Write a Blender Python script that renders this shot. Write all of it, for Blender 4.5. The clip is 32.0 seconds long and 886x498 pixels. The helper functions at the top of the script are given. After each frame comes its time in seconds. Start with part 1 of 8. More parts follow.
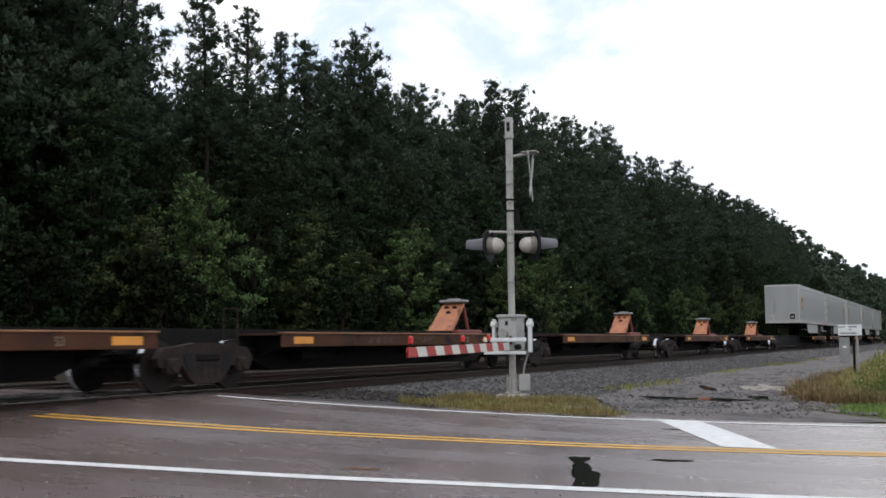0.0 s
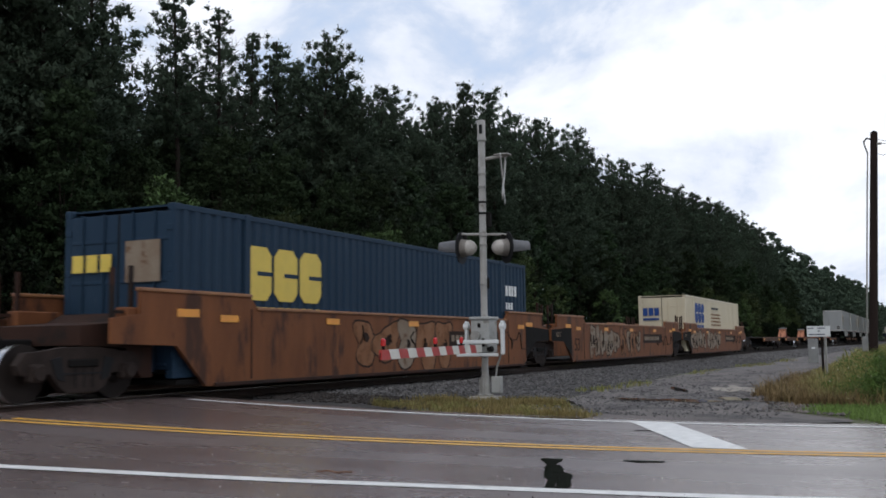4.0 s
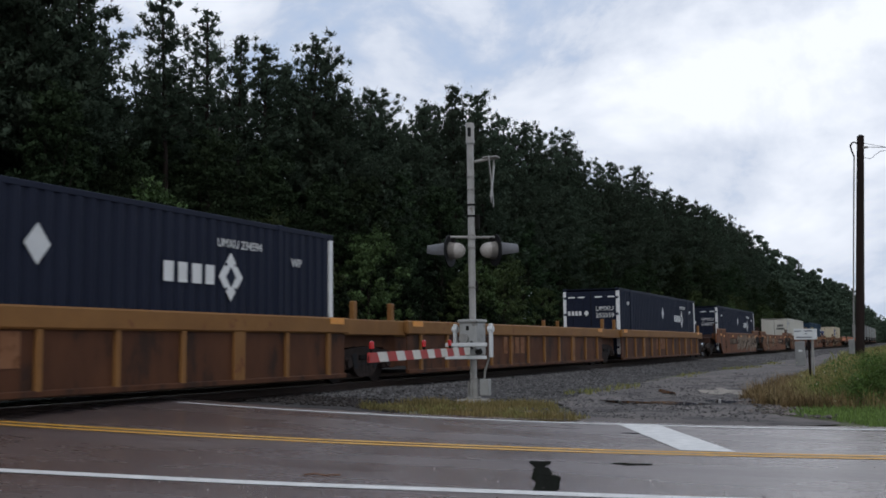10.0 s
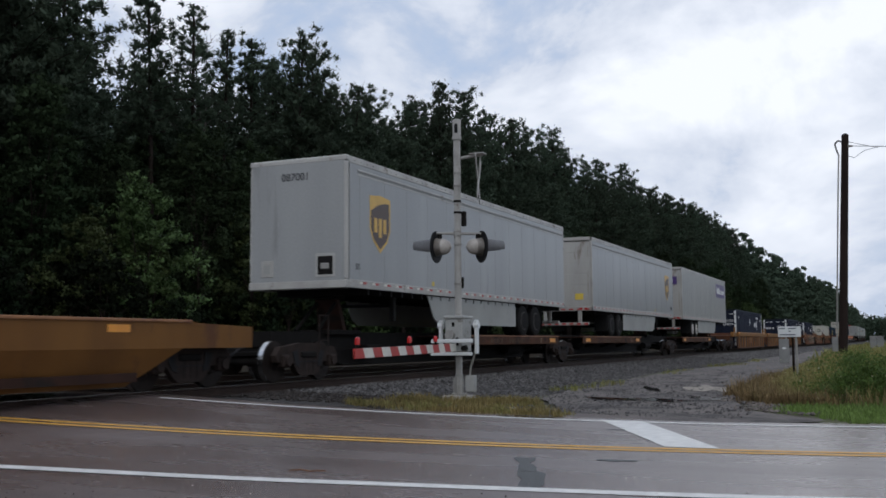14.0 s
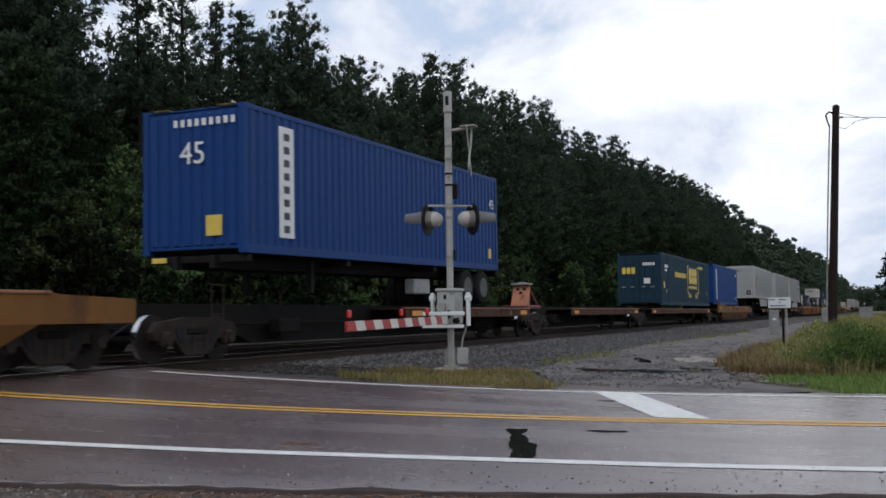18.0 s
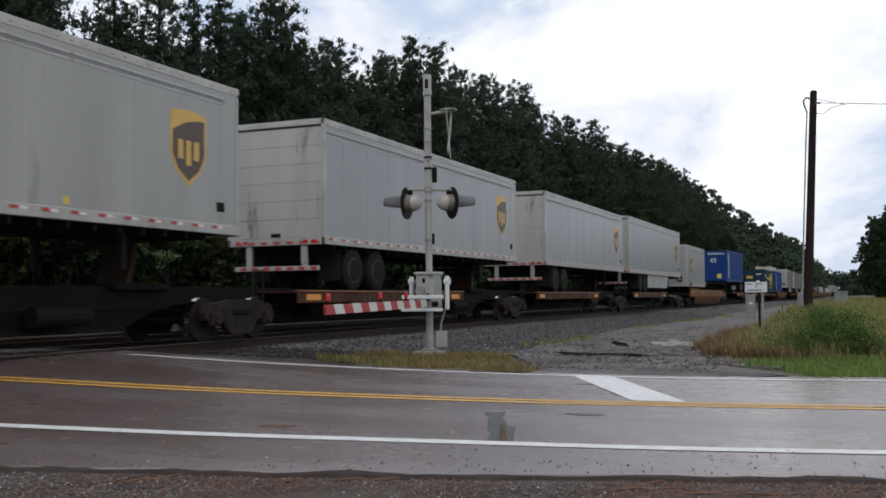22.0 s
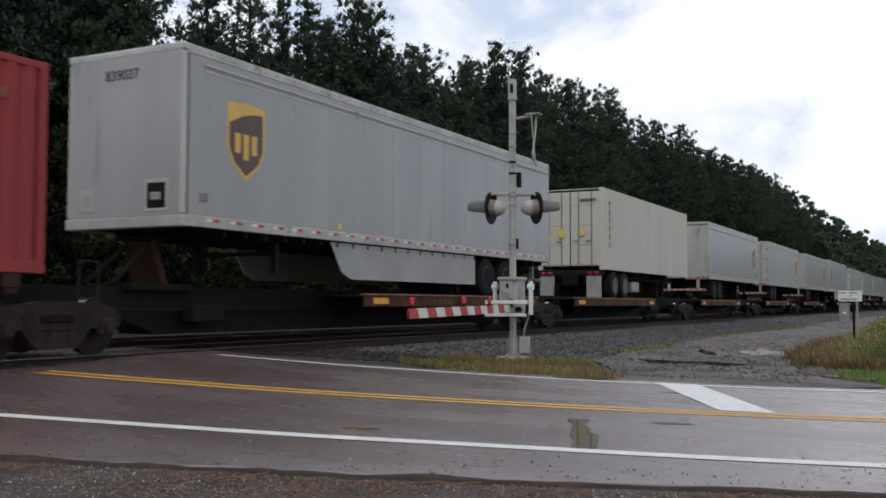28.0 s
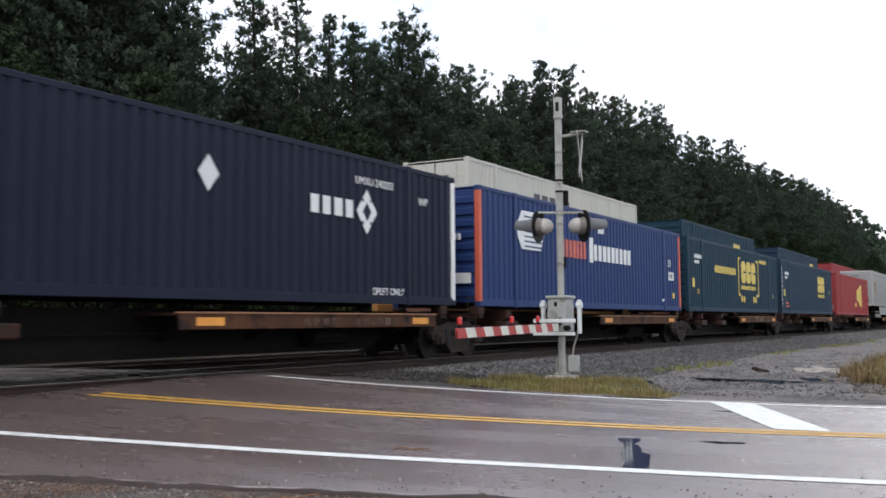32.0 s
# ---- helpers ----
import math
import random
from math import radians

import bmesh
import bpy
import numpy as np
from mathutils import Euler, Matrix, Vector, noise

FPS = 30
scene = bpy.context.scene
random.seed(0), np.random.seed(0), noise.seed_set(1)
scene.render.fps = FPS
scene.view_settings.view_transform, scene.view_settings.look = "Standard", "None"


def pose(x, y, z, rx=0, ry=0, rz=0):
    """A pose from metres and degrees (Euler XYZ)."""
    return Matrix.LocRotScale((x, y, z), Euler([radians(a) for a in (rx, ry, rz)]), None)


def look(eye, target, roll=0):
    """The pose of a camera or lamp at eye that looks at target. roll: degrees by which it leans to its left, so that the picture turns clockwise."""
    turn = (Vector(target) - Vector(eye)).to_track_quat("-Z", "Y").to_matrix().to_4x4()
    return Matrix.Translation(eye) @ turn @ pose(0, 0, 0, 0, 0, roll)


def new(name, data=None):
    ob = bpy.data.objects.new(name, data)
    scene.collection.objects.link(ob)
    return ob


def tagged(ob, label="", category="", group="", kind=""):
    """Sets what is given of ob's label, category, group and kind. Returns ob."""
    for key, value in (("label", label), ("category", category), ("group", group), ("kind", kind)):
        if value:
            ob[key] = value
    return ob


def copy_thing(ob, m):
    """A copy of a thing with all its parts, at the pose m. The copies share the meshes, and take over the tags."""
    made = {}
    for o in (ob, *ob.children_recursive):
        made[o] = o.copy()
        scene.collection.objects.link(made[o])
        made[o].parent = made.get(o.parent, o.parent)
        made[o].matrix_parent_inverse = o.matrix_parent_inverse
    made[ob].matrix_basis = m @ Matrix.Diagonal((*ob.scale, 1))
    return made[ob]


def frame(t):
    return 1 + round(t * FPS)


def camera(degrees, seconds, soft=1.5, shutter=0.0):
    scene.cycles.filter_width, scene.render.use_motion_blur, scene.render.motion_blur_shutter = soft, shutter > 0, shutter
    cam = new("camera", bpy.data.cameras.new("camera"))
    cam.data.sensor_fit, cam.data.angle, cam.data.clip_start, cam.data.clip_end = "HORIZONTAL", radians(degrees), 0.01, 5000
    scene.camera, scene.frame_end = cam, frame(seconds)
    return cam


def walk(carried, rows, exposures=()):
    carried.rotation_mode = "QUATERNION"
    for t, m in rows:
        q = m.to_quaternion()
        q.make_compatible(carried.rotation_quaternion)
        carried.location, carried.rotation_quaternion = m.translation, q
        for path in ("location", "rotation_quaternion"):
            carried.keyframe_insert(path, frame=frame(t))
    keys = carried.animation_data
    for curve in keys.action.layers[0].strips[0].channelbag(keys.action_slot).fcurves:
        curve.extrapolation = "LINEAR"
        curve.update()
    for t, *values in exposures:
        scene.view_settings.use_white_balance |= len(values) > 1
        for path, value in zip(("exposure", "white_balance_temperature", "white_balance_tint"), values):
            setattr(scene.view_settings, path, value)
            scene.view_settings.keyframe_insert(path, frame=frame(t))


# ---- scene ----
# The world: x runs along the railway (the long train goes towards +x), y across it, z up; the near road is z = 0.
EYE, RAIL, TRACK, TRACK2 = 1.2, 0.43, 12.33, 16.33   # eye height, rail top, centre lines of the two tracks
ROAD_SLANT = -0.18                                     # the road crosses the railway a little askew

cam = camera(47.54, 32.0, soft=1.7, shutter=0.12)
walk(cam, [(t, pose(0, 0, EYE, 90 + p, r, y)) for t, y, p, r in [
    (0.0, -62.84, 5.3, 0.53), (0.5, -62.94, 5.34, 0.44), (1.0, -63.13, 5.43, 0.24), (1.5, -63.25, 5.48, 0.22),
    (2.0, -63.38, 5.51, 0.36), (2.5, -63.64, 5.48, 0.42), (3.0, -63.93, 5.34, 0.45), (3.5, -64.18, 5.36, 0.58),
    (5.5, -64.73, 5.47, 0.84), (6.0, -64.77, 5.45, 0.8), (6.5, -65.01, 5.44, 0.5), (7.0, -65.22, 5.47, 0.36),
    (7.5, -65.29, 5.46, 0.31), (8.0, -65.27, 5.47, 0.38), (8.5, -65.24, 5.5, 0.45), (9.0, -65.19, 5.52, 0.53),
    (9.5, -64.98, 5.54, 0.76), (10.0, -65.05, 5.56, 0.69), (10.5, -65.2, 5.54, 0.71), (11.0, -65.36, 5.53, 0.67),
    (11.5, -65.41, 5.52, 0.71), (12.0, -65.53, 5.47, 0.67), (12.5, -65.64, 5.39, 0.67), (13.0, -65.78, 5.34, 0.67),
    (13.5, -65.85, 5.34, 0.62), (14.0, -65.86, 5.34, 0.5), (14.5, -65.86, 5.41, 0.48), (16.5, -65.96, 4.96, 0.92),
    (17.0, -66.02, 4.47, 0.83), (17.5, -66.15, 4.12, 0.81), (18.0, -66.33, 3.78, 0.76), (18.5, -66.48, 3.49, 0.76),
    (19.0, -66.74, 3.12, 0.6), (19.5, -66.96, 2.84, 0.49), (20.0, -67.12, 2.73, 0.49), (20.5, -67.24, 2.68, 0.54),
    (21.0, -67.31, 2.73, 0.63), (21.5, -67.46, 2.77, 0.6), (22.0, -67.53, 2.83, 0.63), (22.5, -67.57, 2.93, 0.63),
    (23.0, -67.66, 2.93, 0.55), (23.5, -67.67, 2.97, 0.44), (24.0, -67.69, 2.97, 0.36), (24.5, -67.53, 2.94, 0.31),
    (26.5, -64.99, 3.14, 0.08), (27.0, -64.06, 3.15, 0.08), (27.5, -63.26, 3.07, -0.05), (28.0, -62.79, 3.13, -0.07),
    (28.5, -62.04, 3.2, -0.06), (29.0, -61.86, 3.21, -0.08), (29.5, -61.39, 3.17, 0.05), (30.0, -60.13, 3.4, 0.07),
    (30.5, -59.83, 3.64, 0.21), (31.0, -59.79, 3.77, 0.34), (31.5, -59.88, 4.01, 0.47), (32.0, -60.06, 4.25, 0.47)]],
    exposures=[(0, 0.42, 6500, 10), (1, 0.16, 6480, 10), (2, 0.14, 6450, 10), (3.5, 0.06, 6350, 10), (6, -0.22, 6150, 10), (14.5, -0.28, 6150, 10), (17, -0.2, 6150, 10), (19, 0.02, 6430, 10), (24, 0.02, 6480, 10), (28, 0.06, 6480, 10), (30, 0.64, 6480, 10), (32, 0.72, 6420, 10)])

# ---- light: an overcast sky with a veiled sun behind the clouds ----
SUN_EL, SUN_AZ = 42.0, 250.0
world = bpy.data.worlds.new("overcast_sky")
scene.world = world
world.use_nodes = True
wn, wl = world.node_tree.nodes, world.node_tree.links
wn.clear()


def wnode(kind, **kw):
    n = wn.new(kind)
    for k, v in kw.items():
        n.inputs[k].default_value = v
    return n


sky = wn.new("ShaderNodeTexSky")
sky.sky_type, sky.sun_disc = "NISHITA", False
sky.sun_elevation, sky.sun_rotation = radians(SUN_EL), radians(SUN_AZ)
sky.air_density, sky.dust_density = 1.0, 2.0
coord = wn.new("ShaderNodeTexCoord")
mapping = wn.new("ShaderNodeMapping")
mapping.inputs["Scale"].default_value = (1.0, 1.0, 1.7)
mapping.inputs["Location"].default_value = (2.3, 0.4, 0.9)
wl.new(coord.outputs["Generated"], mapping.inputs["Vector"])
clouds = wnode("ShaderNodeTexNoise", Scale=4.2, Detail=9.0, Roughness=0.56, Distortion=0.3)
wl.new(mapping.outputs["Vector"], clouds.inputs["Vector"])
cover = wn.new("ShaderNodeValToRGB")
cover.color_ramp.elements[0].position, cover.color_ramp.elements[1].position = 0.37, 0.50
# a bright heap of cloud low over the line, thinner cover beside it
heap = wn.new("ShaderNodeVectorMath")
heap.operation = "DISTANCE"
heap.inputs[1].default_value = (0.963, 0.150, 0.222)
wl.new(coord.outputs["Generated"], heap.inputs[0])
swell = wnode("ShaderNodeMapRange")
for k_, v_ in (("From Min", 0.0), ("From Max", 0.22), ("To Min", 0.16), ("To Max", 0.0)):
    swell.inputs[k_].default_value = v_
wl.new(heap.outputs["Value"], swell.inputs["Value"])
cloud = wn.new("ShaderNodeMath")
cloud.operation = "ADD"
wl.new(clouds.outputs["Fac"], cloud.inputs[0])
wl.new(swell.outputs["Result"], cloud.inputs[1])
wl.new(cloud.outputs[0], cover.inputs["Fac"])
tone = wn.new("ShaderNodeValToRGB")
tone.color_ramp.elements[0].position, tone.color_ramp.elements[0].color = 0.45, (7.2, 7.75, 8.9, 1)
tone.color_ramp.elements[1].position, tone.color_ramp.elements[1].color = 0.66, (11.9, 12.0, 12.3, 1)
wl.new(cloud.outputs[0], tone.inputs["Fac"])
blend = wn.new("ShaderNodeMix")
blend.data_type = "RGBA"
wl.new(cover.outputs["Color"], blend.inputs["Factor"])
lift = wn.new("ShaderNodeMix")          # thin high haze over the blue
lift.data_type = "RGBA"
lift.inputs["Factor"].default_value = 0.75
lift.inputs["B"].default_value = (5.9, 7.4, 9.9, 1)
wl.new(sky.outputs["Color"], lift.inputs["A"])
wl.new(lift.outputs["Result"], blend.inputs["A"])
wl.new(tone.outputs["Color"], blend.inputs["B"])
back = wnode("ShaderNodeBackground", Strength=0.1)
wl.new(blend.outputs["Result"], back.inputs["Color"])
wl.new(back.outputs["Background"], wn.new("ShaderNodeOutputWorld").inputs["Surface"])

sun = new("sun", bpy.data.lights.new("sun", "SUN"))
sun.data.energy, sun.data.angle, sun.data.color = 0.7, radians(25), (1.0, 0.96, 0.9)
sun_az = radians(SUN_AZ)
sun_dir = Vector((math.sin(sun_az) * math.cos(radians(SUN_EL)), math.cos(sun_az) * math.cos(radians(SUN_EL)), math.sin(radians(SUN_EL))))
sun.matrix_world = look(sun_dir * 60, (0, 0, 0))


# ---- materials ----
def mat(name, c1, c2=None, rough=0.6, metal=0.0, scale=3.0, fine=60.0, bump=0.15, stretch=(1, 1, 1), rough2=None, spots=None,
        spot_scale=2.0, spot_at=0.62, island=0.0, obj=0.0, leaf=0.0, spec=0.5):
    """A surface of two tones mixed by broad and fine noise, with spots (rust, stains), relief and its own gloss."""
    m = bpy.data.materials.new(name)
    m.use_nodes = True
    n, l = m.node_tree.nodes, m.node_tree.links
    bs = n["Principled BSDF"]
    c2 = c2 or tuple(v * 0.72 for v in c1)
    tc = n.new("ShaderNodeTexCoord")
    mp = n.new("ShaderNodeMapping")
    mp.inputs["Scale"].default_value = stretch
    l.new(tc.outputs["Object"], mp.inputs["Vector"])
    big = n.new("ShaderNodeTexNoise")
    big.inputs["Scale"].default_value, big.inputs["Detail"].default_value = scale, 5
    small = n.new("ShaderNodeTexNoise")
    small.inputs["Scale"].default_value, small.inputs["Detail"].default_value = fine, 3
    l.new(mp.outputs["Vector"], big.inputs["Vector"])
    l.new(tc.outputs["Object"], small.inputs["Vector"])
    fac = n.new("ShaderNodeMath")
    fac.operation = "MULTIPLY_ADD"
    l.new(small.outputs["Fac"], fac.inputs[0])
    fac.inputs[1].default_value = 0.6
    l.new(big.outputs["Fac"], fac.inputs[2])
    rng = n.new("ShaderNodeMapRange")
    rng.inputs["From Min"].default_value, rng.inputs["From Max"].default_value = 0.55, 1.05
    l.new(fac.outputs[0], rng.inputs["Value"])
    mix = n.new("ShaderNodeMix")
    mix.data_type = "RGBA"
    mix.inputs["A"].default_value, mix.inputs["B"].default_value = (*c1, 1), (*c2, 1)
    l.new(rng.outputs["Result"], mix.inputs["Factor"])
    out = mix.outputs["Result"]
    if spots:
        st = n.new("ShaderNodeTexNoise")
        st.inputs["Scale"].default_value, st.inputs["Detail"].default_value, st.inputs["Roughness"].default_value = spot_scale, 8, 0.65
        l.new(mp.outputs["Vector"], st.inputs["Vector"])
        rp = n.new("ShaderNodeMapRange")
        rp.inputs["From Min"].default_value, rp.inputs["From Max"].default_value = spot_at, spot_at + 0.09
        l.new(st.outputs["Fac"], rp.inputs["Value"])
        mx = n.new("ShaderNodeMix")
        mx.data_type = "RGBA"
        mx.inputs["B"].default_value = (*spots, 1)
        l.new(rp.outputs["Result"], mx.inputs["Factor"])
        l.new(out, mx.inputs["A"])
        out = mx.outputs["Result"]
    if island or obj:
        hsv = n.new("ShaderNodeHueSaturation")
        src = n.new("ShaderNodeNewGeometry").outputs["Random Per Island"] if island else n.new("ShaderNodeObjectInfo").outputs["Random"]
        rg = n.new("ShaderNodeMapRange")
        k = island or obj
        rg.inputs["To Min"].default_value, rg.inputs["To Max"].default_value = 1 - k, 1 + k
        l.new(src, rg.inputs["Value"])
        l.new(rg.outputs["Result"], hsv.inputs["Value"])
        l.new(out, hsv.inputs["Color"])
        out = hsv.outputs["Color"]
        if island and obj:
            h2 = n.new("ShaderNodeHueSaturation")
            r2 = n.new("ShaderNodeMapRange")
            r2.inputs["To Min"].default_value, r2.inputs["To Max"].default_value = 0.5 - obj * 0.08, 0.5 + obj * 0.05
            r3 = n.new("ShaderNodeMapRange")
            r3.inputs["To Min"].default_value, r3.inputs["To Max"].default_value = 1 - obj, 1 + obj
            oi = n.new("ShaderNodeObjectInfo")
            l.new(oi.outputs["Random"], r2.inputs["Value"])
            l.new(oi.outputs["Random"], r3.inputs["Value"])
            l.new(r2.outputs["Result"], h2.inputs["Hue"])
            l.new(r3.outputs["Result"], h2.inputs["Value"])
            l.new(out, h2.inputs["Color"])
            out = h2.outputs["Color"]
    l.new(out, bs.inputs["Base Color"])
    bs.inputs["Metallic"].default_value = metal
    bs.inputs["Specular IOR Level"].default_value = spec
    if rough2 is None:
        bs.inputs["Roughness"].default_value = rough
    else:
        rr = n.new("ShaderNodeMapRange")
        rr.inputs["From Min"].default_value, rr.inputs["From Max"].default_value = 0.4, 0.62
        rr.inputs["To Min"].default_value, rr.inputs["To Max"].default_value = rough, rough2
        l.new(big.outputs["Fac"], rr.inputs["Value"])
        l.new(rr.outputs["Result"], bs.inputs["Roughness"])
    if bump:
        bp = n.new("ShaderNodeBump")
        bp.inputs["Strength"].default_value, bp.inputs["Distance"].default_value = bump, 0.02
        l.new(small.outputs["Fac"], bp.inputs["Height"])
        l.new(bp.outputs["Normal"], bs.inputs["Normal"])
    if leaf:
        tr = n.new("ShaderNodeBsdfTranslucent")
        l.new(out, tr.inputs["Color"])
        ms = n.new("ShaderNodeMixShader")
        ms.inputs["Fac"].default_value = leaf
        l.new(bs.outputs["BSDF"], ms.inputs[1])
        l.new(tr.outputs["BSDF"], ms.inputs[2])
        l.new(ms.outputs["Shader"], n["Material Output"].inputs["Surface"])
    return m


def asphalt():
    """Worn damp asphalt: aggregate grain, polished wheel paths along the road, oil stains, fine cracks and an uneven wet gloss."""
    m = bpy.data.materials.new("worn_damp_asphalt")
    m.use_nodes = True
    n, l = m.node_tree.nodes, m.node_tree.links
    bs = n["Principled BSDF"]

    def node(kind, **kw):
        q = n.new(kind)
        for k, v in kw.items():
            q.inputs[k.replace("_", " ")].default_value = v
        return q

    def mixed(a, b, fac):
        q = n.new("ShaderNodeMix")
        q.data_type = "RGBA"
        for s, v in (("A", a), ("B", b)):
            if isinstance(v, tuple):
                q.inputs[s].default_value = (*v, 1)
            else:
                l.new(v, q.inputs[s])
        l.new(fac, q.inputs["Factor"])
        return q.outputs["Result"]

    def ramp(src, a, b, lo=0.0, hi=1.0):
        q = node("ShaderNodeMapRange", From_Min=a, From_Max=b, To_Min=lo, To_Max=hi)
        l.new(src, q.inputs["Value"])
        return q.outputs["Result"]

    tc = n.new("ShaderNodeTexCoord")
    along = n.new("ShaderNodeMapping")
    along.inputs["Rotation"].default_value = (0, 0, -0.178)
    along.inputs["Scale"].default_value = (1, 0.22, 1)
    l.new(tc.outputs["Object"], along.inputs["Vector"])
    grain = node("ShaderNodeTexNoise", Scale=95.0, Detail=3.0, Roughness=0.7)
    l.new(tc.outputs["Object"], grain.inputs["Vector"])
    broad = node("ShaderNodeTexNoise", Scale=0.9, Detail=6.0, Roughness=0.6)
    l.new(along.outputs["Vector"], broad.inputs["Vector"])
    blot = node("ShaderNodeTexNoise", Scale=1.7, Detail=7.0, Roughness=0.68)
    l.new(tc.outputs["Object"], blot.inputs["Vector"])
    streak = node("ShaderNodeTexNoise", Scale=5.0, Detail=4.0, Roughness=0.6)
    l.new(along.outputs["Vector"], streak.inputs["Vector"])
    crack = node("ShaderNodeTexVoronoi", Scale=0.55, Randomness=1.0)
    crack.feature = "DISTANCE_TO_EDGE"
    wob = n.new("ShaderNodeMix")
    wob.data_type = "RGBA"
    wob.inputs["Factor"].default_value = 0.12
    l.new(tc.outputs["Object"], wob.inputs["A"])
    l.new(blot.outputs["Color"], wob.inputs["B"])
    l.new(wob.outputs["Result"], crack.inputs["Vector"])
    col = mixed((0.082, 0.059, 0.053), (0.16, 0.116, 0.105), ramp(grain.outputs["Fac"], 0.3, 0.7))
    col = mixed(col, (0.112, 0.088, 0.083), ramp(broad.outputs["Fac"], 0.45, 0.75, 0.0, 0.5))
    col = mixed(col, (0.05, 0.04, 0.038), ramp(streak.outputs["Fac"], 0.55, 0.75, 0.0, 0.35))
    col = mixed(col, (0.038, 0.032, 0.032), ramp(blot.outputs["Fac"], 0.6, 0.72, 0.0, 0.4))
    col = mixed(col, (0.03, 0.027, 0.027), ramp(crack.outputs["Distance"], 0.008, 0.002, 0.0, 0.16))
    l.new(col, bs.inputs["Base Color"])
    l.new(ramp(broad.outputs["Fac"], 0.38, 0.64, 0.2, 0.34), bs.inputs["Roughness"])
    bs.inputs["Specular IOR Level"].default_value = 0.8
    bp = node("ShaderNodeBump", Strength=0.16, Distance=0.01)
    l.new(grain.outputs["Fac"], bp.inputs["Height"])
    l.new(bp.outputs["Normal"], bs.inputs["Normal"])
    return m


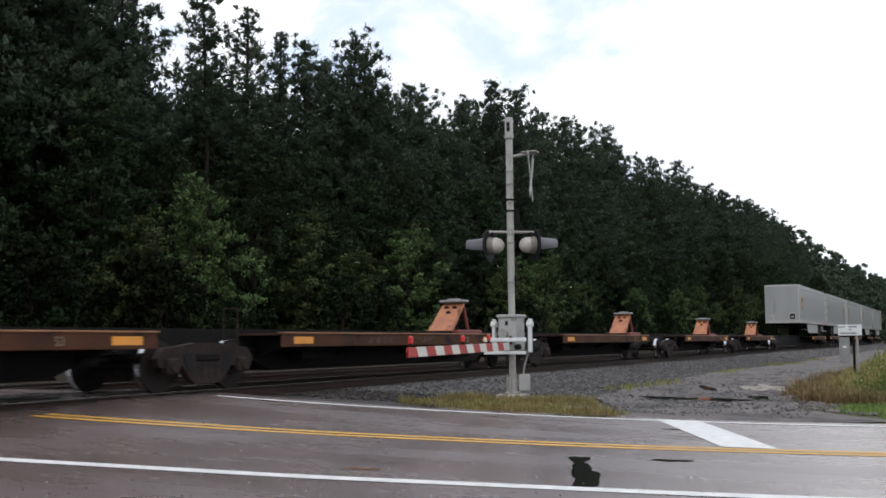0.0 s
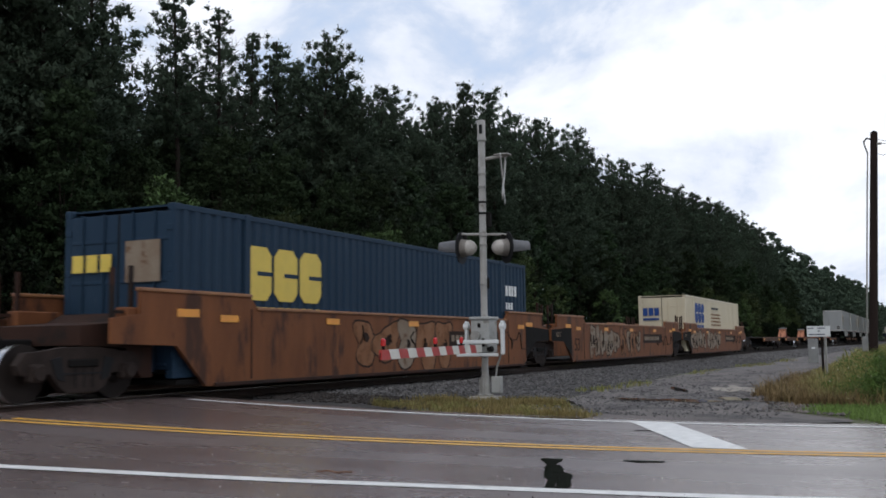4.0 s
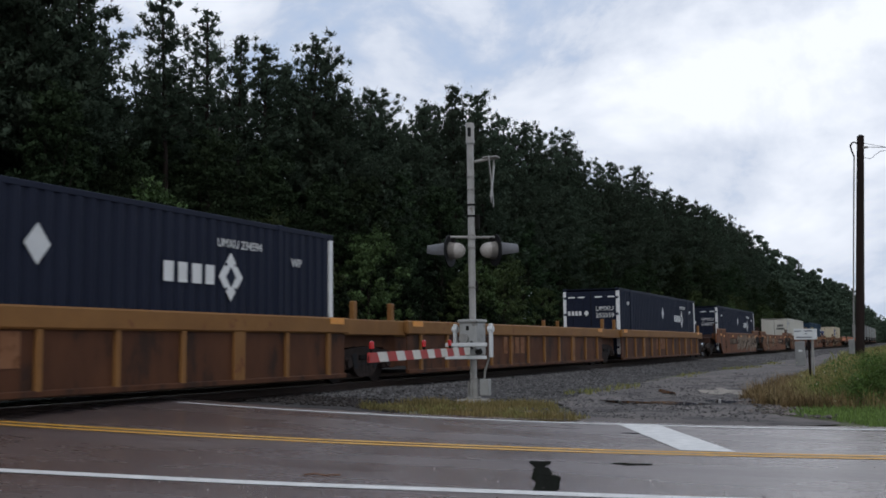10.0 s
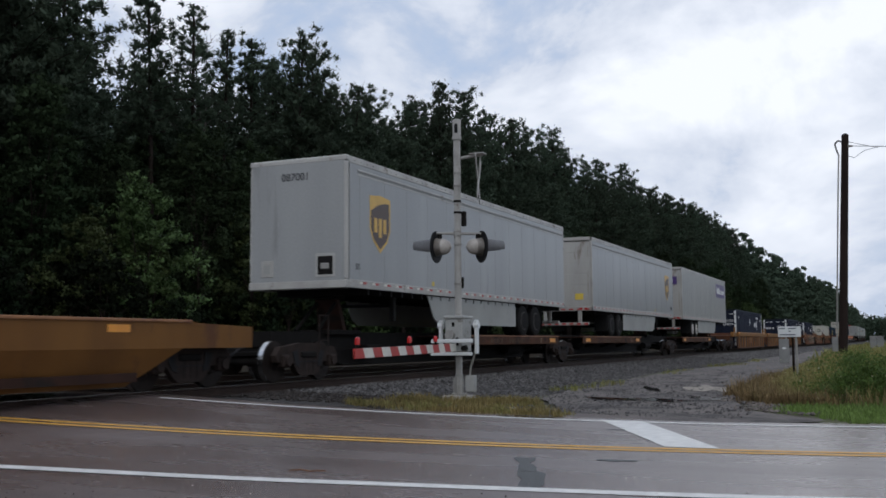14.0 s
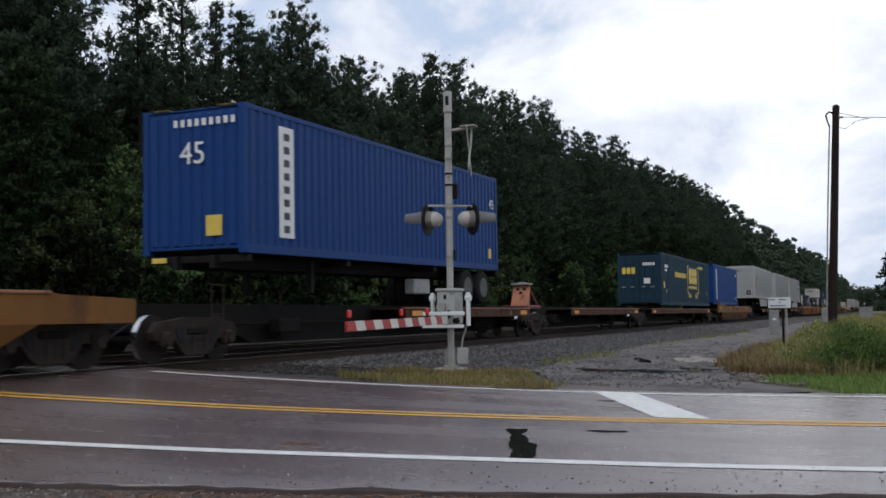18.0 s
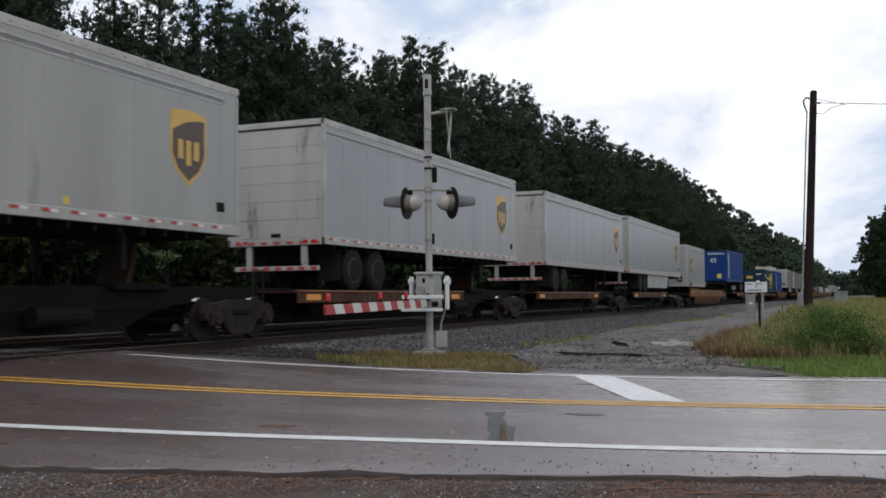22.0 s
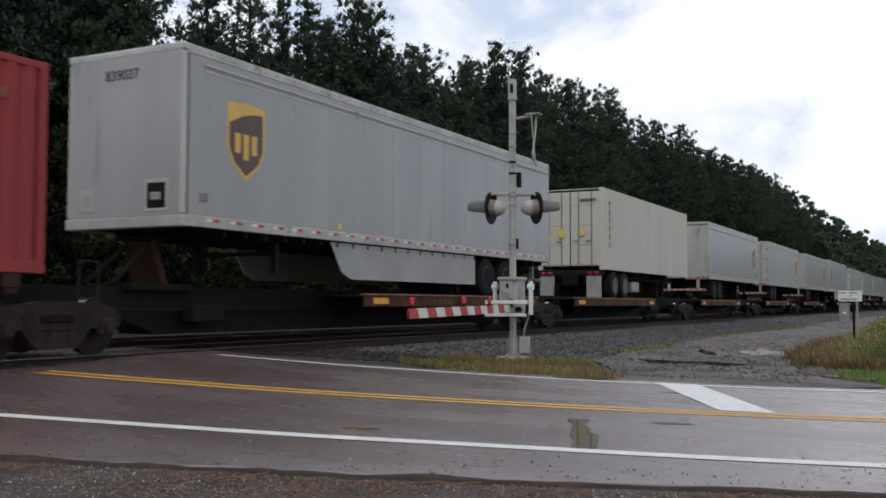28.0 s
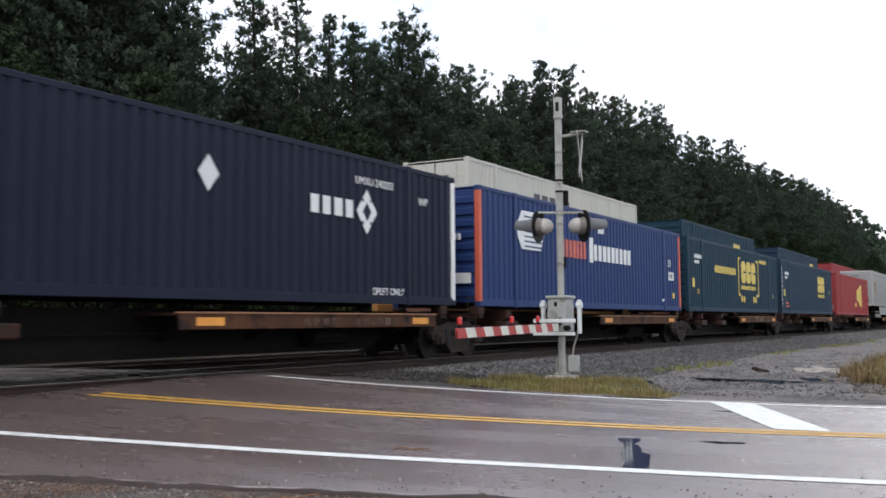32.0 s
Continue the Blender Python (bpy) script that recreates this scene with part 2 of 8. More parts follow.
DIRT, RUST = (0.05, 0.035, 0.025), (0.13, 0.045, 0.02)
M = dict(
    asphalt=asphalt(),
    wet=mat("standing_water", (0.02, 0.019, 0.018), rough=0.05, bump=0.0),
    line_white=mat("worn_white_road_paint", (0.72, 0.71, 0.68), (0.52, 0.51, 0.49), 0.5, scale=6, fine=150, bump=0.2, spots=(0.2, 0.19, 0.19), spot_scale=9, spot_at=0.64),
    line_yellow=mat("worn_yellow_road_paint", (0.74, 0.4, 0.05), (0.56, 0.29, 0.045), 0.5, scale=6, fine=150, bump=0.2, spots=(0.15, 0.11, 0.06), spot_scale=9, spot_at=0.64),
    gravel=mat("packed_grey_gravel", (0.098, 0.08, 0.07), (0.045, 0.036, 0.032), 0.8, scale=1.2, fine=70, bump=0.9, spots=(0.035, 0.028, 0.025), spot_scale=1.6, spot_at=0.55, spec=0.2),
    track_gravel=mat("damp_track_gravel", (0.14, 0.12, 0.109), (0.07, 0.06, 0.056), 0.75, scale=0.9, fine=45, bump=0.8, spots=(0.038, 0.032, 0.03), spot_scale=0.9, spot_at=0.52, spec=0.3),
    stone=mat("ballast_stone", (0.125, 0.119, 0.115), (0.07, 0.066, 0.065), 0.8, scale=5, fine=40, bump=0.3, island=0.5, spec=0.2),
    bed=mat("ballast_bed", (0.07, 0.064, 0.061), (0.03, 0.028, 0.027), 0.85, scale=2.0, fine=16, bump=0.9, spec=0.12),
    grit=mat("dark_damp_grit", (0.04, 0.03, 0.027), (0.07, 0.054, 0.048), 0.85, scale=4, fine=120, bump=0.7, spec=0.08),
    stone_dark=mat("oily_ballast_stone", (0.05, 0.043, 0.039), (0.025, 0.021, 0.019), 0.8, scale=5, fine=40, bump=0.3, island=0.5, spec=0.15),
    deck_side=mat("rusty_orange_deck_side", (0.085, 0.036, 0.018), (0.045, 0.021, 0.013), 0.7, scale=1.5, spots=(0.02, 0.013, 0.011), spot_scale=1.6, spot_at=0.55, spec=0.12),
    pebble=mat("lot_pebble", (0.16, 0.135, 0.12), (0.07, 0.057, 0.05), 0.8, scale=5, fine=40, bump=0.3, island=0.6),
    chip=mat("pale_stone_chip", (0.42, 0.4, 0.37), (0.3, 0.28, 0.26), 0.7, island=0.4),
    straw=mat("pine_straw", (0.17, 0.08, 0.04), (0.09, 0.045, 0.026), 0.8, island=0.5),
    soil=mat("grassy_soil", (0.075, 0.085, 0.03), (0.06, 0.05, 0.03), 0.9, scale=0.6, fine=25, bump=0.6),
    # leaf-litter brown, darkened further to hold the shade beneath the trees
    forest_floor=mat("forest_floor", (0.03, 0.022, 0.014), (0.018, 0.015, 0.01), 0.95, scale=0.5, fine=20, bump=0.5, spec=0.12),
    grass_dry=mat("dry_roadside_grass", (0.27, 0.2, 0.085), (0.15, 0.135, 0.05), 0.7, scale=1.5, island=0.45, leaf=0.35, bump=0, spec=0.2),
    grass=mat("green_weeds", (0.17, 0.19, 0.055), (0.24, 0.205, 0.08), 0.65, scale=0.9, island=0.45, leaf=0.4, bump=0, spec=0.2),
    seed_grass=mat("seeding_grass", (0.3, 0.245, 0.1), (0.2, 0.195, 0.07), 0.65, scale=0.9, island=0.45, leaf=0.4, bump=0, spec=0.2),
    straw_weed=mat("dry_brown_weeds", (0.22, 0.145, 0.075), (0.14, 0.11, 0.045), 0.7, scale=1.5, island=0.55, leaf=0.3, bump=0, spec=0.2),
    lawn=mat("mown_verge_grass", (0.16, 0.24, 0.06), (0.13, 0.19, 0.05), 0.65, scale=0.9, island=0.35, leaf=0.4, bump=0, spec=0.2),
    weed=mat("bushy_weeds", (0.1, 0.16, 0.035), (0.065, 0.11, 0.025), 0.6, island=0.35, leaf=0.35, bump=0, spec=0.2),
    bloom=mat("pale_weed_flowers", (0.5, 0.47, 0.3), rough=0.7, bump=0),
    needles=mat("pine_needles", (0.062, 0.084, 0.056), (0.047, 0.066, 0.044), 0.75, scale=0.5, island=0.1, obj=0.25, leaf=0.28, bump=0, spec=0.05),
    leaves=mat("broad_leaves", (0.033, 0.05, 0.024), (0.022, 0.036, 0.017), 0.75, scale=0.35, island=0.15, obj=0.4, leaf=0.2, bump=0, spec=0.05),
    leaves_light=mat("light_green_leaves", (0.07, 0.1, 0.035), (0.045, 0.07, 0.025), 0.65, scale=0.35, island=0.2, obj=0.35, leaf=0.16, bump=0, spec=0.12),
    # shrub leaves near black: the forest edge's shade is put into their colour
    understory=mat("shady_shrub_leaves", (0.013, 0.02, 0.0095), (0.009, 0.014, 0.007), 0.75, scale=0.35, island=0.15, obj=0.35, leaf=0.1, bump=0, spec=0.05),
    hood=mat("grey_lamp_hood", (0.15, 0.15, 0.155), (0.09, 0.09, 0.095), 0.6, spec=0.2, scale=5),
    bark=mat("pine_bark", (0.038, 0.029, 0.024), (0.02, 0.016, 0.014), 0.95, scale=3, fine=30, bump=0.8, stretch=(1, 1, 0.25), spec=0.06),
    deadwood=mat("bare_grey_branches", (0.12, 0.1, 0.09), rough=0.9),
    rail=mat("rusty_rail", (0.045, 0.029, 0.022), (0.026, 0.018, 0.015), 0.6, metal=0.3, scale=3, spec=0.12),
    railhead=mat("polished_rail_head", (0.5, 0.5, 0.5), (0.35, 0.34, 0.33), 0.22, metal=1.0, scale=8, bump=0.03),
    tie=mat("creosoted_tie", (0.03, 0.024, 0.02), (0.018, 0.015, 0.013), 0.9, scale=3, fine=40, bump=0.6, obj=0.35, spec=0.12),
    steel=mat("weathered_galvanised_steel", (0.31, 0.3, 0.275), (0.2, 0.19, 0.175), 0.55, metal=0.2, scale=4, spots=(0.13, 0.11, 0.09), spot_scale=5, spot_at=0.6),
    alu=mat("painted_aluminium_case", (0.34, 0.34, 0.32), (0.24, 0.24, 0.225), 0.5, scale=3, spots=(0.14, 0.125, 0.105), spot_scale=4, spot_at=0.6),
    case_grey=mat("dull_grey_steel_case", (0.22, 0.22, 0.21), (0.15, 0.15, 0.145), 0.55, scale=3),
    sand=mat("pale_wet_sand", (0.3, 0.26, 0.21), (0.17, 0.15, 0.125), 0.8, scale=2.5, fine=30, bump=0.5),
    black=mat("matt_black_metal", (0.015, 0.015, 0.016), rough=0.6, scale=4, spec=0.12),
    red_reflect=mat("red_reflective_film", (0.42, 0.03, 0.025), (0.3, 0.025, 0.02), 0.4, bump=0),
    white_reflect=mat("white_reflective_film", (0.66, 0.64, 0.57), (0.54, 0.52, 0.46), 0.4, bump=0),
    red_lens=mat("red_lamp_lens", (0.45, 0.02, 0.02), rough=0.15, bump=0),
    glass_lens=mat("dusty_lamp_housing", (0.42, 0.39, 0.35), (0.25, 0.225, 0.2), 0.5, scale=6),
    conc=mat("weathered_concrete", (0.36, 0.34, 0.3), (0.24, 0.22, 0.2), 0.85, scale=4),
    pole_wood=mat("weathered_dark_pole", (0.02, 0.0135, 0.011), (0.011, 0.008, 0.007), 0.95, scale=3, fine=40, bump=0.6, stretch=(1, 1, 0.1), spec=0.08),
    sign_white=mat("white_sign_sheet", (0.62, 0.63, 0.62), (0.52, 0.53, 0.52), 0.5, bump=0.02),
    sign_ink=mat("dark_sign_ink", (0.08, 0.09, 0.12), rough=0.6, bump=0),
    orange=mat("faded_orange_car_paint", (0.18, 0.07, 0.029), (0.11, 0.043, 0.02), 0.6, scale=2.2, spots=(0.055, 0.027, 0.018), spot_scale=2.0, spot_at=0.54, stretch=(1, 1, 0.3), spec=0.12),
    rib_top=mat("orange_top_chord_paint", (0.235, 0.115, 0.036), (0.165, 0.078, 0.026), 0.55, scale=1.4, spots=RUST, spot_scale=1.8, spot_at=0.6, spec=0.15),
    rib_side=mat("brown_red_well_paint", (0.1, 0.042, 0.02), (0.05, 0.022, 0.013), 0.65, scale=2.0, spots=(0.035, 0.02, 0.014), spot_scale=2.0, spot_at=0.53, stretch=(1, 1, 0.4), spec=0.12),
    yellow_car=mat("yellow_ochre_car_paint", (0.175, 0.082, 0.022), (0.105, 0.048, 0.015), 0.55, scale=1.2, spots=(0.09, 0.04, 0.018), spot_scale=1.7, spot_at=0.55, stretch=(1, 1, 0.4), spec=0.12),
    spine=mat("rusty_brown_car_steel", (0.045, 0.021, 0.014), (0.024, 0.013, 0.01), 0.7, scale=1.5, spots=(0.018, 0.013, 0.011), spot_scale=1.3, spot_at=0.52, spec=0.12),
    deck_lip=mat("worn_orange_deck_edge", (0.27, 0.12, 0.042), (0.15, 0.065, 0.03), 0.55, scale=2.0, spots=RUST, spot_scale=2.0, spot_at=0.55),
    amber=mat("amber_reflector", (0.72, 0.3, 0.03), (0.55, 0.22, 0.03), 0.4, bump=0),
    hitch=mat("orange_red_hitch_paint", (0.42, 0.16, 0.07), (0.28, 0.1, 0.05), 0.6, scale=3, spots=RUST, spot_at=0.57),
    hitch_red=mat("red_hitch_base", (0.17, 0.03, 0.022), (0.1, 0.022, 0.018), rough=0.6, scale=3),
    # grimy steel taken near black: the shade under the train is in it
    grime_shade=mat("black_grimy_steel", (0.012, 0.0105, 0.0095), (0.007, 0.0065, 0.006), 0.8, scale=3, spec=0.1),
    truck=mat("dusty_truck_frame", (0.037, 0.027, 0.023), (0.02, 0.015, 0.013), 0.8, scale=4, spec=0.1),
    wheel=mat("worn_wheel_steel", (0.025, 0.019, 0.016), (0.015, 0.012, 0.011), 0.65, metal=0.2, scale=4, spec=0.12),
    bright=mat("bright_wheel_tread", (0.6, 0.6, 0.6), rough=0.2, metal=1.0, bump=0),
    tyre=mat("black_tyre_rubber", (0.012, 0.012, 0.0125), (0.018, 0.017, 0.016), 0.85, scale=6, spec=0.08),
    rim=mat("dirty_steel_rim", (0.13, 0.126, 0.118), (0.05, 0.048, 0.045), 0.6, metal=0.1, scale=8, spec=0.15),
    rim_white=mat("white_painted_rim", (0.55, 0.53, 0.48), (0.35, 0.32, 0.28), 0.5, scale=8),
    c_cream=mat("cream_container_paint", (0.53, 0.46, 0.32), (0.45, 0.39, 0.28), 0.5, scale=1.2, spots=(0.2, 0.13, 0.07), spot_scale=1.6, spot_at=0.66, stretch=(1, 1, 0.2)),
    c_navy=mat("navy_container_paint", (0.0075, 0.0105, 0.023), (0.011, 0.0145, 0.029), 0.6, scale=1.2, spots=(0.03, 0.034, 0.05), spot_scale=1.6, spot_at=0.67, stretch=(1, 1, 0.2), spec=0.15),
    c_slate=mat("slate_blue_container_paint", (0.011, 0.027, 0.05), (0.017, 0.035, 0.058), 0.6, scale=1.2, spots=(0.045, 0.06, 0.08), spot_scale=1.6, spot_at=0.67, stretch=(1, 1, 0.2), spec=0.15),
    c_teal=mat("dark_teal_container_paint", (0.007, 0.026, 0.044), (0.012, 0.034, 0.052), 0.6, scale=1.2, spots=(0.045, 0.065, 0.075), spot_scale=1.6, spot_at=0.67, stretch=(1, 1, 0.2), spec=0.15),
    c_blue=mat("bright_blue_container_paint", (0.006, 0.036, 0.155), (0.009, 0.04, 0.14), 0.5, scale=1.2, spots=(0.045, 0.065, 0.13), spot_scale=1.6, spot_at=0.67, stretch=(1, 1, 0.2), spec=0.15),
    c_royal=mat("royal_blue_container_paint", (0.015, 0.033, 0.12), (0.018, 0.036, 0.105), 0.5, scale=1.2, spots=(0.06, 0.07, 0.15), spot_scale=1.6, spot_at=0.67, stretch=(1, 1, 0.2), spec=0.15),
    c_red=mat("faded_red_container_paint", (0.27, 0.04, 0.04), (0.21, 0.036, 0.038), 0.6, scale=1.2, spots=(0.17, 0.07, 0.065), spot_scale=1.6, spot_at=0.67, stretch=(1, 1, 0.2), spec=0.15),
    c_white=mat("weathered_white_container_paint", (0.5, 0.485, 0.425), (0.42, 0.4, 0.345), 0.6, scale=1.2, spots=(0.24, 0.19, 0.14), spot_scale=1.6, spot_at=0.67, stretch=(1, 1, 0.2), spec=0.15),
    t_grey=mat("pale_grey_trailer_skin", (0.298, 0.3, 0.291), (0.238, 0.241, 0.235), 0.3, scale=0.9, fine=20, bump=0.02, spots=(0.19, 0.19, 0.183), spot_scale=1.4, spot_at=0.6, stretch=(1, 1, 0.12), obj=0.06),
    t_white=mat("white_trailer_skin", (0.32, 0.318, 0.292), (0.25, 0.248, 0.228), 0.38, scale=0.9, fine=20, bump=0.02, spots=(0.17, 0.16, 0.138), spot_scale=1.4, spot_at=0.6, stretch=(1, 1, 0.12)),
    t_trim=mat("aluminium_trailer_rail", (0.42, 0.405, 0.37), (0.28, 0.265, 0.245), 0.45, metal=0.15, scale=2, bump=0.03, spots=(0.15, 0.125, 0.1), spot_scale=2.6, spot_at=0.6),
    t_door=mat("white_trailer_door", (0.41, 0.4, 0.37), (0.31, 0.3, 0.28), 0.45, scale=1.6, bump=0.03, spots=(0.17, 0.135, 0.1), spot_scale=2.2, spot_at=0.59, stretch=(1, 1, 0.2)),
    t_dark=mat("dark_underframe", (0.014, 0.013, 0.0125), rough=0.75, scale=3, spec=0.1),
    skirt=mat("pale_side_skirt", (0.31, 0.31, 0.29), (0.23, 0.23, 0.21), 0.5, scale=1.0, spots=(0.14, 0.13, 0.115), spot_scale=1.6, spot_at=0.62),
    brown=mat("shield_brown", (0.065, 0.035, 0.02), rough=0.4, bump=0),
    gold=mat("shield_gold", (0.62, 0.38, 0.07), (0.5, 0.3, 0.05), 0.4, bump=0),
    yellow=mat("yellow_marking", (0.66, 0.48, 0.07), (0.55, 0.4, 0.06), 0.5, bump=0),
    logo_blue=mat("blue_marking", (0.02, 0.06, 0.22), rough=0.6, spec=0.2, bump=0),
    purple=mat("purple_panel", (0.07, 0.035, 0.16), rough=0.4, bump=0),
    white=mat("white_marking", (0.7, 0.7, 0.68), (0.6, 0.6, 0.58), 0.5, bump=0),
    ink=mat("dark_marking", (0.045, 0.045, 0.05), rough=0.6, bump=0),
    orange_red=mat("orange_red_marking", (0.55, 0.1, 0.05), rough=0.5, bump=0),
    tag_pale=mat("tan_graffiti_paint", (0.225, 0.115, 0.06), (0.185, 0.08, 0.036), 0.6, scale=2.5, bump=0.02, spots=(0.14, 0.06, 0.025), spot_scale=4, spot_at=0.5, spec=0.12),
    tag_grey=mat("grey_graffiti_paint", (0.25, 0.21, 0.16), (0.17, 0.115, 0.075), 0.6, scale=2, bump=0.02, spots=(0.12, 0.065, 0.035), spot_scale=3, spot_at=0.54, spec=0.15),
    tag_faint=mat("faint_worn_marking", (0.1, 0.066, 0.045), (0.06, 0.036, 0.025), 0.7, scale=6, spec=0.1, spots=(0.04, 0.022, 0.016), spot_scale=8, spot_at=0.5),
    letter_red=mat("dark_red_marking", (0.24, 0.05, 0.04), rough=0.6, bump=0),
    car_red=mat("glossy_red_car_paint", (0.42, 0.02, 0.018), (0.38, 0.018, 0.016), 0.18, bump=0.0),
    car_glass=mat("dark_car_glass", (0.01, 0.011, 0.012), rough=0.08, bump=0.0),
    flap=mat("pale_mud_flap", (0.3, 0.3, 0.29), (0.2, 0.2, 0.19), 0.7, scale=3),
    tag_dark=mat("black_graffiti_paint", (0.02, 0.015, 0.013), (0.035, 0.02, 0.014), rough=0.7, bump=0.02, spec=0.08),
)


# ---- building blocks ----
class B:
    """Collects faces for one mesh."""

    def __init__(self):
        self.v, self.f = [], []

    def add(self, verts, faces):
        o = len(self.v)
        self.v += [tuple(p) for p in verts]
        self.f += [tuple(i + o for i in q) for q in faces]
        return self

    def box(self, x0, x1, y0, y1, z0, z1, ch=0.0):
        lo, hi = (x0, y0, z0), (x1, y1, z1)
        if not ch:
            v = [(x, y, z) for x in (x0, x1) for y in (y0, y1) for z in (z0, z1)]
            return self.add(v, [(0, 1, 3, 2), (4, 6, 7, 5), (0, 4, 5, 1), (2, 3, 7, 6), (0, 2, 6, 4), (1, 5, 7, 3)])
        ch = min(ch, *(0.45 * abs(b - a) for a, b in zip(lo, hi)))
        idx, v = {}, []
        for s in [(a, b, c) for a in (0, 1) for b in (0, 1) for c in (0, 1)]:
            for ax in range(3):
                p = [(hi if s[k] else lo)[k] + (0 if k == ax else (-ch if s[k] else ch)) for k in range(3)]
                idx[s, ax] = len(v)
                v.append(p)
        f = []
        for ax in range(3):
            b, c = [k for k in range(3) if k != ax]
            for side in (0, 1):
                q = []
                for sb, sc in ((0, 0), (1, 0), (1, 1), (0, 1)):
                    s = [0, 0, 0]
                    s[ax], s[b], s[c] = side, sb, sc
                    q.append(idx[tuple(s), ax])
                f.append(q)
            for sb in (0, 1):
                for sc in (0, 1):
                    s0, s1 = [0, 0, 0], [0, 0, 0]
                    s0[ax], s1[ax] = 0, 1
                    s0[b] = s1[b] = sb
                    s0[c] = s1[c] = sc
                    f.append([idx[tuple(s0), b], idx[tuple(s1), b], idx[tuple(s1), c], idx[tuple(s0), c]])
        for s in [(a, b, c) for a in (0, 1) for b in (0, 1) for c in (0, 1)]:
            f.append([idx[s, 0], idx[s, 1], idx[s, 2]])
        return self.add(v, f)

    def cyl(self, a, b, r, r2=None, n=12, caps=True):
        a, b = Vector(a), Vector(b)
        r2 = r if r2 is None else r2
        w = (b - a).normalized()
        u = w.orthogonal().normalized()
        k = w.cross(u)
        ring = [(math.cos(2 * math.pi * i / n), math.sin(2 * math.pi * i / n)) for i in range(n)]
        v = [a + (u * c + k * s) * r for c, s in ring] + [b + (u * c + k * s) * r2 for c, s in ring]
        f = [(i, (i + 1) % n, n + (i + 1) % n, n + i) for i in range(n)]
        if caps:
            f += [tuple(range(n)), tuple(range(n, 2 * n))]
        return self.add(v, f)

    def tube(self, pts, r, n=6):
        for a, b in zip(pts, pts[1:]):
            self.cyl(a, b, r, n=n)
        return self

    def ext(self, prof, axis, a0, a1):
        """A polygon pushed along an axis: prof is (x, z) for axis y, (y, z) for axis x, (x, y) for axis z."""
        def at(p, a):
            return {"x": (a, p[0], p[1]), "y": (p[0], a, p[1]), "z": (p[0], p[1], a)}[axis]
        n = len(prof)
        return self.add([at(p, a0) for p in prof] + [at(p, a1) for p in prof],
                        [tuple(range(n)), tuple(range(n, 2 * n))] + [(i, (i + 1) % n, n + (i + 1) % n, n + i) for i in range(n)])

    def dome(self, c, axis, r, depth, n=12, rings=4):
        c, w = Vector(c), Vector(axis).normalized()
        u = w.orthogonal().normalized()
        k = w.cross(u)
        v, f = [], []
        for j in range(rings + 1):
            a = math.pi / 2 * j / rings
            for i in range(n):
                t = 2 * math.pi * i / n
                v.append(c + (u * math.cos(t) + k * math.sin(t)) * r * math.cos(a) + w * depth * math.sin(a))
        for j in range(rings):
            for i in range(n):
                f.append((j * n + i, j * n + (i + 1) % n, (j + 1) * n + (i + 1) % n, (j + 1) * n + i))
        return self.add(v, f)

    def mesh(self, name, material, smooth=False):
        me = bpy.data.meshes.new(name)
        me.from_pydata(self.v, [], self.f)
        me.materials.append(material)
        if smooth:
            me.polygons.foreach_set("use_smooth", [True] * len(me.polygons))
        me.update()
        return me


def part(name, b, material, parent, label="", smooth=False):
    ob = new(name, b.mesh(name, material, smooth) if isinstance(b, B) else b)
    ob.parent = parent
    return tagged(ob, label) if label else ob


def thing(name, label, category, group="", at=(0, 0, 0)):
    ob = new(name)
    ob.empty_display_size = 0.2
    ob.location = at
    return tagged(ob, label, category, group)


def np_mesh(name, verts, faces, material, smooth=False):
    me = bpy.data.meshes.new(name)
    me.from_pydata(verts.tolist() if hasattr(verts, "tolist") else verts, [], faces.tolist() if hasattr(faces, "tolist") else faces)
    me.materials.append(material)
    if smooth:
        me.polygons.foreach_set("use_smooth", [True] * len(me.polygons))
    me.update()
    return me


def text_mesh(body, size, material, name="lettering"):
    """Words as a flat mesh in the xz plane, read from -y, from x = 0 on, standing on z = 0."""
    cu = bpy.data.curves.new(name, "FONT")
    cu.body, cu.size, cu.extrude = body, size, 0.004
    tmp = bpy.data.objects.new(name, cu)
    scene.collection.objects.link(tmp)
    me = bpy.data.meshes.new_from_object(tmp.evaluated_get(bpy.context.evaluated_depsgraph_get()))
    bpy.data.objects.remove(tmp)
    me.transform(Matrix.Rotation(math.pi / 2, 4, "X"))
    me.materials.clear()
    me.materials.append(material)
    return me


rnd = random.Random(7)
nrng = np.random.default_rng(11)


def smooth01(a, b, x):
    t = np.clip((np.asarray(x, float) - a) / (b - a), 0, 1)
    return t * t * (3 - 2 * t)


def road_z(y, c=14.5):
    """Height of the road along its way up to the rails and down behind them; c: across the road, the near lane climbs later."""
    y, c = np.asarray(y, float), np.asarray(c, float)
    k = np.clip(0.58 + 0.08 * (c - 8.32), 0.45, 1.04)
    up = 0.0028 * np.clip(y, 0, 11.6) ** 2 * k
    up = up + (0.418 - up) * smooth01(11.5, 12.1, y)
    return np.where(y > 17.6, 0.418 * (1 - smooth01(17.6, 32, y)), up)


def edge_c(y):
    """Where the asphalt breaks off towards the gravel lot, across the road."""
    return np.interp(y, [-14, -1, 0, 6.5, 12], [7.35, 7.27, 7.17, 6.42, 6.38])


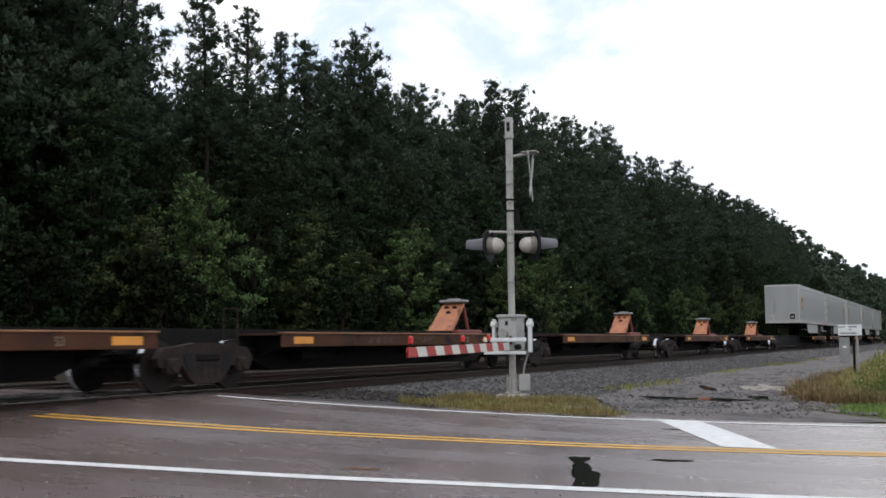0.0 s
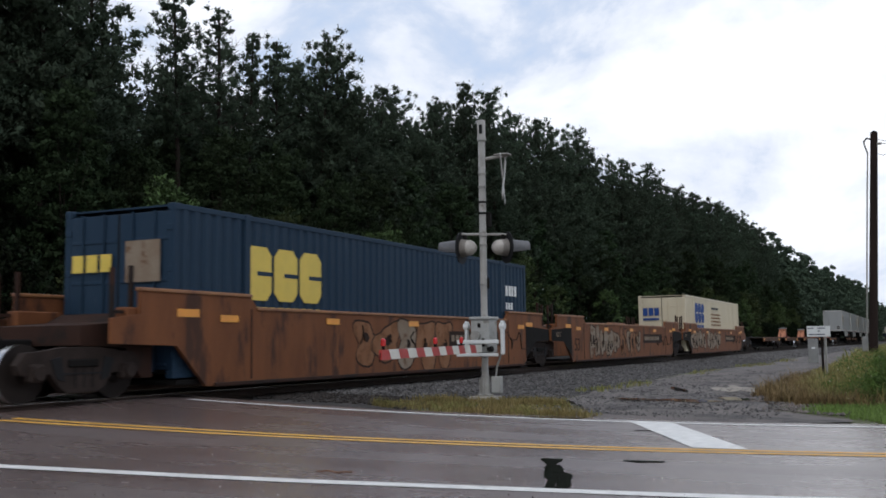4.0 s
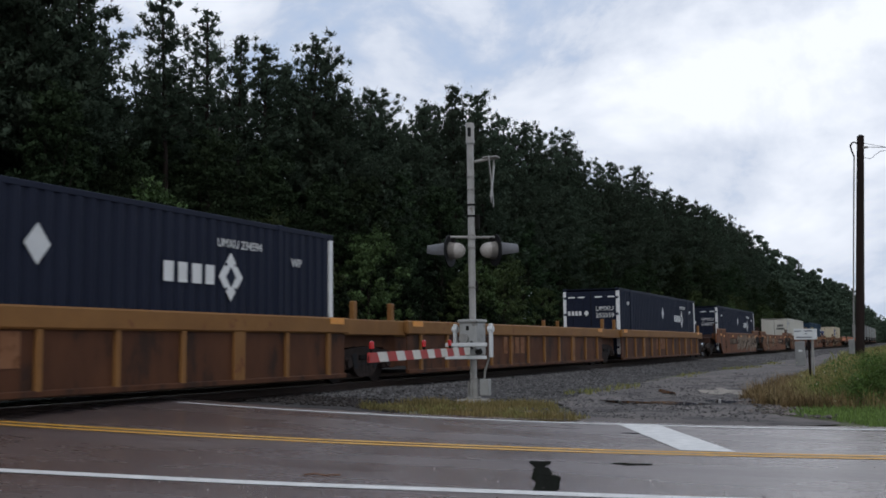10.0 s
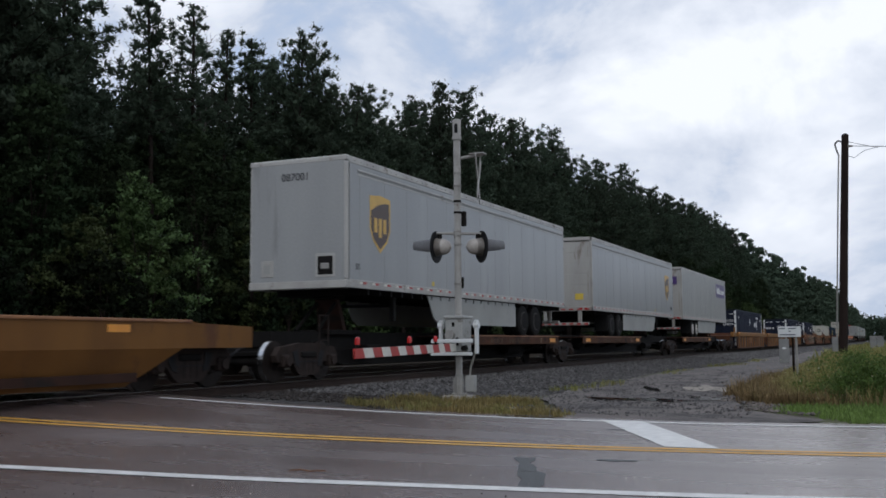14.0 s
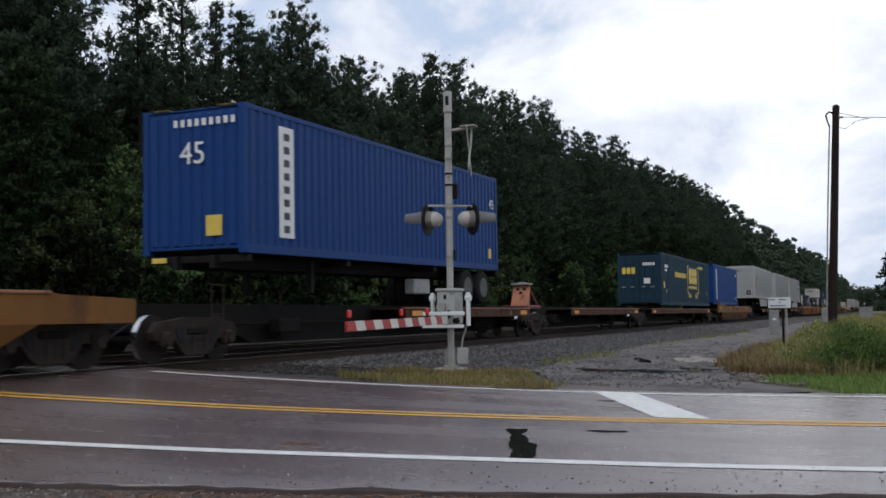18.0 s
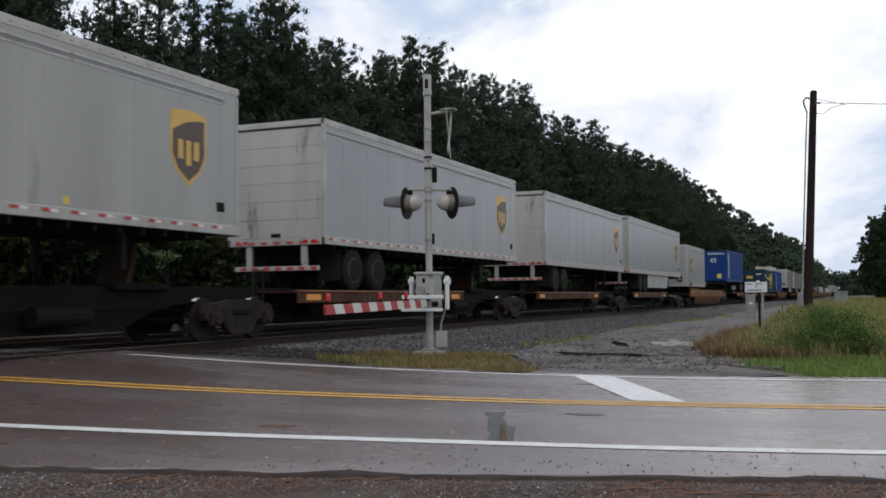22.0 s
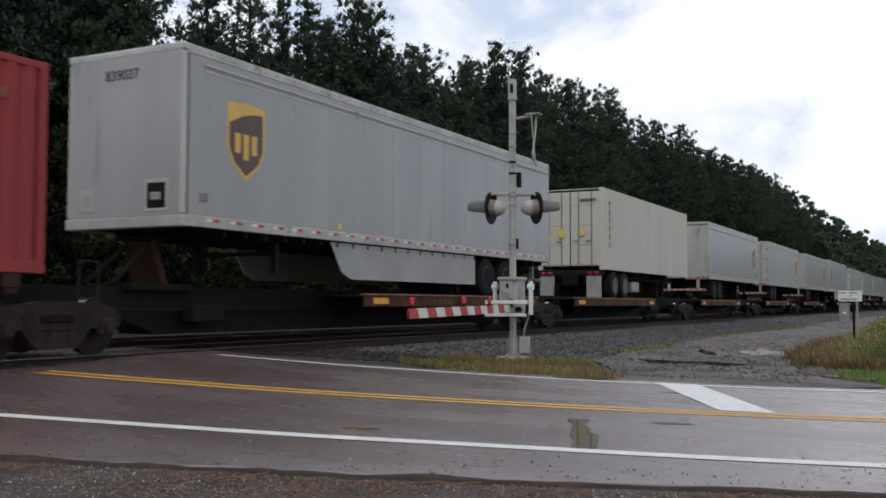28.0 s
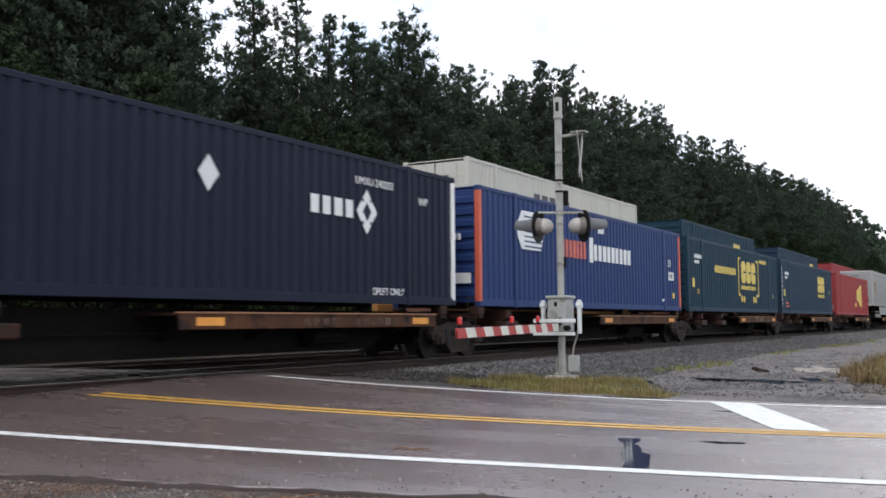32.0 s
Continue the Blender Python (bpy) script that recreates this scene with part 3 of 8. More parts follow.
def ground_z(x, y):
    x, y = np.asarray(x, float), np.asarray(y, float)
    near = 1 - smooth01(5.0, 9.5, np.abs(x - (11.5 + ROAD_SLANT * y)))
    base = 0.04 + 0.25 * smooth01(19, 30, y) + 0.05 * np.sin(x * 0.21) * np.sin(y * 0.17 + 1) * smooth01(14, 30, np.abs(x) + np.abs(y))
    off = np.abs(x - (11.5 + ROAD_SLANT * y))
    sink = 0.16 * smooth01(3.9, 4.6, off) * smooth01(7.4, 9.0, y) * (1 - smooth01(19, 21, y))
    return near * (road_z(y, x - ROAD_SLANT * y) - 0.03 - sink - 0.05 * (1 - smooth01(7.4, 8.0, x - ROAD_SLANT * y)) * (1 - smooth01(7.5, 9.5, y))) + (1 - near) * base


# ---- the setting: ground, road, railway ----
def grid_sheet(name, xs, ys, zfun, material, kind="structure", shear=0.0, label=""):
    X, Y = np.meshgrid(np.array(xs, float), np.array(ys, float), indexing="ij")
    X = X + shear * Y
    Z = zfun(X, Y)
    n, m = X.shape
    v = np.stack([X, Y, Z], -1).reshape(-1, 3)
    i, j = np.meshgrid(np.arange(n - 1), np.arange(m - 1), indexing="ij")
    a = (i * m + j).ravel()
    me = np_mesh(name, v, np.stack([a, a + m, a + m + 1, a + 1], -1), material, True)
    return tagged(new(name, me), label, kind=kind)


def spread(*runs):
    out = []
    for a, b, n in runs:
        out += list(np.linspace(a, b, n, endpoint=False))
    return out + [runs[-1][1]]


grid_sheet("ground", spread((-700, -30, 10), (-30, 70, 101), (70, 200, 30), (200, 2600, 24)),
           spread((-900, -40, 12), (-40, 34, 75), (34, 90, 16), (90, 900, 10)), ground_z, M["soil"], label="grassy soil ground")
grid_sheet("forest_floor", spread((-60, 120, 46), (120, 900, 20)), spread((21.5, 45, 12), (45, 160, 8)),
           lambda x, y: ground_z(x, y) + 0.03, M["forest_floor"], label="forest floor of leaf litter, shade put into its colour")
def road_surface(x, y):
    """The asphalt falls away into rough shoulders on both sides."""
    c = x - ROAD_SLANT * y
    return road_z(y, c) - 0.2 * smooth01(15.85, 16.6, c) * smooth01(6.5, 8.5, y) - 0.03 * smooth01(15.7, 16.1, c) - 0.075 * (1 - smooth01(6.3, 6.345, c)) - 0.02 * (1 - smooth01(6.34, 6.7, c))


road = grid_sheet("road", [6.3, 6.35, 6.45, 6.6, 6.9] + spread((8.0, 15.5, 11)) + [15.75, 15.95, 16.3, 16.6], spread((-160, -20, 20), (-20, -5, 30), (-5, 9, 140), (9, 34, 60), (34, 120, 12)), road_surface, M["asphalt"], shear=ROAD_SLANT,
                  label="damp grey two-lane asphalt road over the level crossing")
for v_ in road.data.vertices:
    c_ = v_.co.x - ROAD_SLANT * v_.co.y
    if c_ < 7.0:
        y_ = v_.co.y
        v_.co.x += float(edge_c(y_)) - 6.3 + 0.02 * math.sin(y_ * 1.3) + 0.025 * math.sin(y_ * 4.1 + 1) + 0.015 * math.sin(y_ * 9.7)
    elif c_ > 15.6:
        v_.co.x += 0.1 * math.sin(v_.co.y * 1.1 + 2) + rnd.uniform(-0.03, 0.03)


def road_x(c, y):
    return c + ROAD_SLANT * y


def stripe(name, c, w, y0, y1, material, label, dz=0.005):
    ys = np.arange(y0, y1, 0.5)
    v, f = [], []
    for y in ys:
        wob = 0.012 * math.sin(y * 1.7 + c)
        for s in (-0.5, 0.5):
            v.append((road_x(c, y) + s * w + wob, y, float(road_z(y, c)) + dz))
    for i in range(len(ys) - 1):
        f.append((2 * i, 2 * i + 1, 2 * i + 3, 2 * i + 2))
    tagged(new(name, np_mesh(name, v, f, material)), label, kind="structure")


stripe("edge_line_near", 8.32, 0.21, -150, 11.3, M["line_white"], "worn white edge line")
stripe("edge_line_far", 15.2, 0.15, -150, 11.5, M["line_white"], "worn white edge line")
stripe("centre_line_1", 11.47, 0.135, -150, 11.5, M["line_yellow"], "worn yellow centre line")
stripe("centre_line_2", 11.72, 0.135, -150, 11.5, M["line_yellow"], "worn yellow centre line")
stripe("edge_line_beyond", 15.2, 0.12, 18.5, 60, M["line_white"], "worn white edge line")


def flat_patch(name, pts, zfun, material, label, dz):
    b = B()
    level = [float(zfun(x, y)) for x, y in pts]
    if material is M["wet"] and name == "track_puddle":      # standing water lies level
        level = [sum(level) / len(level)] * len(pts)
    b.add([(x, y, z + dz) for (x, y), z in zip(pts, level)], [tuple(range(len(pts)))])
    return tagged(new(name, b.mesh(name, material)), label, kind="structure")


road_zz = lambda x, y: road_z(y, x - ROAD_SLANT * y)
flat_patch("stop_line", [(11.52, 1.82), (11.46, 2.42), (14.62, 4.02), (14.72, 3.42)], road_zz, M["line_white"], "wide white stop line on the road", 0.006)


def blob(cx, cy, rx, ry, seed, n=26, rough=0.35):
    r = random.Random(seed)
    ph = [r.uniform(0, 6.28) for _ in range(4)]
    out = []
    for i in range(n):
        a = 2 * math.pi * i / n
        k = 1 + rough * (0.5 * math.sin(2 * a + ph[0]) + 0.35 * math.sin(3 * a + ph[1]) + 0.25 * math.sin(5 * a + ph[2]))
        out.append((cx + rx * k * math.cos(a), cy + ry * k * math.sin(a)))
    return out


def tilted(pts, cx, cy, a):
    c, s = math.cos(a), math.sin(a)
    return [(cx + x * c - y * s, cy + x * s + y * c) for x, y in pts]


for nm, cx, cy, rx, ry, a, sd, lb in (("road_puddle", 8.5, 2.98, 0.62, 0.15, 0.35, 8, "small dark puddle on the road"), ("road_puddle", 9.66, 3.44, 0.2, 0.13, 0.2, 21, "small dark puddle on the road"), ("road_puddle", 9.2, 3.26, 0.42, 0.08, 0.3, 22, "small dark puddle on the road"), ("wet_patch", 10.0, 2.6, 0.1, 0.17, 0.0, 5, "small dark wet patch on the road"),
                                      ("wet_streak", 14.45, 5.2, 0.09, 0.35, 0.1, 15, "damp dark streak on the road"), ("wet_streak", 13.3, 3.2, 0.08, 0.4, 0.2, 16, "damp dark streak on the road"),
                                      ("wet_streak", 14.6, 5.0, 0.09, 0.35, 0.3, 17, "damp dark streak on the road")):
    flat_patch(nm, tilted(blob(0, 0, rx, ry, sd, rough=0.5), cx, cy, a), road_zz, M["wet"], lb, 0.004 + 0.0006 * (sd % 4))

# railway bed with its rails and ties
def sheared_bed(prof, x0, x1, cut0, cut1):
    b = B().ext(prof, "x", x0, x1)
    b.v = [(x + (ROAD_SLANT * y if (x == x0 and cut0) or (x == x1 and cut1) else 0), y, z) for x, y, z in b.v]
    return b


FULL_BED = [(6.9, -0.05), (7.5, 0.04), (9.0, 0.17), (10.3, 0.25), (18.4, 0.25), (20.5, 0.05), (21.2, -0.05)]
track_bed = tagged(new("track_bed"), "crushed grey stone ballast bed", kind="structure")
part("bed", sheared_bed(FULL_BED, -200, 6.4, False, True), M["bed"], track_bed)
part("bed", sheared_bed([(11.2, -0.1), (11.3, 0.25), (18.4, 0.25), (18.5, -0.1)], 6.4, 16.2, True, True), M["bed"], track_bed)
part("bed", sheared_bed(FULL_BED, 16.2, 1800, True, False), M["bed"], track_bed)
RAIL_PROF = [(-0.07, 0), (0.07, 0), (0.07, 0.012), (0.012, 0.03), (0.012, 0.13), (0.036, 0.14), (0.036, 0.166), (-0.036, 0.166), (-0.036, 0.14), (-0.012, 0.13), (-0.012, 0.03), (-0.07, 0.012)]
tie_mesh = B().box(-0.115, 0.115, -1.28, 1.28, 0.1, 0.262, 0.02).mesh("tie", M["tie"])
for nr, yc in ((1, TRACK), (2, TRACK2)):
    track = tagged(new(f"railway_track_{nr}"), "steel rails on dark wooden ties in ballast", kind="structure")
    for s in (-0.752, 0.752):
        part("rail", B().ext([(yc + s + a, RAIL - 0.171 + b) for a, b in RAIL_PROF], "x", -200, 1800), M["rail"], track)
        part("rail_head", B().box(-200, 1800, yc + s - 0.03, yc + s + 0.03, RAIL - 0.006, RAIL), M["railhead"], track, "bright worn running surface")
    x = 3.0
    while x < (110 if nr == 1 else 28):
        if abs(x - (11.4 + ROAD_SLANT * yc)) > 4.6:
            t = part("tie", tie_mesh, None, track)
            t.location, t.rotation_euler = (x + rnd.uniform(-0.03, 0.03), yc + rnd.uniform(-0.04, 0.04), rnd.uniform(-0.01, 0.01)), (0, 0, rnd.uniform(-0.015, 0.015))
        x += 0.5


def scatter_stones(name, pts, sizes, material, label, flat=0.6):
    """Many little broken stones as one piece of ground cover."""
    oct_v = np.array([(1, 0, 0), (-1, 0, 0), (0, 1, 0), (0, -1, 0), (0, 0, 1), (0, 0, -1), ], float)
    oct_f = np.array([(0, 2, 4), (2, 1, 4), (1, 3, 4), (3, 0, 4), (2, 0, 5), (1, 2, 5), (3, 1, 5), (0, 3, 5)])
    n = len(pts)
    v = oct_v[None] * nrng.uniform(0.6, 1.25, (n, 6, 1)) + nrng.normal(0, 0.18, (n, 6, 3))
    ang = nrng.uniform(0, 6.28, n)
    c, s = np.cos(ang)[:, None], np.sin(ang)[:, None]
    v = np.stack([v[..., 0] * c - v[..., 1] * s, v[..., 0] * s + v[..., 1] * c, v[..., 2] * flat], -1)
    v = v * np.asarray(sizes)[:, None, None] + np.asarray(pts)[:, None, :]
    f = oct_f[None] + (np.arange(n) * 6)[:, None, None]
    tagged(new(name, np_mesh(name, v.reshape(-1, 3), f.reshape(-1, 3), material)), label, "stones", kind="stuff")


def bed_z(y):
    return np.interp(y, [6.9, 7.5, 9.0, 10.3, 18.4], [-0.05, 0.04, 0.17, 0.25, 0.25])


n = 15000
sx = 13.2 + 46 * nrng.beta(1.0, 1.9, n)
sy = np.where(nrng.random(n) < 0.8, nrng.uniform(7.1, 11.45, n), nrng.uniform(11.8, 15, n))
keep = sx - road_x(16.9, sy) > 0.2 * np.sin(sy * 3)
sx, sy = sx[keep], sy[keep]
near_x = sx < 17.3 - 0.3 * np.sin(sy * 2)
for nm, pick, mt, lb in (("ballast_stones", ~near_x, M["stone"], "loose angular grey ballast stones"), ("oily_ballast_stones", near_x, M["stone_dark"], "darker ballast stones beside the crossing")):
    scatter_stones(nm, np.stack([sx, sy, bed_z(sy) + 0.015], -1)[pick], nrng.uniform(0.022, 0.05, int(pick.sum())), mt, lb)
# far stretch, coarser
n = 7000
sx = 58 + 120 * nrng.beta(1.0, 1.6, n)
sy = nrng.uniform(7.1, 11.4, n)
scatter_stones("far_ballast_stones", np.stack([sx, sy, bed_z(sy) + 0.02], -1), nrng.uniform(0.05, 0.1, n), M["stone"], "loose angular grey ballast stones further on")

# dark wet grit along the broken asphalt edge
b_ = B()
ys_ = np.arange(-6.0, 9.0, 0.12)
for i_, y_ in enumerate(ys_):
    e_ = float(edge_c(y_)) + 0.02 * math.sin(y_ * 1.3) + 0.025 * math.sin(y_ * 4.1 + 1) + 0.015 * math.sin(y_ * 9.7)
    wide_ = 0.05 + 0.025 * math.sin(y_ * 2.2) + 0.03 * math.sin(y_ * 6.1) + rnd.uniform(-0.03, 0.03)
    for c_, dz_ in ((e_ - 0.03, -0.06), (e_ + 0.035, 0.002), (e_ + 0.05 + wide_, 0.004)):
        x_ = road_x(c_, y_)
        b_.v.append((x_, y_, float(road_z(y_, c_)) - 0.02 * (1 - float(smooth01(0.04, 0.4, c_ - e_))) + dz_))
    if i_:
        o_ = 3 * i_
        b_.f += [(o_ - 3, o_ - 2, o_ + 1, o_), (o_ - 2, o_ - 1, o_ + 2, o_ + 1)]
tagged(new("edge_grit", b_.mesh("edge_grit", M["grit"])), "dark damp grit along the broken asphalt edge", kind="structure")

# gravel lot in front of the road, and the rough access track beside the railway
lot = grid_sheet("gravel_lot", spread((-8, 6.0, 20), (6.0, 7.5, 8)), spread((-14, 9.5, 60)), lambda x, y: ground_z(x, y) + 0.036 + 0.008 * np.sin(x * 3.1 + y) * np.sin(y * 2.3), M["gravel"], shear=-0.18,
                 label="packed gravel lot strewn with pine straw")
n = 24000
sy = nrng.uniform(-4.0, 7.5, n)
sx = road_x(edge_c(sy), sy) - 2.4 * nrng.beta(1, 2.0, n)
sz = ground_z(sx, sy) + 0.038
scatter_stones("lot_pebbles", np.stack([sx, sy, sz], -1), 0.004 + 0.014 * nrng.random(n) ** 2, M["pebble"], "small loose pebbles at the road edge")
n = 500
sy = nrng.uniform(-4, 8, n)
sx = road_x(edge_c(sy) + 0.1, sy) + nrng.uniform(0, 1.2, n) ** 2
scatter_stones("road_grit", np.stack([sx, sy, road_z(sy, sx - ROAD_SLANT * sy) + 0.004], -1), nrng.uniform(0.005, 0.013, n), M["pebble"], "loose grit on the road shoulder")


def straw(name, n, region, label):
    v, f = [], []
    for i in range(n):
        x, y, z = region()
        a, l, w = rnd.uniform(0, 6.28), rnd.uniform(0.06, 0.2), 0.0035
        dx, dy = math.cos(a) * l, math.sin(a) * l
        px, py = -math.sin(a) * w, math.cos(a) * w
        o = len(v)
        h = rnd.uniform(0.002, 0.02)
        v += [(x - px, y - py, z + 0.003), (x + px, y + py, z + 0.003), (x + dx / 2 + px, y + dy / 2 + py, z + h), (x + dx / 2 - px, y + dy / 2 - py, z + h), (x + dx, y + dy, z + 0.003)]
        f += [(o, o + 1, o + 2, o + 3), (o + 3, o + 2, o + 4)]
    tagged(new(name, np_mesh(name, v, f, M["straw"])), label, "pine straw", kind="stuff")


def lot_point():
    y = rnd.uniform(-4, 7.5)
    while math.sin(y * 2.1) + math.sin(y * 5.3 + 1) < rnd.uniform(-1.6, 1.0):
        y = rnd.uniform(-4, 7.5)
    x = road_x(float(edge_c(y)), y) - abs(rnd.gauss(0, 0.5)) - 0.03
    return x, y, float(ground_z(x, y)) + 0.04


n = 1900
sy = nrng.uniform(-3.5, 7, n)
sx = np.where(nrng.random(n) < 0.8, road_x(edge_c(sy), sy) - 1.6 * nrng.beta(1, 2, n), road_x(edge_c(sy) + 0.2, sy) + 4.5 * nrng.beta(1, 2.5, n))
sz = np.where(sx < road_x(edge_c(sy), sy), ground_z(sx, sy) + 0.04, road_z(sy, sx - ROAD_SLANT * sy) + 0.003)
scatter_stones("pale_chips", np.stack([sx, sy, sz], -1), 0.003 + 0.008 * nrng.random(n) ** 2, M["chip"], "pale stone chips and litter on gravel and road")
straw("pine_straw", 3800, lot_point, "reddish pine straw along the road edge")
for k, (x, y, a, l) in enumerate([(5.47, 4.6, -0.4, 0.55), (5.9, 4.45, -0.9, 0.5), (6.33, 1.52, -0.51, 0.55), (6.5, 1.4, -1.3, 0.35), (6.45, 1.08, -1.31, 0.6), (7.95, 5.1, -1.4, 0.35), (6.1, 3.3, -1.1, 0.4)]):
    tw = B()
    z = float(ground_z(x, y)) + 0.045 if x < 7.5 else float(road_z(y, 8.8)) + 0.01
    pts = [(x + math.cos(a) * l * q + 0.03 * math.sin(7 * q + k), y + math.sin(a) * l * q, z + 0.008 * math.sin(9 * q)) for q in (0, 0.25, 0.5, 0.75, 1)]
    tw.tube(pts, 0.008, 5)
    tagged(new("fallen_twig", tw.mesh("fallen_twig", M["straw"])), "thin brown fallen twig on the gravel", "twig", "twigs by the road")

def access_track():
    xs = np.concatenate([np.arange(14.4, 36, 0.3), np.arange(36, 110, 2.0)])
    lo = np.interp(xs, [14.4, 15.0, 16.0, 16.6, 17.6, 20.5, 26, 36, 60, 110], [4.6, 2.5, 0.9, 1.3, 2.3, 3.0, 3.2, 3.6, 4.6, 5.6])
    hi = np.interp(xs, [14.4, 15.0, 16.6, 17.6, 20.0, 24, 34, 110], [4.9, 5.1, 5.3, 5.7, 6.8, 7.3, 7.3, 7.2])
    q = np.linspace(0, 1, 9)
    X = np.repeat(xs[:, None], 9, 1)
    Y = lo[:, None] + (hi - lo)[:, None] * q
    Z = ground_z(X, Y) + 0.035 + 0.012 * np.sin(X * 1.9 + Y) * np.sin(Y * 2.7)
    Z = np.where(X - ROAD_SLANT * Y < 15.9, np.minimum(Z, road_z(Y, X - ROAD_SLANT * Y) - 0.012), Z)
    i, j = np.meshgrid(np.arange(len(xs) - 1), np.arange(8), indexing="ij")
    a = (i * 9 + j).ravel()
    tagged(new("access_track", np_mesh("access_track", np.stack([X, Y, Z], -1).reshape(-1, 3), np.stack([a, a + 9, a + 10, a + 1], -1), M["track_gravel"], True)), "rough gravel access track beside the railway", kind="structure")


access_track()
def track_top(x, y):
    return ground_z(x, y) + 0.035 + 0.012 * np.sin(x * 1.9 + y) * np.sin(y * 2.7)


for k, (x, y, rx, ry, a) in enumerate([(19.85, 4.6, 0.42, 1.05, -0.5), (20.5, 3.45, 0.62, 0.3, 0.25), (24.6, 5.5, 0.9, 0.16, 0.3)]):
    flat_patch("track_puddle", tilted(blob(0, 0, rx, ry, 30 + k, 44, 0.55), x, y, a), track_top, M["wet"], "shallow dark puddle on the gravel track", 0.018)
for k, (x, y, rx, ry) in enumerate([(25.0, 4.15, 1.9, 0.4)]):
    flat_patch("sand_patch", tilted(blob(0, 0, rx, ry, 77 + k, 60, 0.8), x, y, 0.25), track_top, M["sand"], "pale sandy patch on the gravel track", 0.012)
n = 3500
sx = 15.6 + 24 * nrng.beta(1, 2, n)
sy = nrng.uniform(2.2, 7.2, n)
ok = sy > 1.2 + 0.09 * (sx - 16)
sx, sy = sx[ok], sy[ok]
scatter_stones("track_gravel", np.stack([sx, sy, ground_z(sx, sy) + 0.04], -1), nrng.uniform(0.012, 0.035, len(sx)), M["stone"], "loose gravel on the access track")


# ---- grass and weeds ----
def blades(name, pts, h, w, material, label, lean=0.35, per=1):
    """Blades of grass: two bent triangles each, as one piece of ground cover."""
    pts = np.repeat(np.asarray(pts, float), per, 0)
    n = len(pts)
    pts[:, :2] += nrng.normal(0, 0.05, (n, 2))
    hh = np.asarray(h).repeat(per) if np.ndim(h) else np.full(n, h)
    hh = hh * nrng.uniform(0.45, 1.2, n)
    a = nrng.uniform(0, 6.28, n)
    d = np.stack([np.cos(a), np.sin(a)], -1)
    le = hh * nrng.uniform(0.05, lean * 2, n)
    ww = w * nrng.uniform(0.6, 1.4, n)
    side = np.stack([-d[:, 1], d[:, 0]], -1) * ww[:, None]
    z0, z1, z2 = pts[:, 2], pts[:, 2] + hh * 0.6, pts[:, 2] + hh
    mid = pts[:, :2] + d * (le * 0.35)[:, None]
    tip = pts[:, :2] + d * le[:, None]
    v = np.stack([np.column_stack([pts[:, :2] - side, z0]), np.column_stack([pts[:, :2] + side, z0]),
                  np.column_stack([mid + side * 0.7, z1]), np.column_stack([mid - side * 0.7, z1]), np.column_stack([tip, z2])], 1)
    o = (np.arange(n) * 5)[:, None]
    f = [tuple(q) for q in (o + np.array([0, 1, 2, 3])).tolist()] + [tuple(q) for q in (o + np.array([3, 2, 4])).tolist()]
    return tagged(new(name, np_mesh(name, v.reshape(-1, 3), f, material)), label, "grass", kind="stuff")


def in_strip(x, y):
    lo = road_x(15.8 + 1.3 * smooth01(7.2, 8.5, y), y) + 0.1 * np.sin(y * 5) + 0.12 * np.sin(y * 2.1)
    hi = np.interp(y, [4.8, 5.6, 7.0, 8.2, 9.0], [15.3, 17.0, 19.0, 18.2, 15.2]) + 0.2 * np.sin(y * 4.3)
    return (x > lo) & (x < hi) & (y > 4.7) & (y < 8.9)


def zlift(x, y):
    return np.maximum(ground_z(x, y), np.where(y > 6.9, bed_z(y), -1)) + 0.0


def patchy(x, y, cut):
    """Bare and grown places, in two sizes."""
    return np.sin(x * 2.3 + 1.3 * np.sin(y * 1.9)) + np.sin(y * 3.1 + 0.7 * np.sin(x * 4.1)) + 0.6 * np.sin(x * 7.3 + y * 5.9) > cut


n = 15000
gx, gy = nrng.uniform(14, 20, n), nrng.uniform(4.6, 9.0, n)
ok = in_strip(gx, gy) & (patchy(gx, gy, -0.55) | (nrng.random(n) < 0.12)) & (np.hypot(gx - 17.23, gy - 7.4) > 0.3)
gx, gy = gx[ok], gy[ok]
edge_h = 0.07 + 0.09 * patchy(gx, gy, 0.7) + 0.03 * nrng.random(len(gx))
blades("dry_grass", np.column_stack([gx, gy, zlift(gx, gy)]), edge_h, 0.007, M["grass_dry"], "short dry yellowish grass round the signal mast", per=2)
ok2 = (nrng.random(len(gx)) < 0.5) & ~patchy(gx + 3, gy, 0.2)
blades("short_green_grass", np.column_stack([gx[ok2], gy[ok2], zlift(gx[ok2], gy[ok2])]), 0.1, 0.008, M["grass"], "short green grass among the dry grass", per=2)
flat_patch("bare_patch", blob(16.75, 7.2, 0.42, 0.6, 91, 40, 0.6), zlift, M["sand"], "bare pale ground before the signal mast", 0.02)
flat_patch("bare_patch", blob(16.1, 6.3, 0.25, 0.5, 92, 40, 0.6), zlift, M["sand"], "bare pale ground in the dry grass", 0.02)
# ragged tufts at the foot of the ballast
n = 800
tx = nrng.uniform(20, 60, n)
ty = 7.15 + nrng.normal(0, 0.22, n) - 0.2 * np.sin(tx * 0.8)
ok = np.sin(tx * 0.55) + np.sin(tx * 1.7) * 0.6 > 0.1
blades("ballast_tufts", np.column_stack([tx[ok], ty[ok], 0.06 + 0 * tx[ok]]), 0.12, 0.009, M["grass"], "thin dry tufts at the foot of the ballast", per=3)


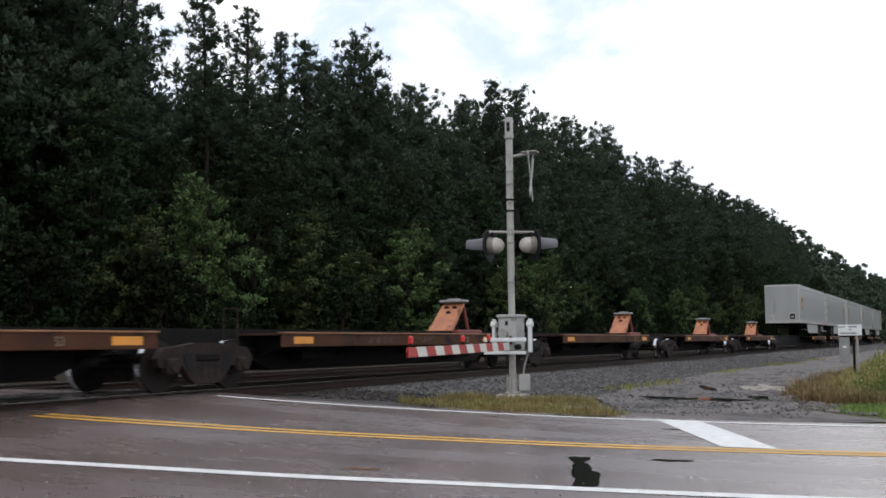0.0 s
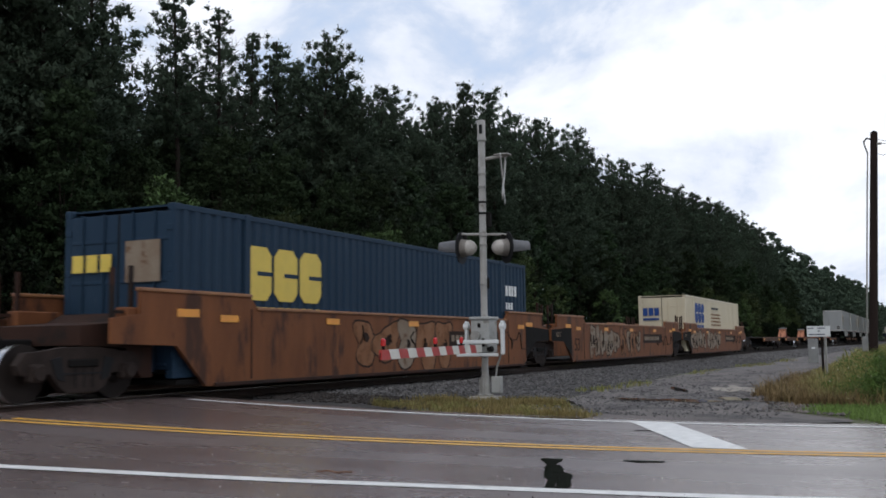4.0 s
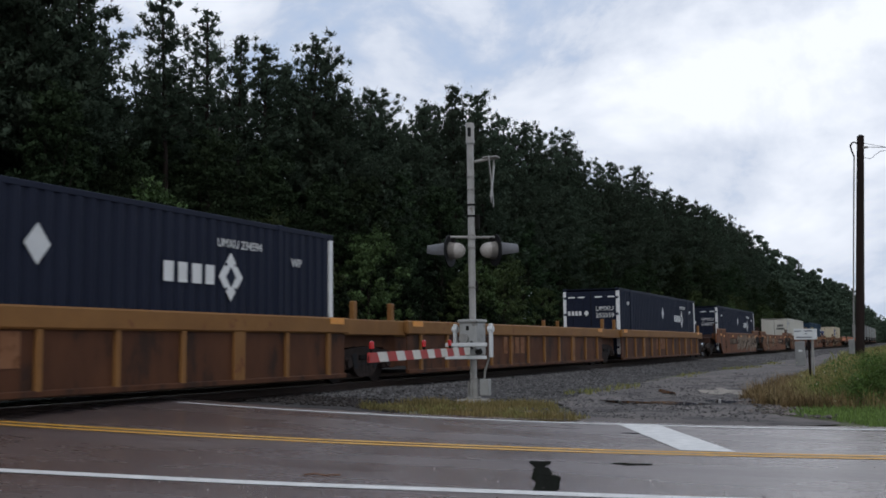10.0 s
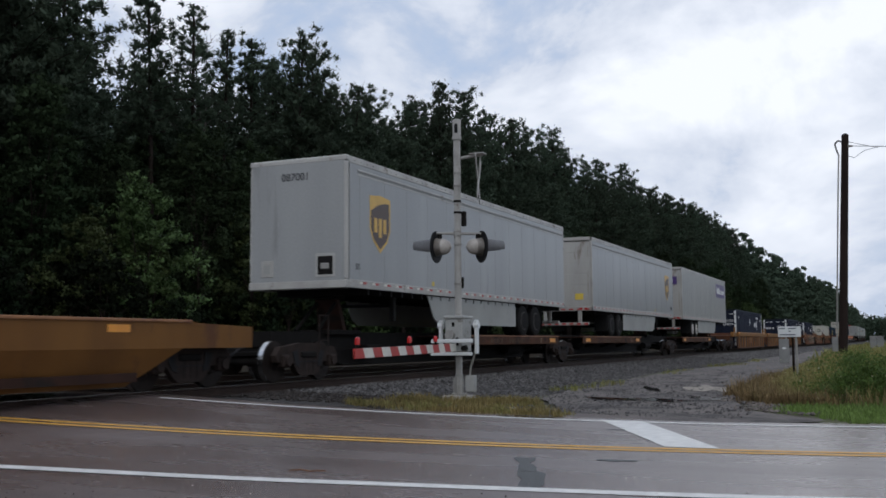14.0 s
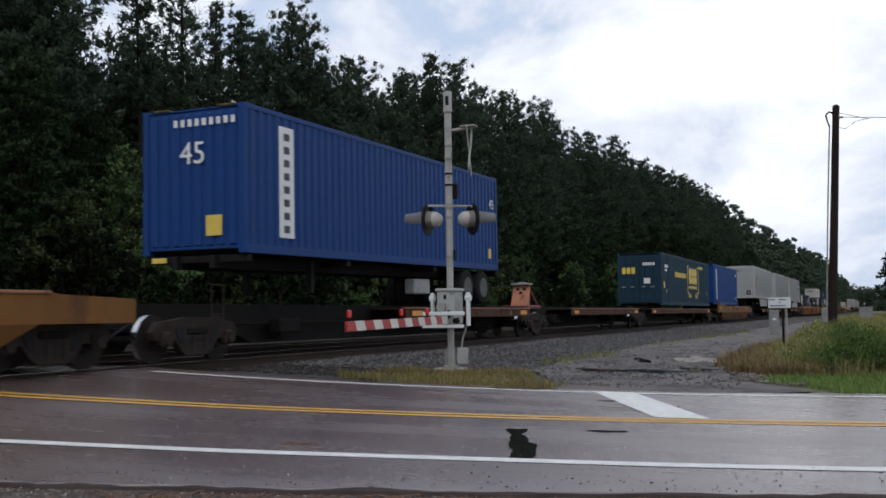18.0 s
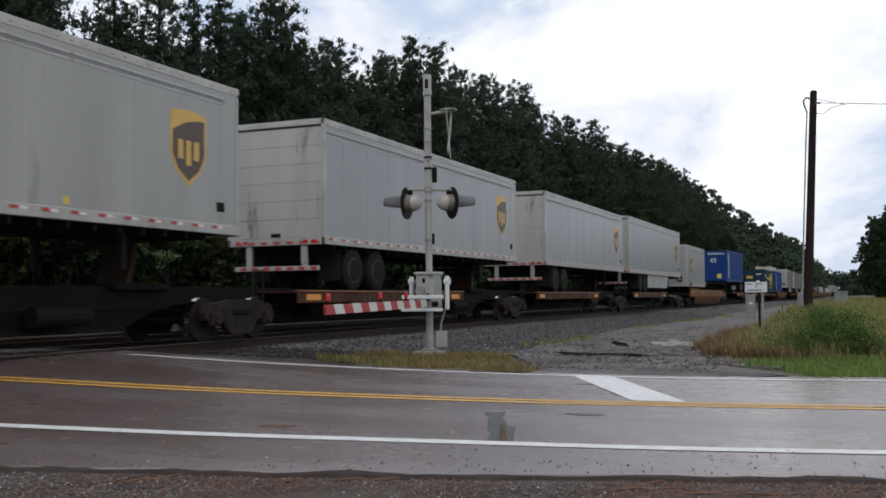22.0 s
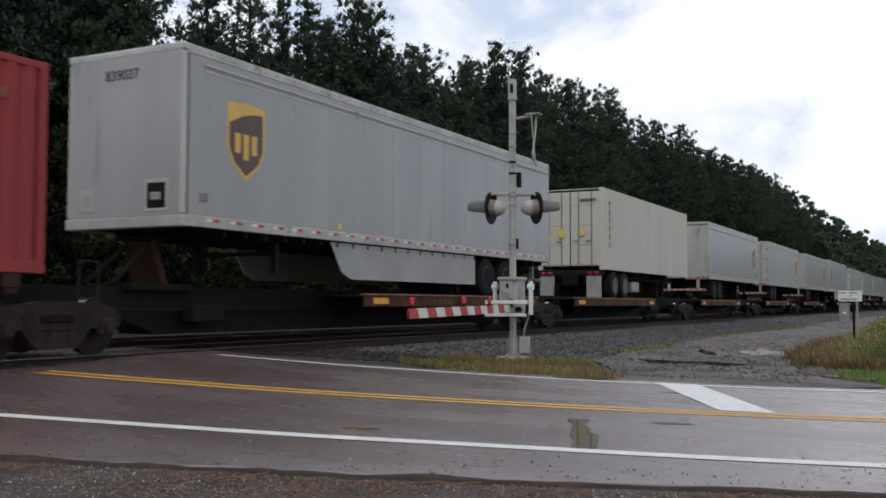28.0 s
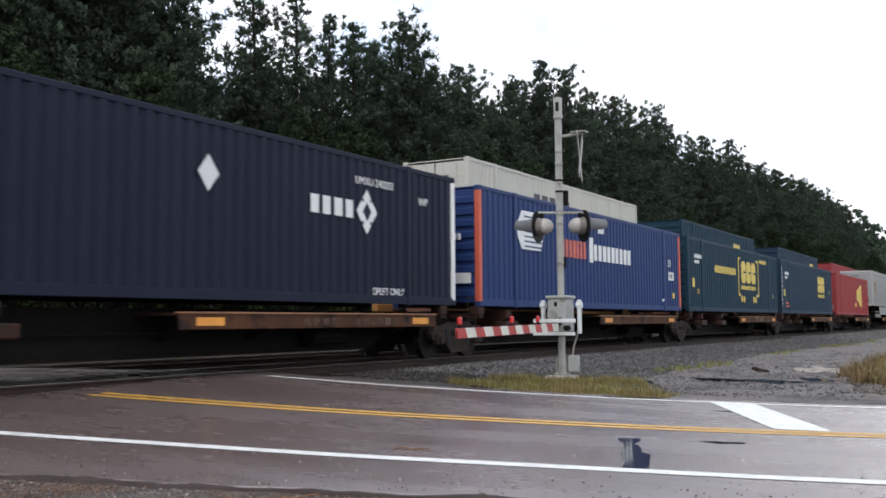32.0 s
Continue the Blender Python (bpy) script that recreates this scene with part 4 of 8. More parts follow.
def bank_edge(x):
    x = np.asarray(x, float)
    return np.interp(x, [15.6, 16.2, 17.5, 19.5, 22.2, 26, 36, 60, 120], [0.2, 0.9, 1.7, 2.3, 3.05, 3.2, 3.4, 4.2, 5.0]) + 0.16 * np.sin(x * 2.9) + 0.1 * np.sin(x * 6.1)


n = 30000
wx = 18.6 + 60 * nrng.beta(1, 2.4, n)
wy = bank_edge(wx) - 0.15 - 26 * nrng.beta(1, 2.6, n)
verge = wx < 19.5 + 0.25 * np.sin(wy * 4) + np.clip(0.5 - wy, 0, 2) * 1.6
hh = 0.28 + 0.3 * smooth01(18, 24, wx) + 0.25 * np.sin(wx * 0.6 + wy) ** 2
hh = hh * (0.25 + 0.75 * smooth01(0.0, 2.2, bank_edge(wx) - wy))
mixed_up = patchy(wx * 0.5, wy * 0.5, 0.1)
for name, pick, material, label in (("tall_weeds", mixed_up, M["grass"], "tall green and straw-coloured weeds on the bank"), ("seeding_grass", ~mixed_up, M["seed_grass"], "yellowish seeding grass on the bank")):
    q = pick & ~verge
    blades(name, np.column_stack([wx, wy, ground_z(wx, wy)])[q], hh[q], 0.011, material, label, per=3, lean=0.45)
n = 17000
lx = nrng.uniform(15.4, 22.0, n)
ly = nrng.uniform(-9, 1.9, n)
ok = (lx > road_x(15.95, ly) + 0.1 * np.sin(ly * 6)) & (ly < bank_edge(lx) - 0.1) & (lx < 20.2 + np.clip(0.5 - ly, 0, 2) * 1.6)
blades("mown_grass", np.column_stack([lx[ok], ly[ok], ground_z(lx[ok], ly[ok])]), 0.1, 0.009, M["lawn"], "bright green mown verge grass", per=3)
n = 9000
fx = 60 + 180 * nrng.beta(1, 1.6, n)
fy = bank_edge(fx) - 60 * nrng.beta(1, 1.8, n)
blades("far_grass", np.column_stack([fx, fy, ground_z(fx, fy)]), 0.6, 0.05, M["grass"], "far rough grass of the field", per=2, lean=0.5)
dx = 19.0 + 12 * nrng.random(2600) ** 1.5
dy = bank_edge(dx) + 0.15 - nrng.exponential(0.6, 2600)
blades("straw_weeds", np.column_stack([dx, dy, ground_z(dx, dy)]), 0.1 + 0.28 * nrng.random(2600), 0.008, M["straw_weed"], "brown and straw-coloured dry weeds on the bank edge", per=3, lean=0.6)
fl = np.stack([nrng.uniform(17.5, 34, 340), np.zeros(340), np.zeros(340)], -1)
fl[:, 1] = bank_edge(fl[:, 0]) - nrng.uniform(0.1, 9, 340)
fl[:, 2] = ground_z(fl[:, 0], fl[:, 1]) + nrng.uniform(0.25, 0.75, 340)
scatter_stones("weed_flowers", fl, nrng.uniform(0.008, 0.018, 340), M["bloom"], "tiny pale weed flowers on the bank", 1.0)
n = 700
px_ = 17.0 + 5.0 * nrng.random(n)
py_ = bank_edge(px_) + nrng.normal(0.1, 0.22, n)
scatter_stones("bank_pebbles", np.stack([px_, py_, ground_z(px_, py_) + 0.045], -1), nrng.uniform(0.012, 0.04, n), M["pebble"], "pale pebbles at the foot of the bank")


# ---- trees ----
def leaf_cloud(centres, radii, per, size, aspect, flat=0.8, radial=0.6, up=0.0, loose=False):
    """Loose leaves scattered in clumps: the corners of each, and the way out of its clump."""
    c = np.repeat(np.asarray(centres, float), per, 0)
    r = np.repeat(np.asarray(radii, float), per)
    n = len(c)
    d = nrng.normal(0, 1, (n, 3))
    d /= np.linalg.norm(d, axis=1)[:, None]
    far = np.abs(nrng.normal(0, 0.62, n)) + 0.1 if loose else nrng.uniform(0.1, 1.05, n) ** 0.6
    p = c + d * (r * far)[:, None] * np.array([1, 1, flat])
    u = nrng.normal(0, 1, (n, 3)) + d * radial + np.array([0, 0, up])
    u /= np.linalg.norm(u, axis=1)[:, None]
    w = np.cross(u, nrng.normal(0, 1, (n, 3)))
    w /= np.linalg.norm(w, axis=1)[:, None]
    w *= np.where(np.sum(np.cross(u, w) * d, 1) > 0, -1.0, 1.0)[:, None]
    s = size * nrng.uniform(0.6, 1.4, n)[:, None]
    q = np.stack([p - u * s * 0.5, p + w * s * aspect, p + u * s * 0.5, p - w * s * aspect], 1)
    nm = d * 0.85 + np.cross(w, u) * 0.3 + np.array([0, 0, 0.25])
    nm = np.repeat((nm / np.linalg.norm(nm, axis=1)[:, None])[:, None], 4, 1)
    return q, nm


def quads_mesh(name, cloud, material):
    q, nm = cloud
    n = len(q)
    me = bpy.data.meshes.new(name)
    me.vertices.add(n * 4)
    me.vertices.foreach_set("co", q.reshape(-1).astype(np.float32))
    me.loops.add(n * 4)
    me.loops.foreach_set("vertex_index", np.arange(n * 4, dtype=np.int32))
    me.polygons.add(n)
    me.polygons.foreach_set("loop_start", np.arange(0, n * 4, 4, dtype=np.int32))
    me.polygons.foreach_set("use_smooth", np.ones(n, dtype=bool))
    me.materials.append(material)
    me.update(calc_edges=True)
    me.normals_split_custom_set_from_vertices(nm.reshape(-1, 3).tolist())
    return me


def limb(b, p0, p1, r0, r1, n=6):
    b.cyl(p0, p1, r0, r1, n=n, caps=False)


def joined(a, b):
    return np.concatenate([a[0], b[0]]), np.concatenate([a[1], b[1]])


def pine_meshes(seed, h, crown_from, spread_m, limbs, per, size=0.21, puff=0.4, step=2.6):
    """A tall pine: a tapered trunk, rising limbs, and at their ends dense puffs of needles that point outwards and up."""
    r = random.Random(seed)
    wood, cs, rs = B(), [], []
    pts = [Vector((0.25 * math.sin(seed + q * 2), 0.2 * math.cos(seed * 2 + q * 3), h * q)) for q in (0, 0.25, 0.5, 0.75, 0.98)]
    for i in range(4):
        q = i / 4
        limb(wood, pts[i], pts[i + 1], 0.2 * (1 - q * 0.85) + 0.02, 0.2 * (1 - (q + 0.25) * 0.85) + 0.02, 8)
    for k in range(limbs):
        rel = (k + r.random() * 0.8) / limbs
        q = crown_from + (0.965 - crown_from) * rel
        ln = spread_m * (0.24 + 0.76 * (1 - rel ** 2.0)) * r.uniform(0.6, 1.15) * (0.6 + 0.4 * min(1, rel / 0.2))
        az = k * 2.4 + r.uniform(-0.5, 0.5)
        rise = r.uniform(0.0, 0.35) + 0.7 * rel
        i = min(3, int(q * 4))
        base = pts[i].lerp(pts[i + 1], q * 4 - i)
        base.z = h * q
        tip = base + Vector((math.cos(az) * ln, math.sin(az) * ln, rise * ln * 0.75))
        limb(wood, base, tip, 0.05 * (1 - rel * 0.6), 0.012, 5)
        m = max(2, int(ln * step))
        for j in range(m):
            f = 0.15 + 0.9 * (j + r.random() * 0.6) / m
            wide = 0.1 + 0.36 * f * (1 - rel * 0.4)
            c = base.lerp(tip, f)
            for _ in range(2):
                cs.append(c + Vector((r.gauss(0, wide), r.gauss(0, wide), r.gauss(0.1, 0.15))))
                rs.append(puff * r.uniform(0.55, 1.3) * (1 - 0.25 * rel))
    for k in range(3):
        cs.append(Vector((pts[-1].x + r.gauss(0, 0.1), pts[-1].y + r.gauss(0, 0.1), h * (0.94 + 0.02 * k))))
        rs.append(puff * (0.7 - 0.16 * k))
    cs = [tuple(c) for c in cs]
    fine = leaf_cloud(cs, rs, per, size, 0.15, 1.0, 1.0, 0.8, True)
    core = leaf_cloud(cs, [v * 0.7 for v in rs], max(4, per // 9), size * 1.4, 0.3, 0.9, 0.5, 0.4)
    return wood.mesh("trunk", M["bark"]), quads_mesh("crown", joined(fine, core), M["needles"])


def broadleaf_meshes(seed, h, width, clumps, per, material, size=0.3, low=0.12):
    """A leafy tree or tall shrub: a forked trunk, limbs to each bough and many small leaf sprays with gaps between them."""
    r = random.Random(seed)
    wood, cs, rs = B(), [], []
    limb(wood, (0, 0, 0), (0.1, 0.05, h * 0.4), 0.14, 0.09, 8)
    for k in range(clumps):
        q = low + (0.98 - low) * (k + r.random()) / clumps
        bulge = math.sin(math.pi * min(1, 0.18 + 0.8 * q)) ** 0.7
        rad = width * bulge * r.uniform(0.35, 1.0)
        az = k * 2.399 + r.uniform(-0.4, 0.4)
        c = Vector((math.cos(az) * rad, math.sin(az) * rad, h * q))
        bough = width * r.uniform(0.22, 0.38)
        for _ in range(6):
            d = Vector((r.gauss(0, 1), r.gauss(0, 1), r.gauss(0, 0.7))).normalized() * bough * r.uniform(0.3, 1.0)
            cs.append(tuple(c + d))
            rs.append(bough * r.uniform(0.3, 0.55))
        if k % 4 == 0:
            limb(wood, (0.08, 0.04, h * min(0.4, q * 0.7)), c, 0.035, 0.01, 5)
    q = joined(leaf_cloud(cs, rs, max(6, per // 6), size, 0.28, 0.75), leaf_cloud(cs, [v * 0.7 for v in rs], 6, size * 1.5, 0.3, 0.75))
    return wood.mesh("trunk", M["bark"]), quads_mesh("crown", q, material)


def tree(meshes, x, y, scale, label, category, group, turn=None, name="pine_tree"):
    ob = thing(name, label, category, group, (x, y, float(ground_z(x, y)) - 0.05))
    ob.rotation_euler = (rnd.uniform(-0.03, 0.03), rnd.uniform(-0.03, 0.03), rnd.uniform(0, 6.28) if turn is None else turn)
    ob.scale = (scale, scale, scale)
    part("trunk", meshes[0], None, ob)
    part("crown", meshes[1], None, ob)
    return ob


PINES = [pine_meshes(s, 21.0, cf, sp, nb, 38) for s, cf, sp, nb in ((1, 0.34, 3.9, 64), (2, 0.4, 3.5, 58), (3, 0.28, 4.1, 68), (4, 0.42, 3.7, 56), (5, 0.24, 3.8, 70))]
THIN = [pine_meshes(s, 21.0, cf, 2.5, 36, 34, puff=0.34) for s, cf in ((11, 0.5), (12, 0.58), (13, 0.54))]
FULL = [broadleaf_meshes(s, 13.0, w, 64, 260, M["leaves"], 0.17, 0.05) for s, w in ((21, 3.0), (22, 3.4), (23, 2.6))]
LIGHT = [broadleaf_meshes(s, 7.0, w, 44, 200, M["leaves_light"], 0.14, 0.05) for s, w in ((31, 2.0), (32, 2.4))]
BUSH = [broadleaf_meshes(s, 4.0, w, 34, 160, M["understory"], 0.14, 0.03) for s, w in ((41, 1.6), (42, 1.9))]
FARP = [pine_meshes(s, 21.0, 0.24, 3.3, 46, 18, 0.36, 0.6, 1.8) for s in (51, 52, 53)]
FARB = [broadleaf_meshes(61, 13.0, 3.4, 44, 130, M["leaves"], 0.34)]


def wood_line(x):
    """Where the tall trees stand behind the railway."""
    return 41.5 - 0.062 * x if x < 150 else 32.2 - 0.028 * (x - 150)


PINE_L = "tall dark green pine of the forest edge"
# the tallest pines of the nearer edge: place along the line and height
TALL = [(29.5, 24.5), (33, 24.5), (36.8, 25.0), (40.3, 24.6), (47.4, 23.4), (50.9, 23.2), (54.6, 22.9), (57.4, 23.0), (61, 24.3), (64.7, 23.5), (68.6, 22.0), (72.4, 22.2), (77.6, 22.5), (83.4, 25.5), (90, 26.1), (96, 25.1), (102, 26.0), (108.5, 26.3),
        (115, 27.2), (120, 25.5), (125, 24.9), (132, 25.9), (140, 26.4), (148, 25.7), (156, 25.6), (166, 25.7), (178, 26.1), (230, 25.8), (290, 24.5), (387, 25.6), (520, 25.5)]
TALL_X, TALL_H = [p[0] for p in TALL], [p[1] for p in TALL]


def tall(x):
    """How tall the wood stands along the line."""
    return float(np.interp(x, TALL_X, TALL_H)) / 21.2


front = [p[0] for p in TALL if p[0] < 160]
x = 4.0
while x < 27:
    front.append(x)
    x += 4.4
x = 160.0
while x < 232:
    front.append(x)
    x += 5.0
for k in range(13):
    x = 22.0 + 1.45 * k
    tree(PINES[k % 5], x, wood_line(x) + 3.5 + 4.1 * (k % 3) + rnd.uniform(-0.8, 0.8), rnd.uniform(1.16, 1.26), PINE_L, "pine tree", "pines of the forest")
def bare_tree(x, y, h):
    ob = thing("bare_tree", "bare grey dead tree above the forest", "tree", "", (x, y, float(ground_z(x, y)) - 0.05))
    b, r = B(), random.Random(5)
    limb(b, (0, 0, 0), (0.1, 0, h), 0.16, 0.02, 8)
    part("trunk", b, M["deadwood"], ob)
    for k in range(16):
        z = h * (0.6 + 0.024 * k)
        a, l = k * 2.4, (h - z) * 0.28 + 0.35
        p, q = Vector((0.1 * z / h, 0, z)), Vector((math.cos(a) * l, math.sin(a) * l, z + l * 0.9))
        twig = B()
        limb(twig, p, q, 0.03, 0.01, 5)
        for _ in range(3):
            m_ = p.lerp(q, r.uniform(0.4, 0.9))
            limb(twig, m_, m_ + Vector((r.gauss(0, 0.3), r.gauss(0, 0.3), r.uniform(0.3, 0.7))), 0.012, 0.005, 4)
        part("branch", twig, M["deadwood"], ob)


bare_tree(54.0, wood_line(54.0) + 3.4, 21.8)
for k in range(12):
    x = 40.5 + 1.55 * k
    tree(PINES[(k + 2) % 5], x, wood_line(x) + 6.5 + 3.6 * (k % 3) + rnd.uniform(-0.8, 0.8), rnd.uniform(0.84, 0.93), PINE_L, "pine tree", "pines of the forest")
for x in front:
    yl = wood_line(x)
    slim = 44 < x < 58.5
    cap = 0.93 if 43 < x < 58.5 else 1.0          # behind the slender pines the wood stands lower
    tree(THIN[rnd.randrange(3)] if slim else PINES[rnd.randrange(5)], x, yl + 2 + rnd.uniform(-0.6, 0.6), tall(x), "slender thin-crowned pine above the forest" if slim else PINE_L, "pine tree", "pines of the forest")
    if x > 59:
        tree(PINES[rnd.randrange(5)], x + rnd.uniform(1.5, 3.2), yl + 3.5 + rnd.uniform(-0.6, 0.6), tall(x) * rnd.uniform(0.88, 0.96), PINE_L, "pine tree", "pines of the forest")
    k = tall(x) * rnd.uniform(0.86, 0.99) * cap
    tree(PINES[rnd.randrange(5)], x + 2.3 + rnd.uniform(-0.8, 0.8), yl + 5.5 + rnd.uniform(-1, 1), k * (0.9 if 40 < x < 44 else 1), PINE_L, "pine tree", "pines of the forest")
    if x < 60:
        tree(PINES[rnd.randrange(5)], x + rnd.uniform(0.5, 3.5), yl + 9 + rnd.uniform(-1, 1), tall(x) * rnd.uniform(0.85, 1.0) * cap * (0.9 if 39 < x < 44 else 1), PINE_L, "pine tree", "pines of the forest")
    else:
        tree(PINES[rnd.randrange(5)], x + rnd.uniform(1.0, 3.5), yl + rnd.uniform(-1.5, 0.5), tall(x) * rnd.uniform(0.66, 0.86), PINE_L, "pine tree", "pines of the forest")
    for off in (-2.5, 1.5):
        tree(FULL[rnd.randrange(3)], x + rnd.uniform(-2.2, 2.2), yl + off + rnd.uniform(-1.2, 1.2), rnd.uniform(0.75, 1.15), "leafy broadleaf tree at the forest edge", "tree", "broadleaf trees of the forest", name="broadleaf_tree")
    if rnd.random() < 0.5:
        tree(LIGHT[rnd.randrange(2)], x + rnd.uniform(-2, 2), yl - rnd.uniform(4, 7), rnd.uniform(0.7, 1.25), "light green young tree before the dark pines", "tree", "young trees of the forest edge", name="young_tree")
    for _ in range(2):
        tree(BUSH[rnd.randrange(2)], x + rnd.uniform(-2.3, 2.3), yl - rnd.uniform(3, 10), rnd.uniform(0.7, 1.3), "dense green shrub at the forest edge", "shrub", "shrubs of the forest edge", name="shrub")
def far_edge():
    """Crowns of the pines further along, seen end on."""
    cs, rs = [], []
    x = 234.0
    while x < 520:
        for row in range(3):
            tx, ty, th = x + rnd.uniform(-2, 2), wood_line(x) + (row - 0.6) * 5 + rnd.uniform(-1.5, 1.5), 21 * tall(x) * rnd.uniform(0.9, 1.03) * (0.62 if row == 0 else 1)
            for _ in range(34):
                q = rnd.uniform(0.08, 1.0)
                w = 3.2 * (1 - max(0.0, q - 0.5) ** 1.3 * 1.9) * rnd.random() ** 0.5
                a = rnd.uniform(0, 6.28)
                cs.append((tx + math.cos(a) * w, ty + math.sin(a) * w, th * q))
                rs.append(rnd.uniform(0.7, 1.2) * (1.15 - 0.4 * q))
        x += 5.0
    q = leaf_cloud(cs, rs, 34, 0.8, 0.3, 0.8, 0.6, 0.4)
    tagged(new("far_forest_edge", quads_mesh("far_forest_edge", q, M["needles"])), "tall dark pines of the forest edge further on", "woods", kind="stuff")


far_edge()
# the wood across the field
for k in range(26):
    x = 186 + k * 5.6
    tree((FARP if k % 3 else FARB)[0], x, -2.5 - (x - 185) * 0.014 - rnd.uniform(0, 3), rnd.uniform(0.62, 0.85) * (1.5 if k % 3 == 0 else 1), "dark tree of the wood beyond the field", "tree", "trees beyond the field", name="field_tree")


def far_wood(name, n, region, label, per=30, size=2.2):
    cs, rs = [], []
    for _ in range(n):
        x, y, z, r = region()
        cs.append((x, y, z))
        rs.append(r)
    q = leaf_cloud(cs, rs, per, size, 0.35, 0.85)
    tagged(new(name, quads_mesh(name, q, M["needles"])), label, "woods", kind="stuff")


def inside():
    """The shady depth of the forest behind its edge."""
    x = 4 + 400 * rnd.random() ** 1.5
    top = tall(x) * 21 * (0.84 if x > 60 else 0.86)
    return x, wood_line(x) + rnd.uniform(7, 18), top * rnd.uniform(0.05, 1.0), rnd.uniform(1.2, 2.0)


def depth():
    x = 6 + 110 * rnd.random()
    return x, wood_line(x) + rnd.uniform(20, 30), rnd.uniform(0.5, 13), rnd.uniform(2.2, 3.2)


def field_wood():
    x = rnd.uniform(190, 340)
    y = -5 - (x - 185) * 0.014 - 80 * rnd.random() ** 1.4
    return x, y, rnd.uniform(0.5, 12.5 + 2.5 * math.sin(y * 0.5 + x * 0.2)), rnd.uniform(1.4, 2.2)


def far_left():
    x = rnd.uniform(500, 1300)
    return x, rnd.uniform(23, 60), rnd.uniform(1, 19 + 5 * rnd.random()), rnd.uniform(2.5, 4)


def far_right():
    x = rnd.uniform(420, 1300)
    return x, -rnd.uniform(8, 120), rnd.uniform(1, 17 + 4 * rnd.random()), rnd.uniform(2.5, 4)


def far_end():
    return rnd.uniform(900, 1000), rnd.uniform(-30, 70), rnd.uniform(1, 19), rnd.uniform(2.5, 4)


def behind():
    x = rnd.uniform(-140, 30)
    return x, -rnd.uniform(60, 110), rnd.uniform(1, 16), rnd.uniform(2.5, 4)


far_wood("far_woods", 900, far_left, "far pine woods along the railway")
far_wood("far_woods_beyond", 700, far_right, "far woods beyond the field")
far_wood("far_woods_end", 500, far_end, "hazy woods at the far end of the line")

far_wood("forest_interior", 3000, inside, "dark leafy depth of the forest", 90, 0.42)
far_wood("forest_depth", 520, depth, "dark far depth of the forest", 60, 0.9)
far_wood("field_woods", 1100, field_wood, "dense dark wood beyond the field", 50, 0.8)


def weed_clumps():
    cs, rs = [], []
    for _ in range(85):
        x = rnd.gauss(20.7, 0.55) if rnd.random() < 0.75 else rnd.uniform(21, 34)
        y = min(rnd.gauss(0.45, 0.5) if x < 25 else rnd.uniform(-4, 2), float(bank_edge(x)) - 0.6)
        for k in range(3):
            cs.append((x + rnd.gauss(0, 0.12), y + rnd.gauss(0, 0.12), float(ground_z(x, y)) + 0.15 + 0.34 * k * rnd.random()))
            rs.append(rnd.uniform(0.16, 0.3))
    q = leaf_cloud(cs, rs, 110, 0.05, 0.2, 0.9)
    tagged(new("bushy_weeds", quads_mesh("bushy_weeds", q, M["weed"])), "dark green bushy weeds on the bank", "weeds", kind="stuff")


weed_clumps()


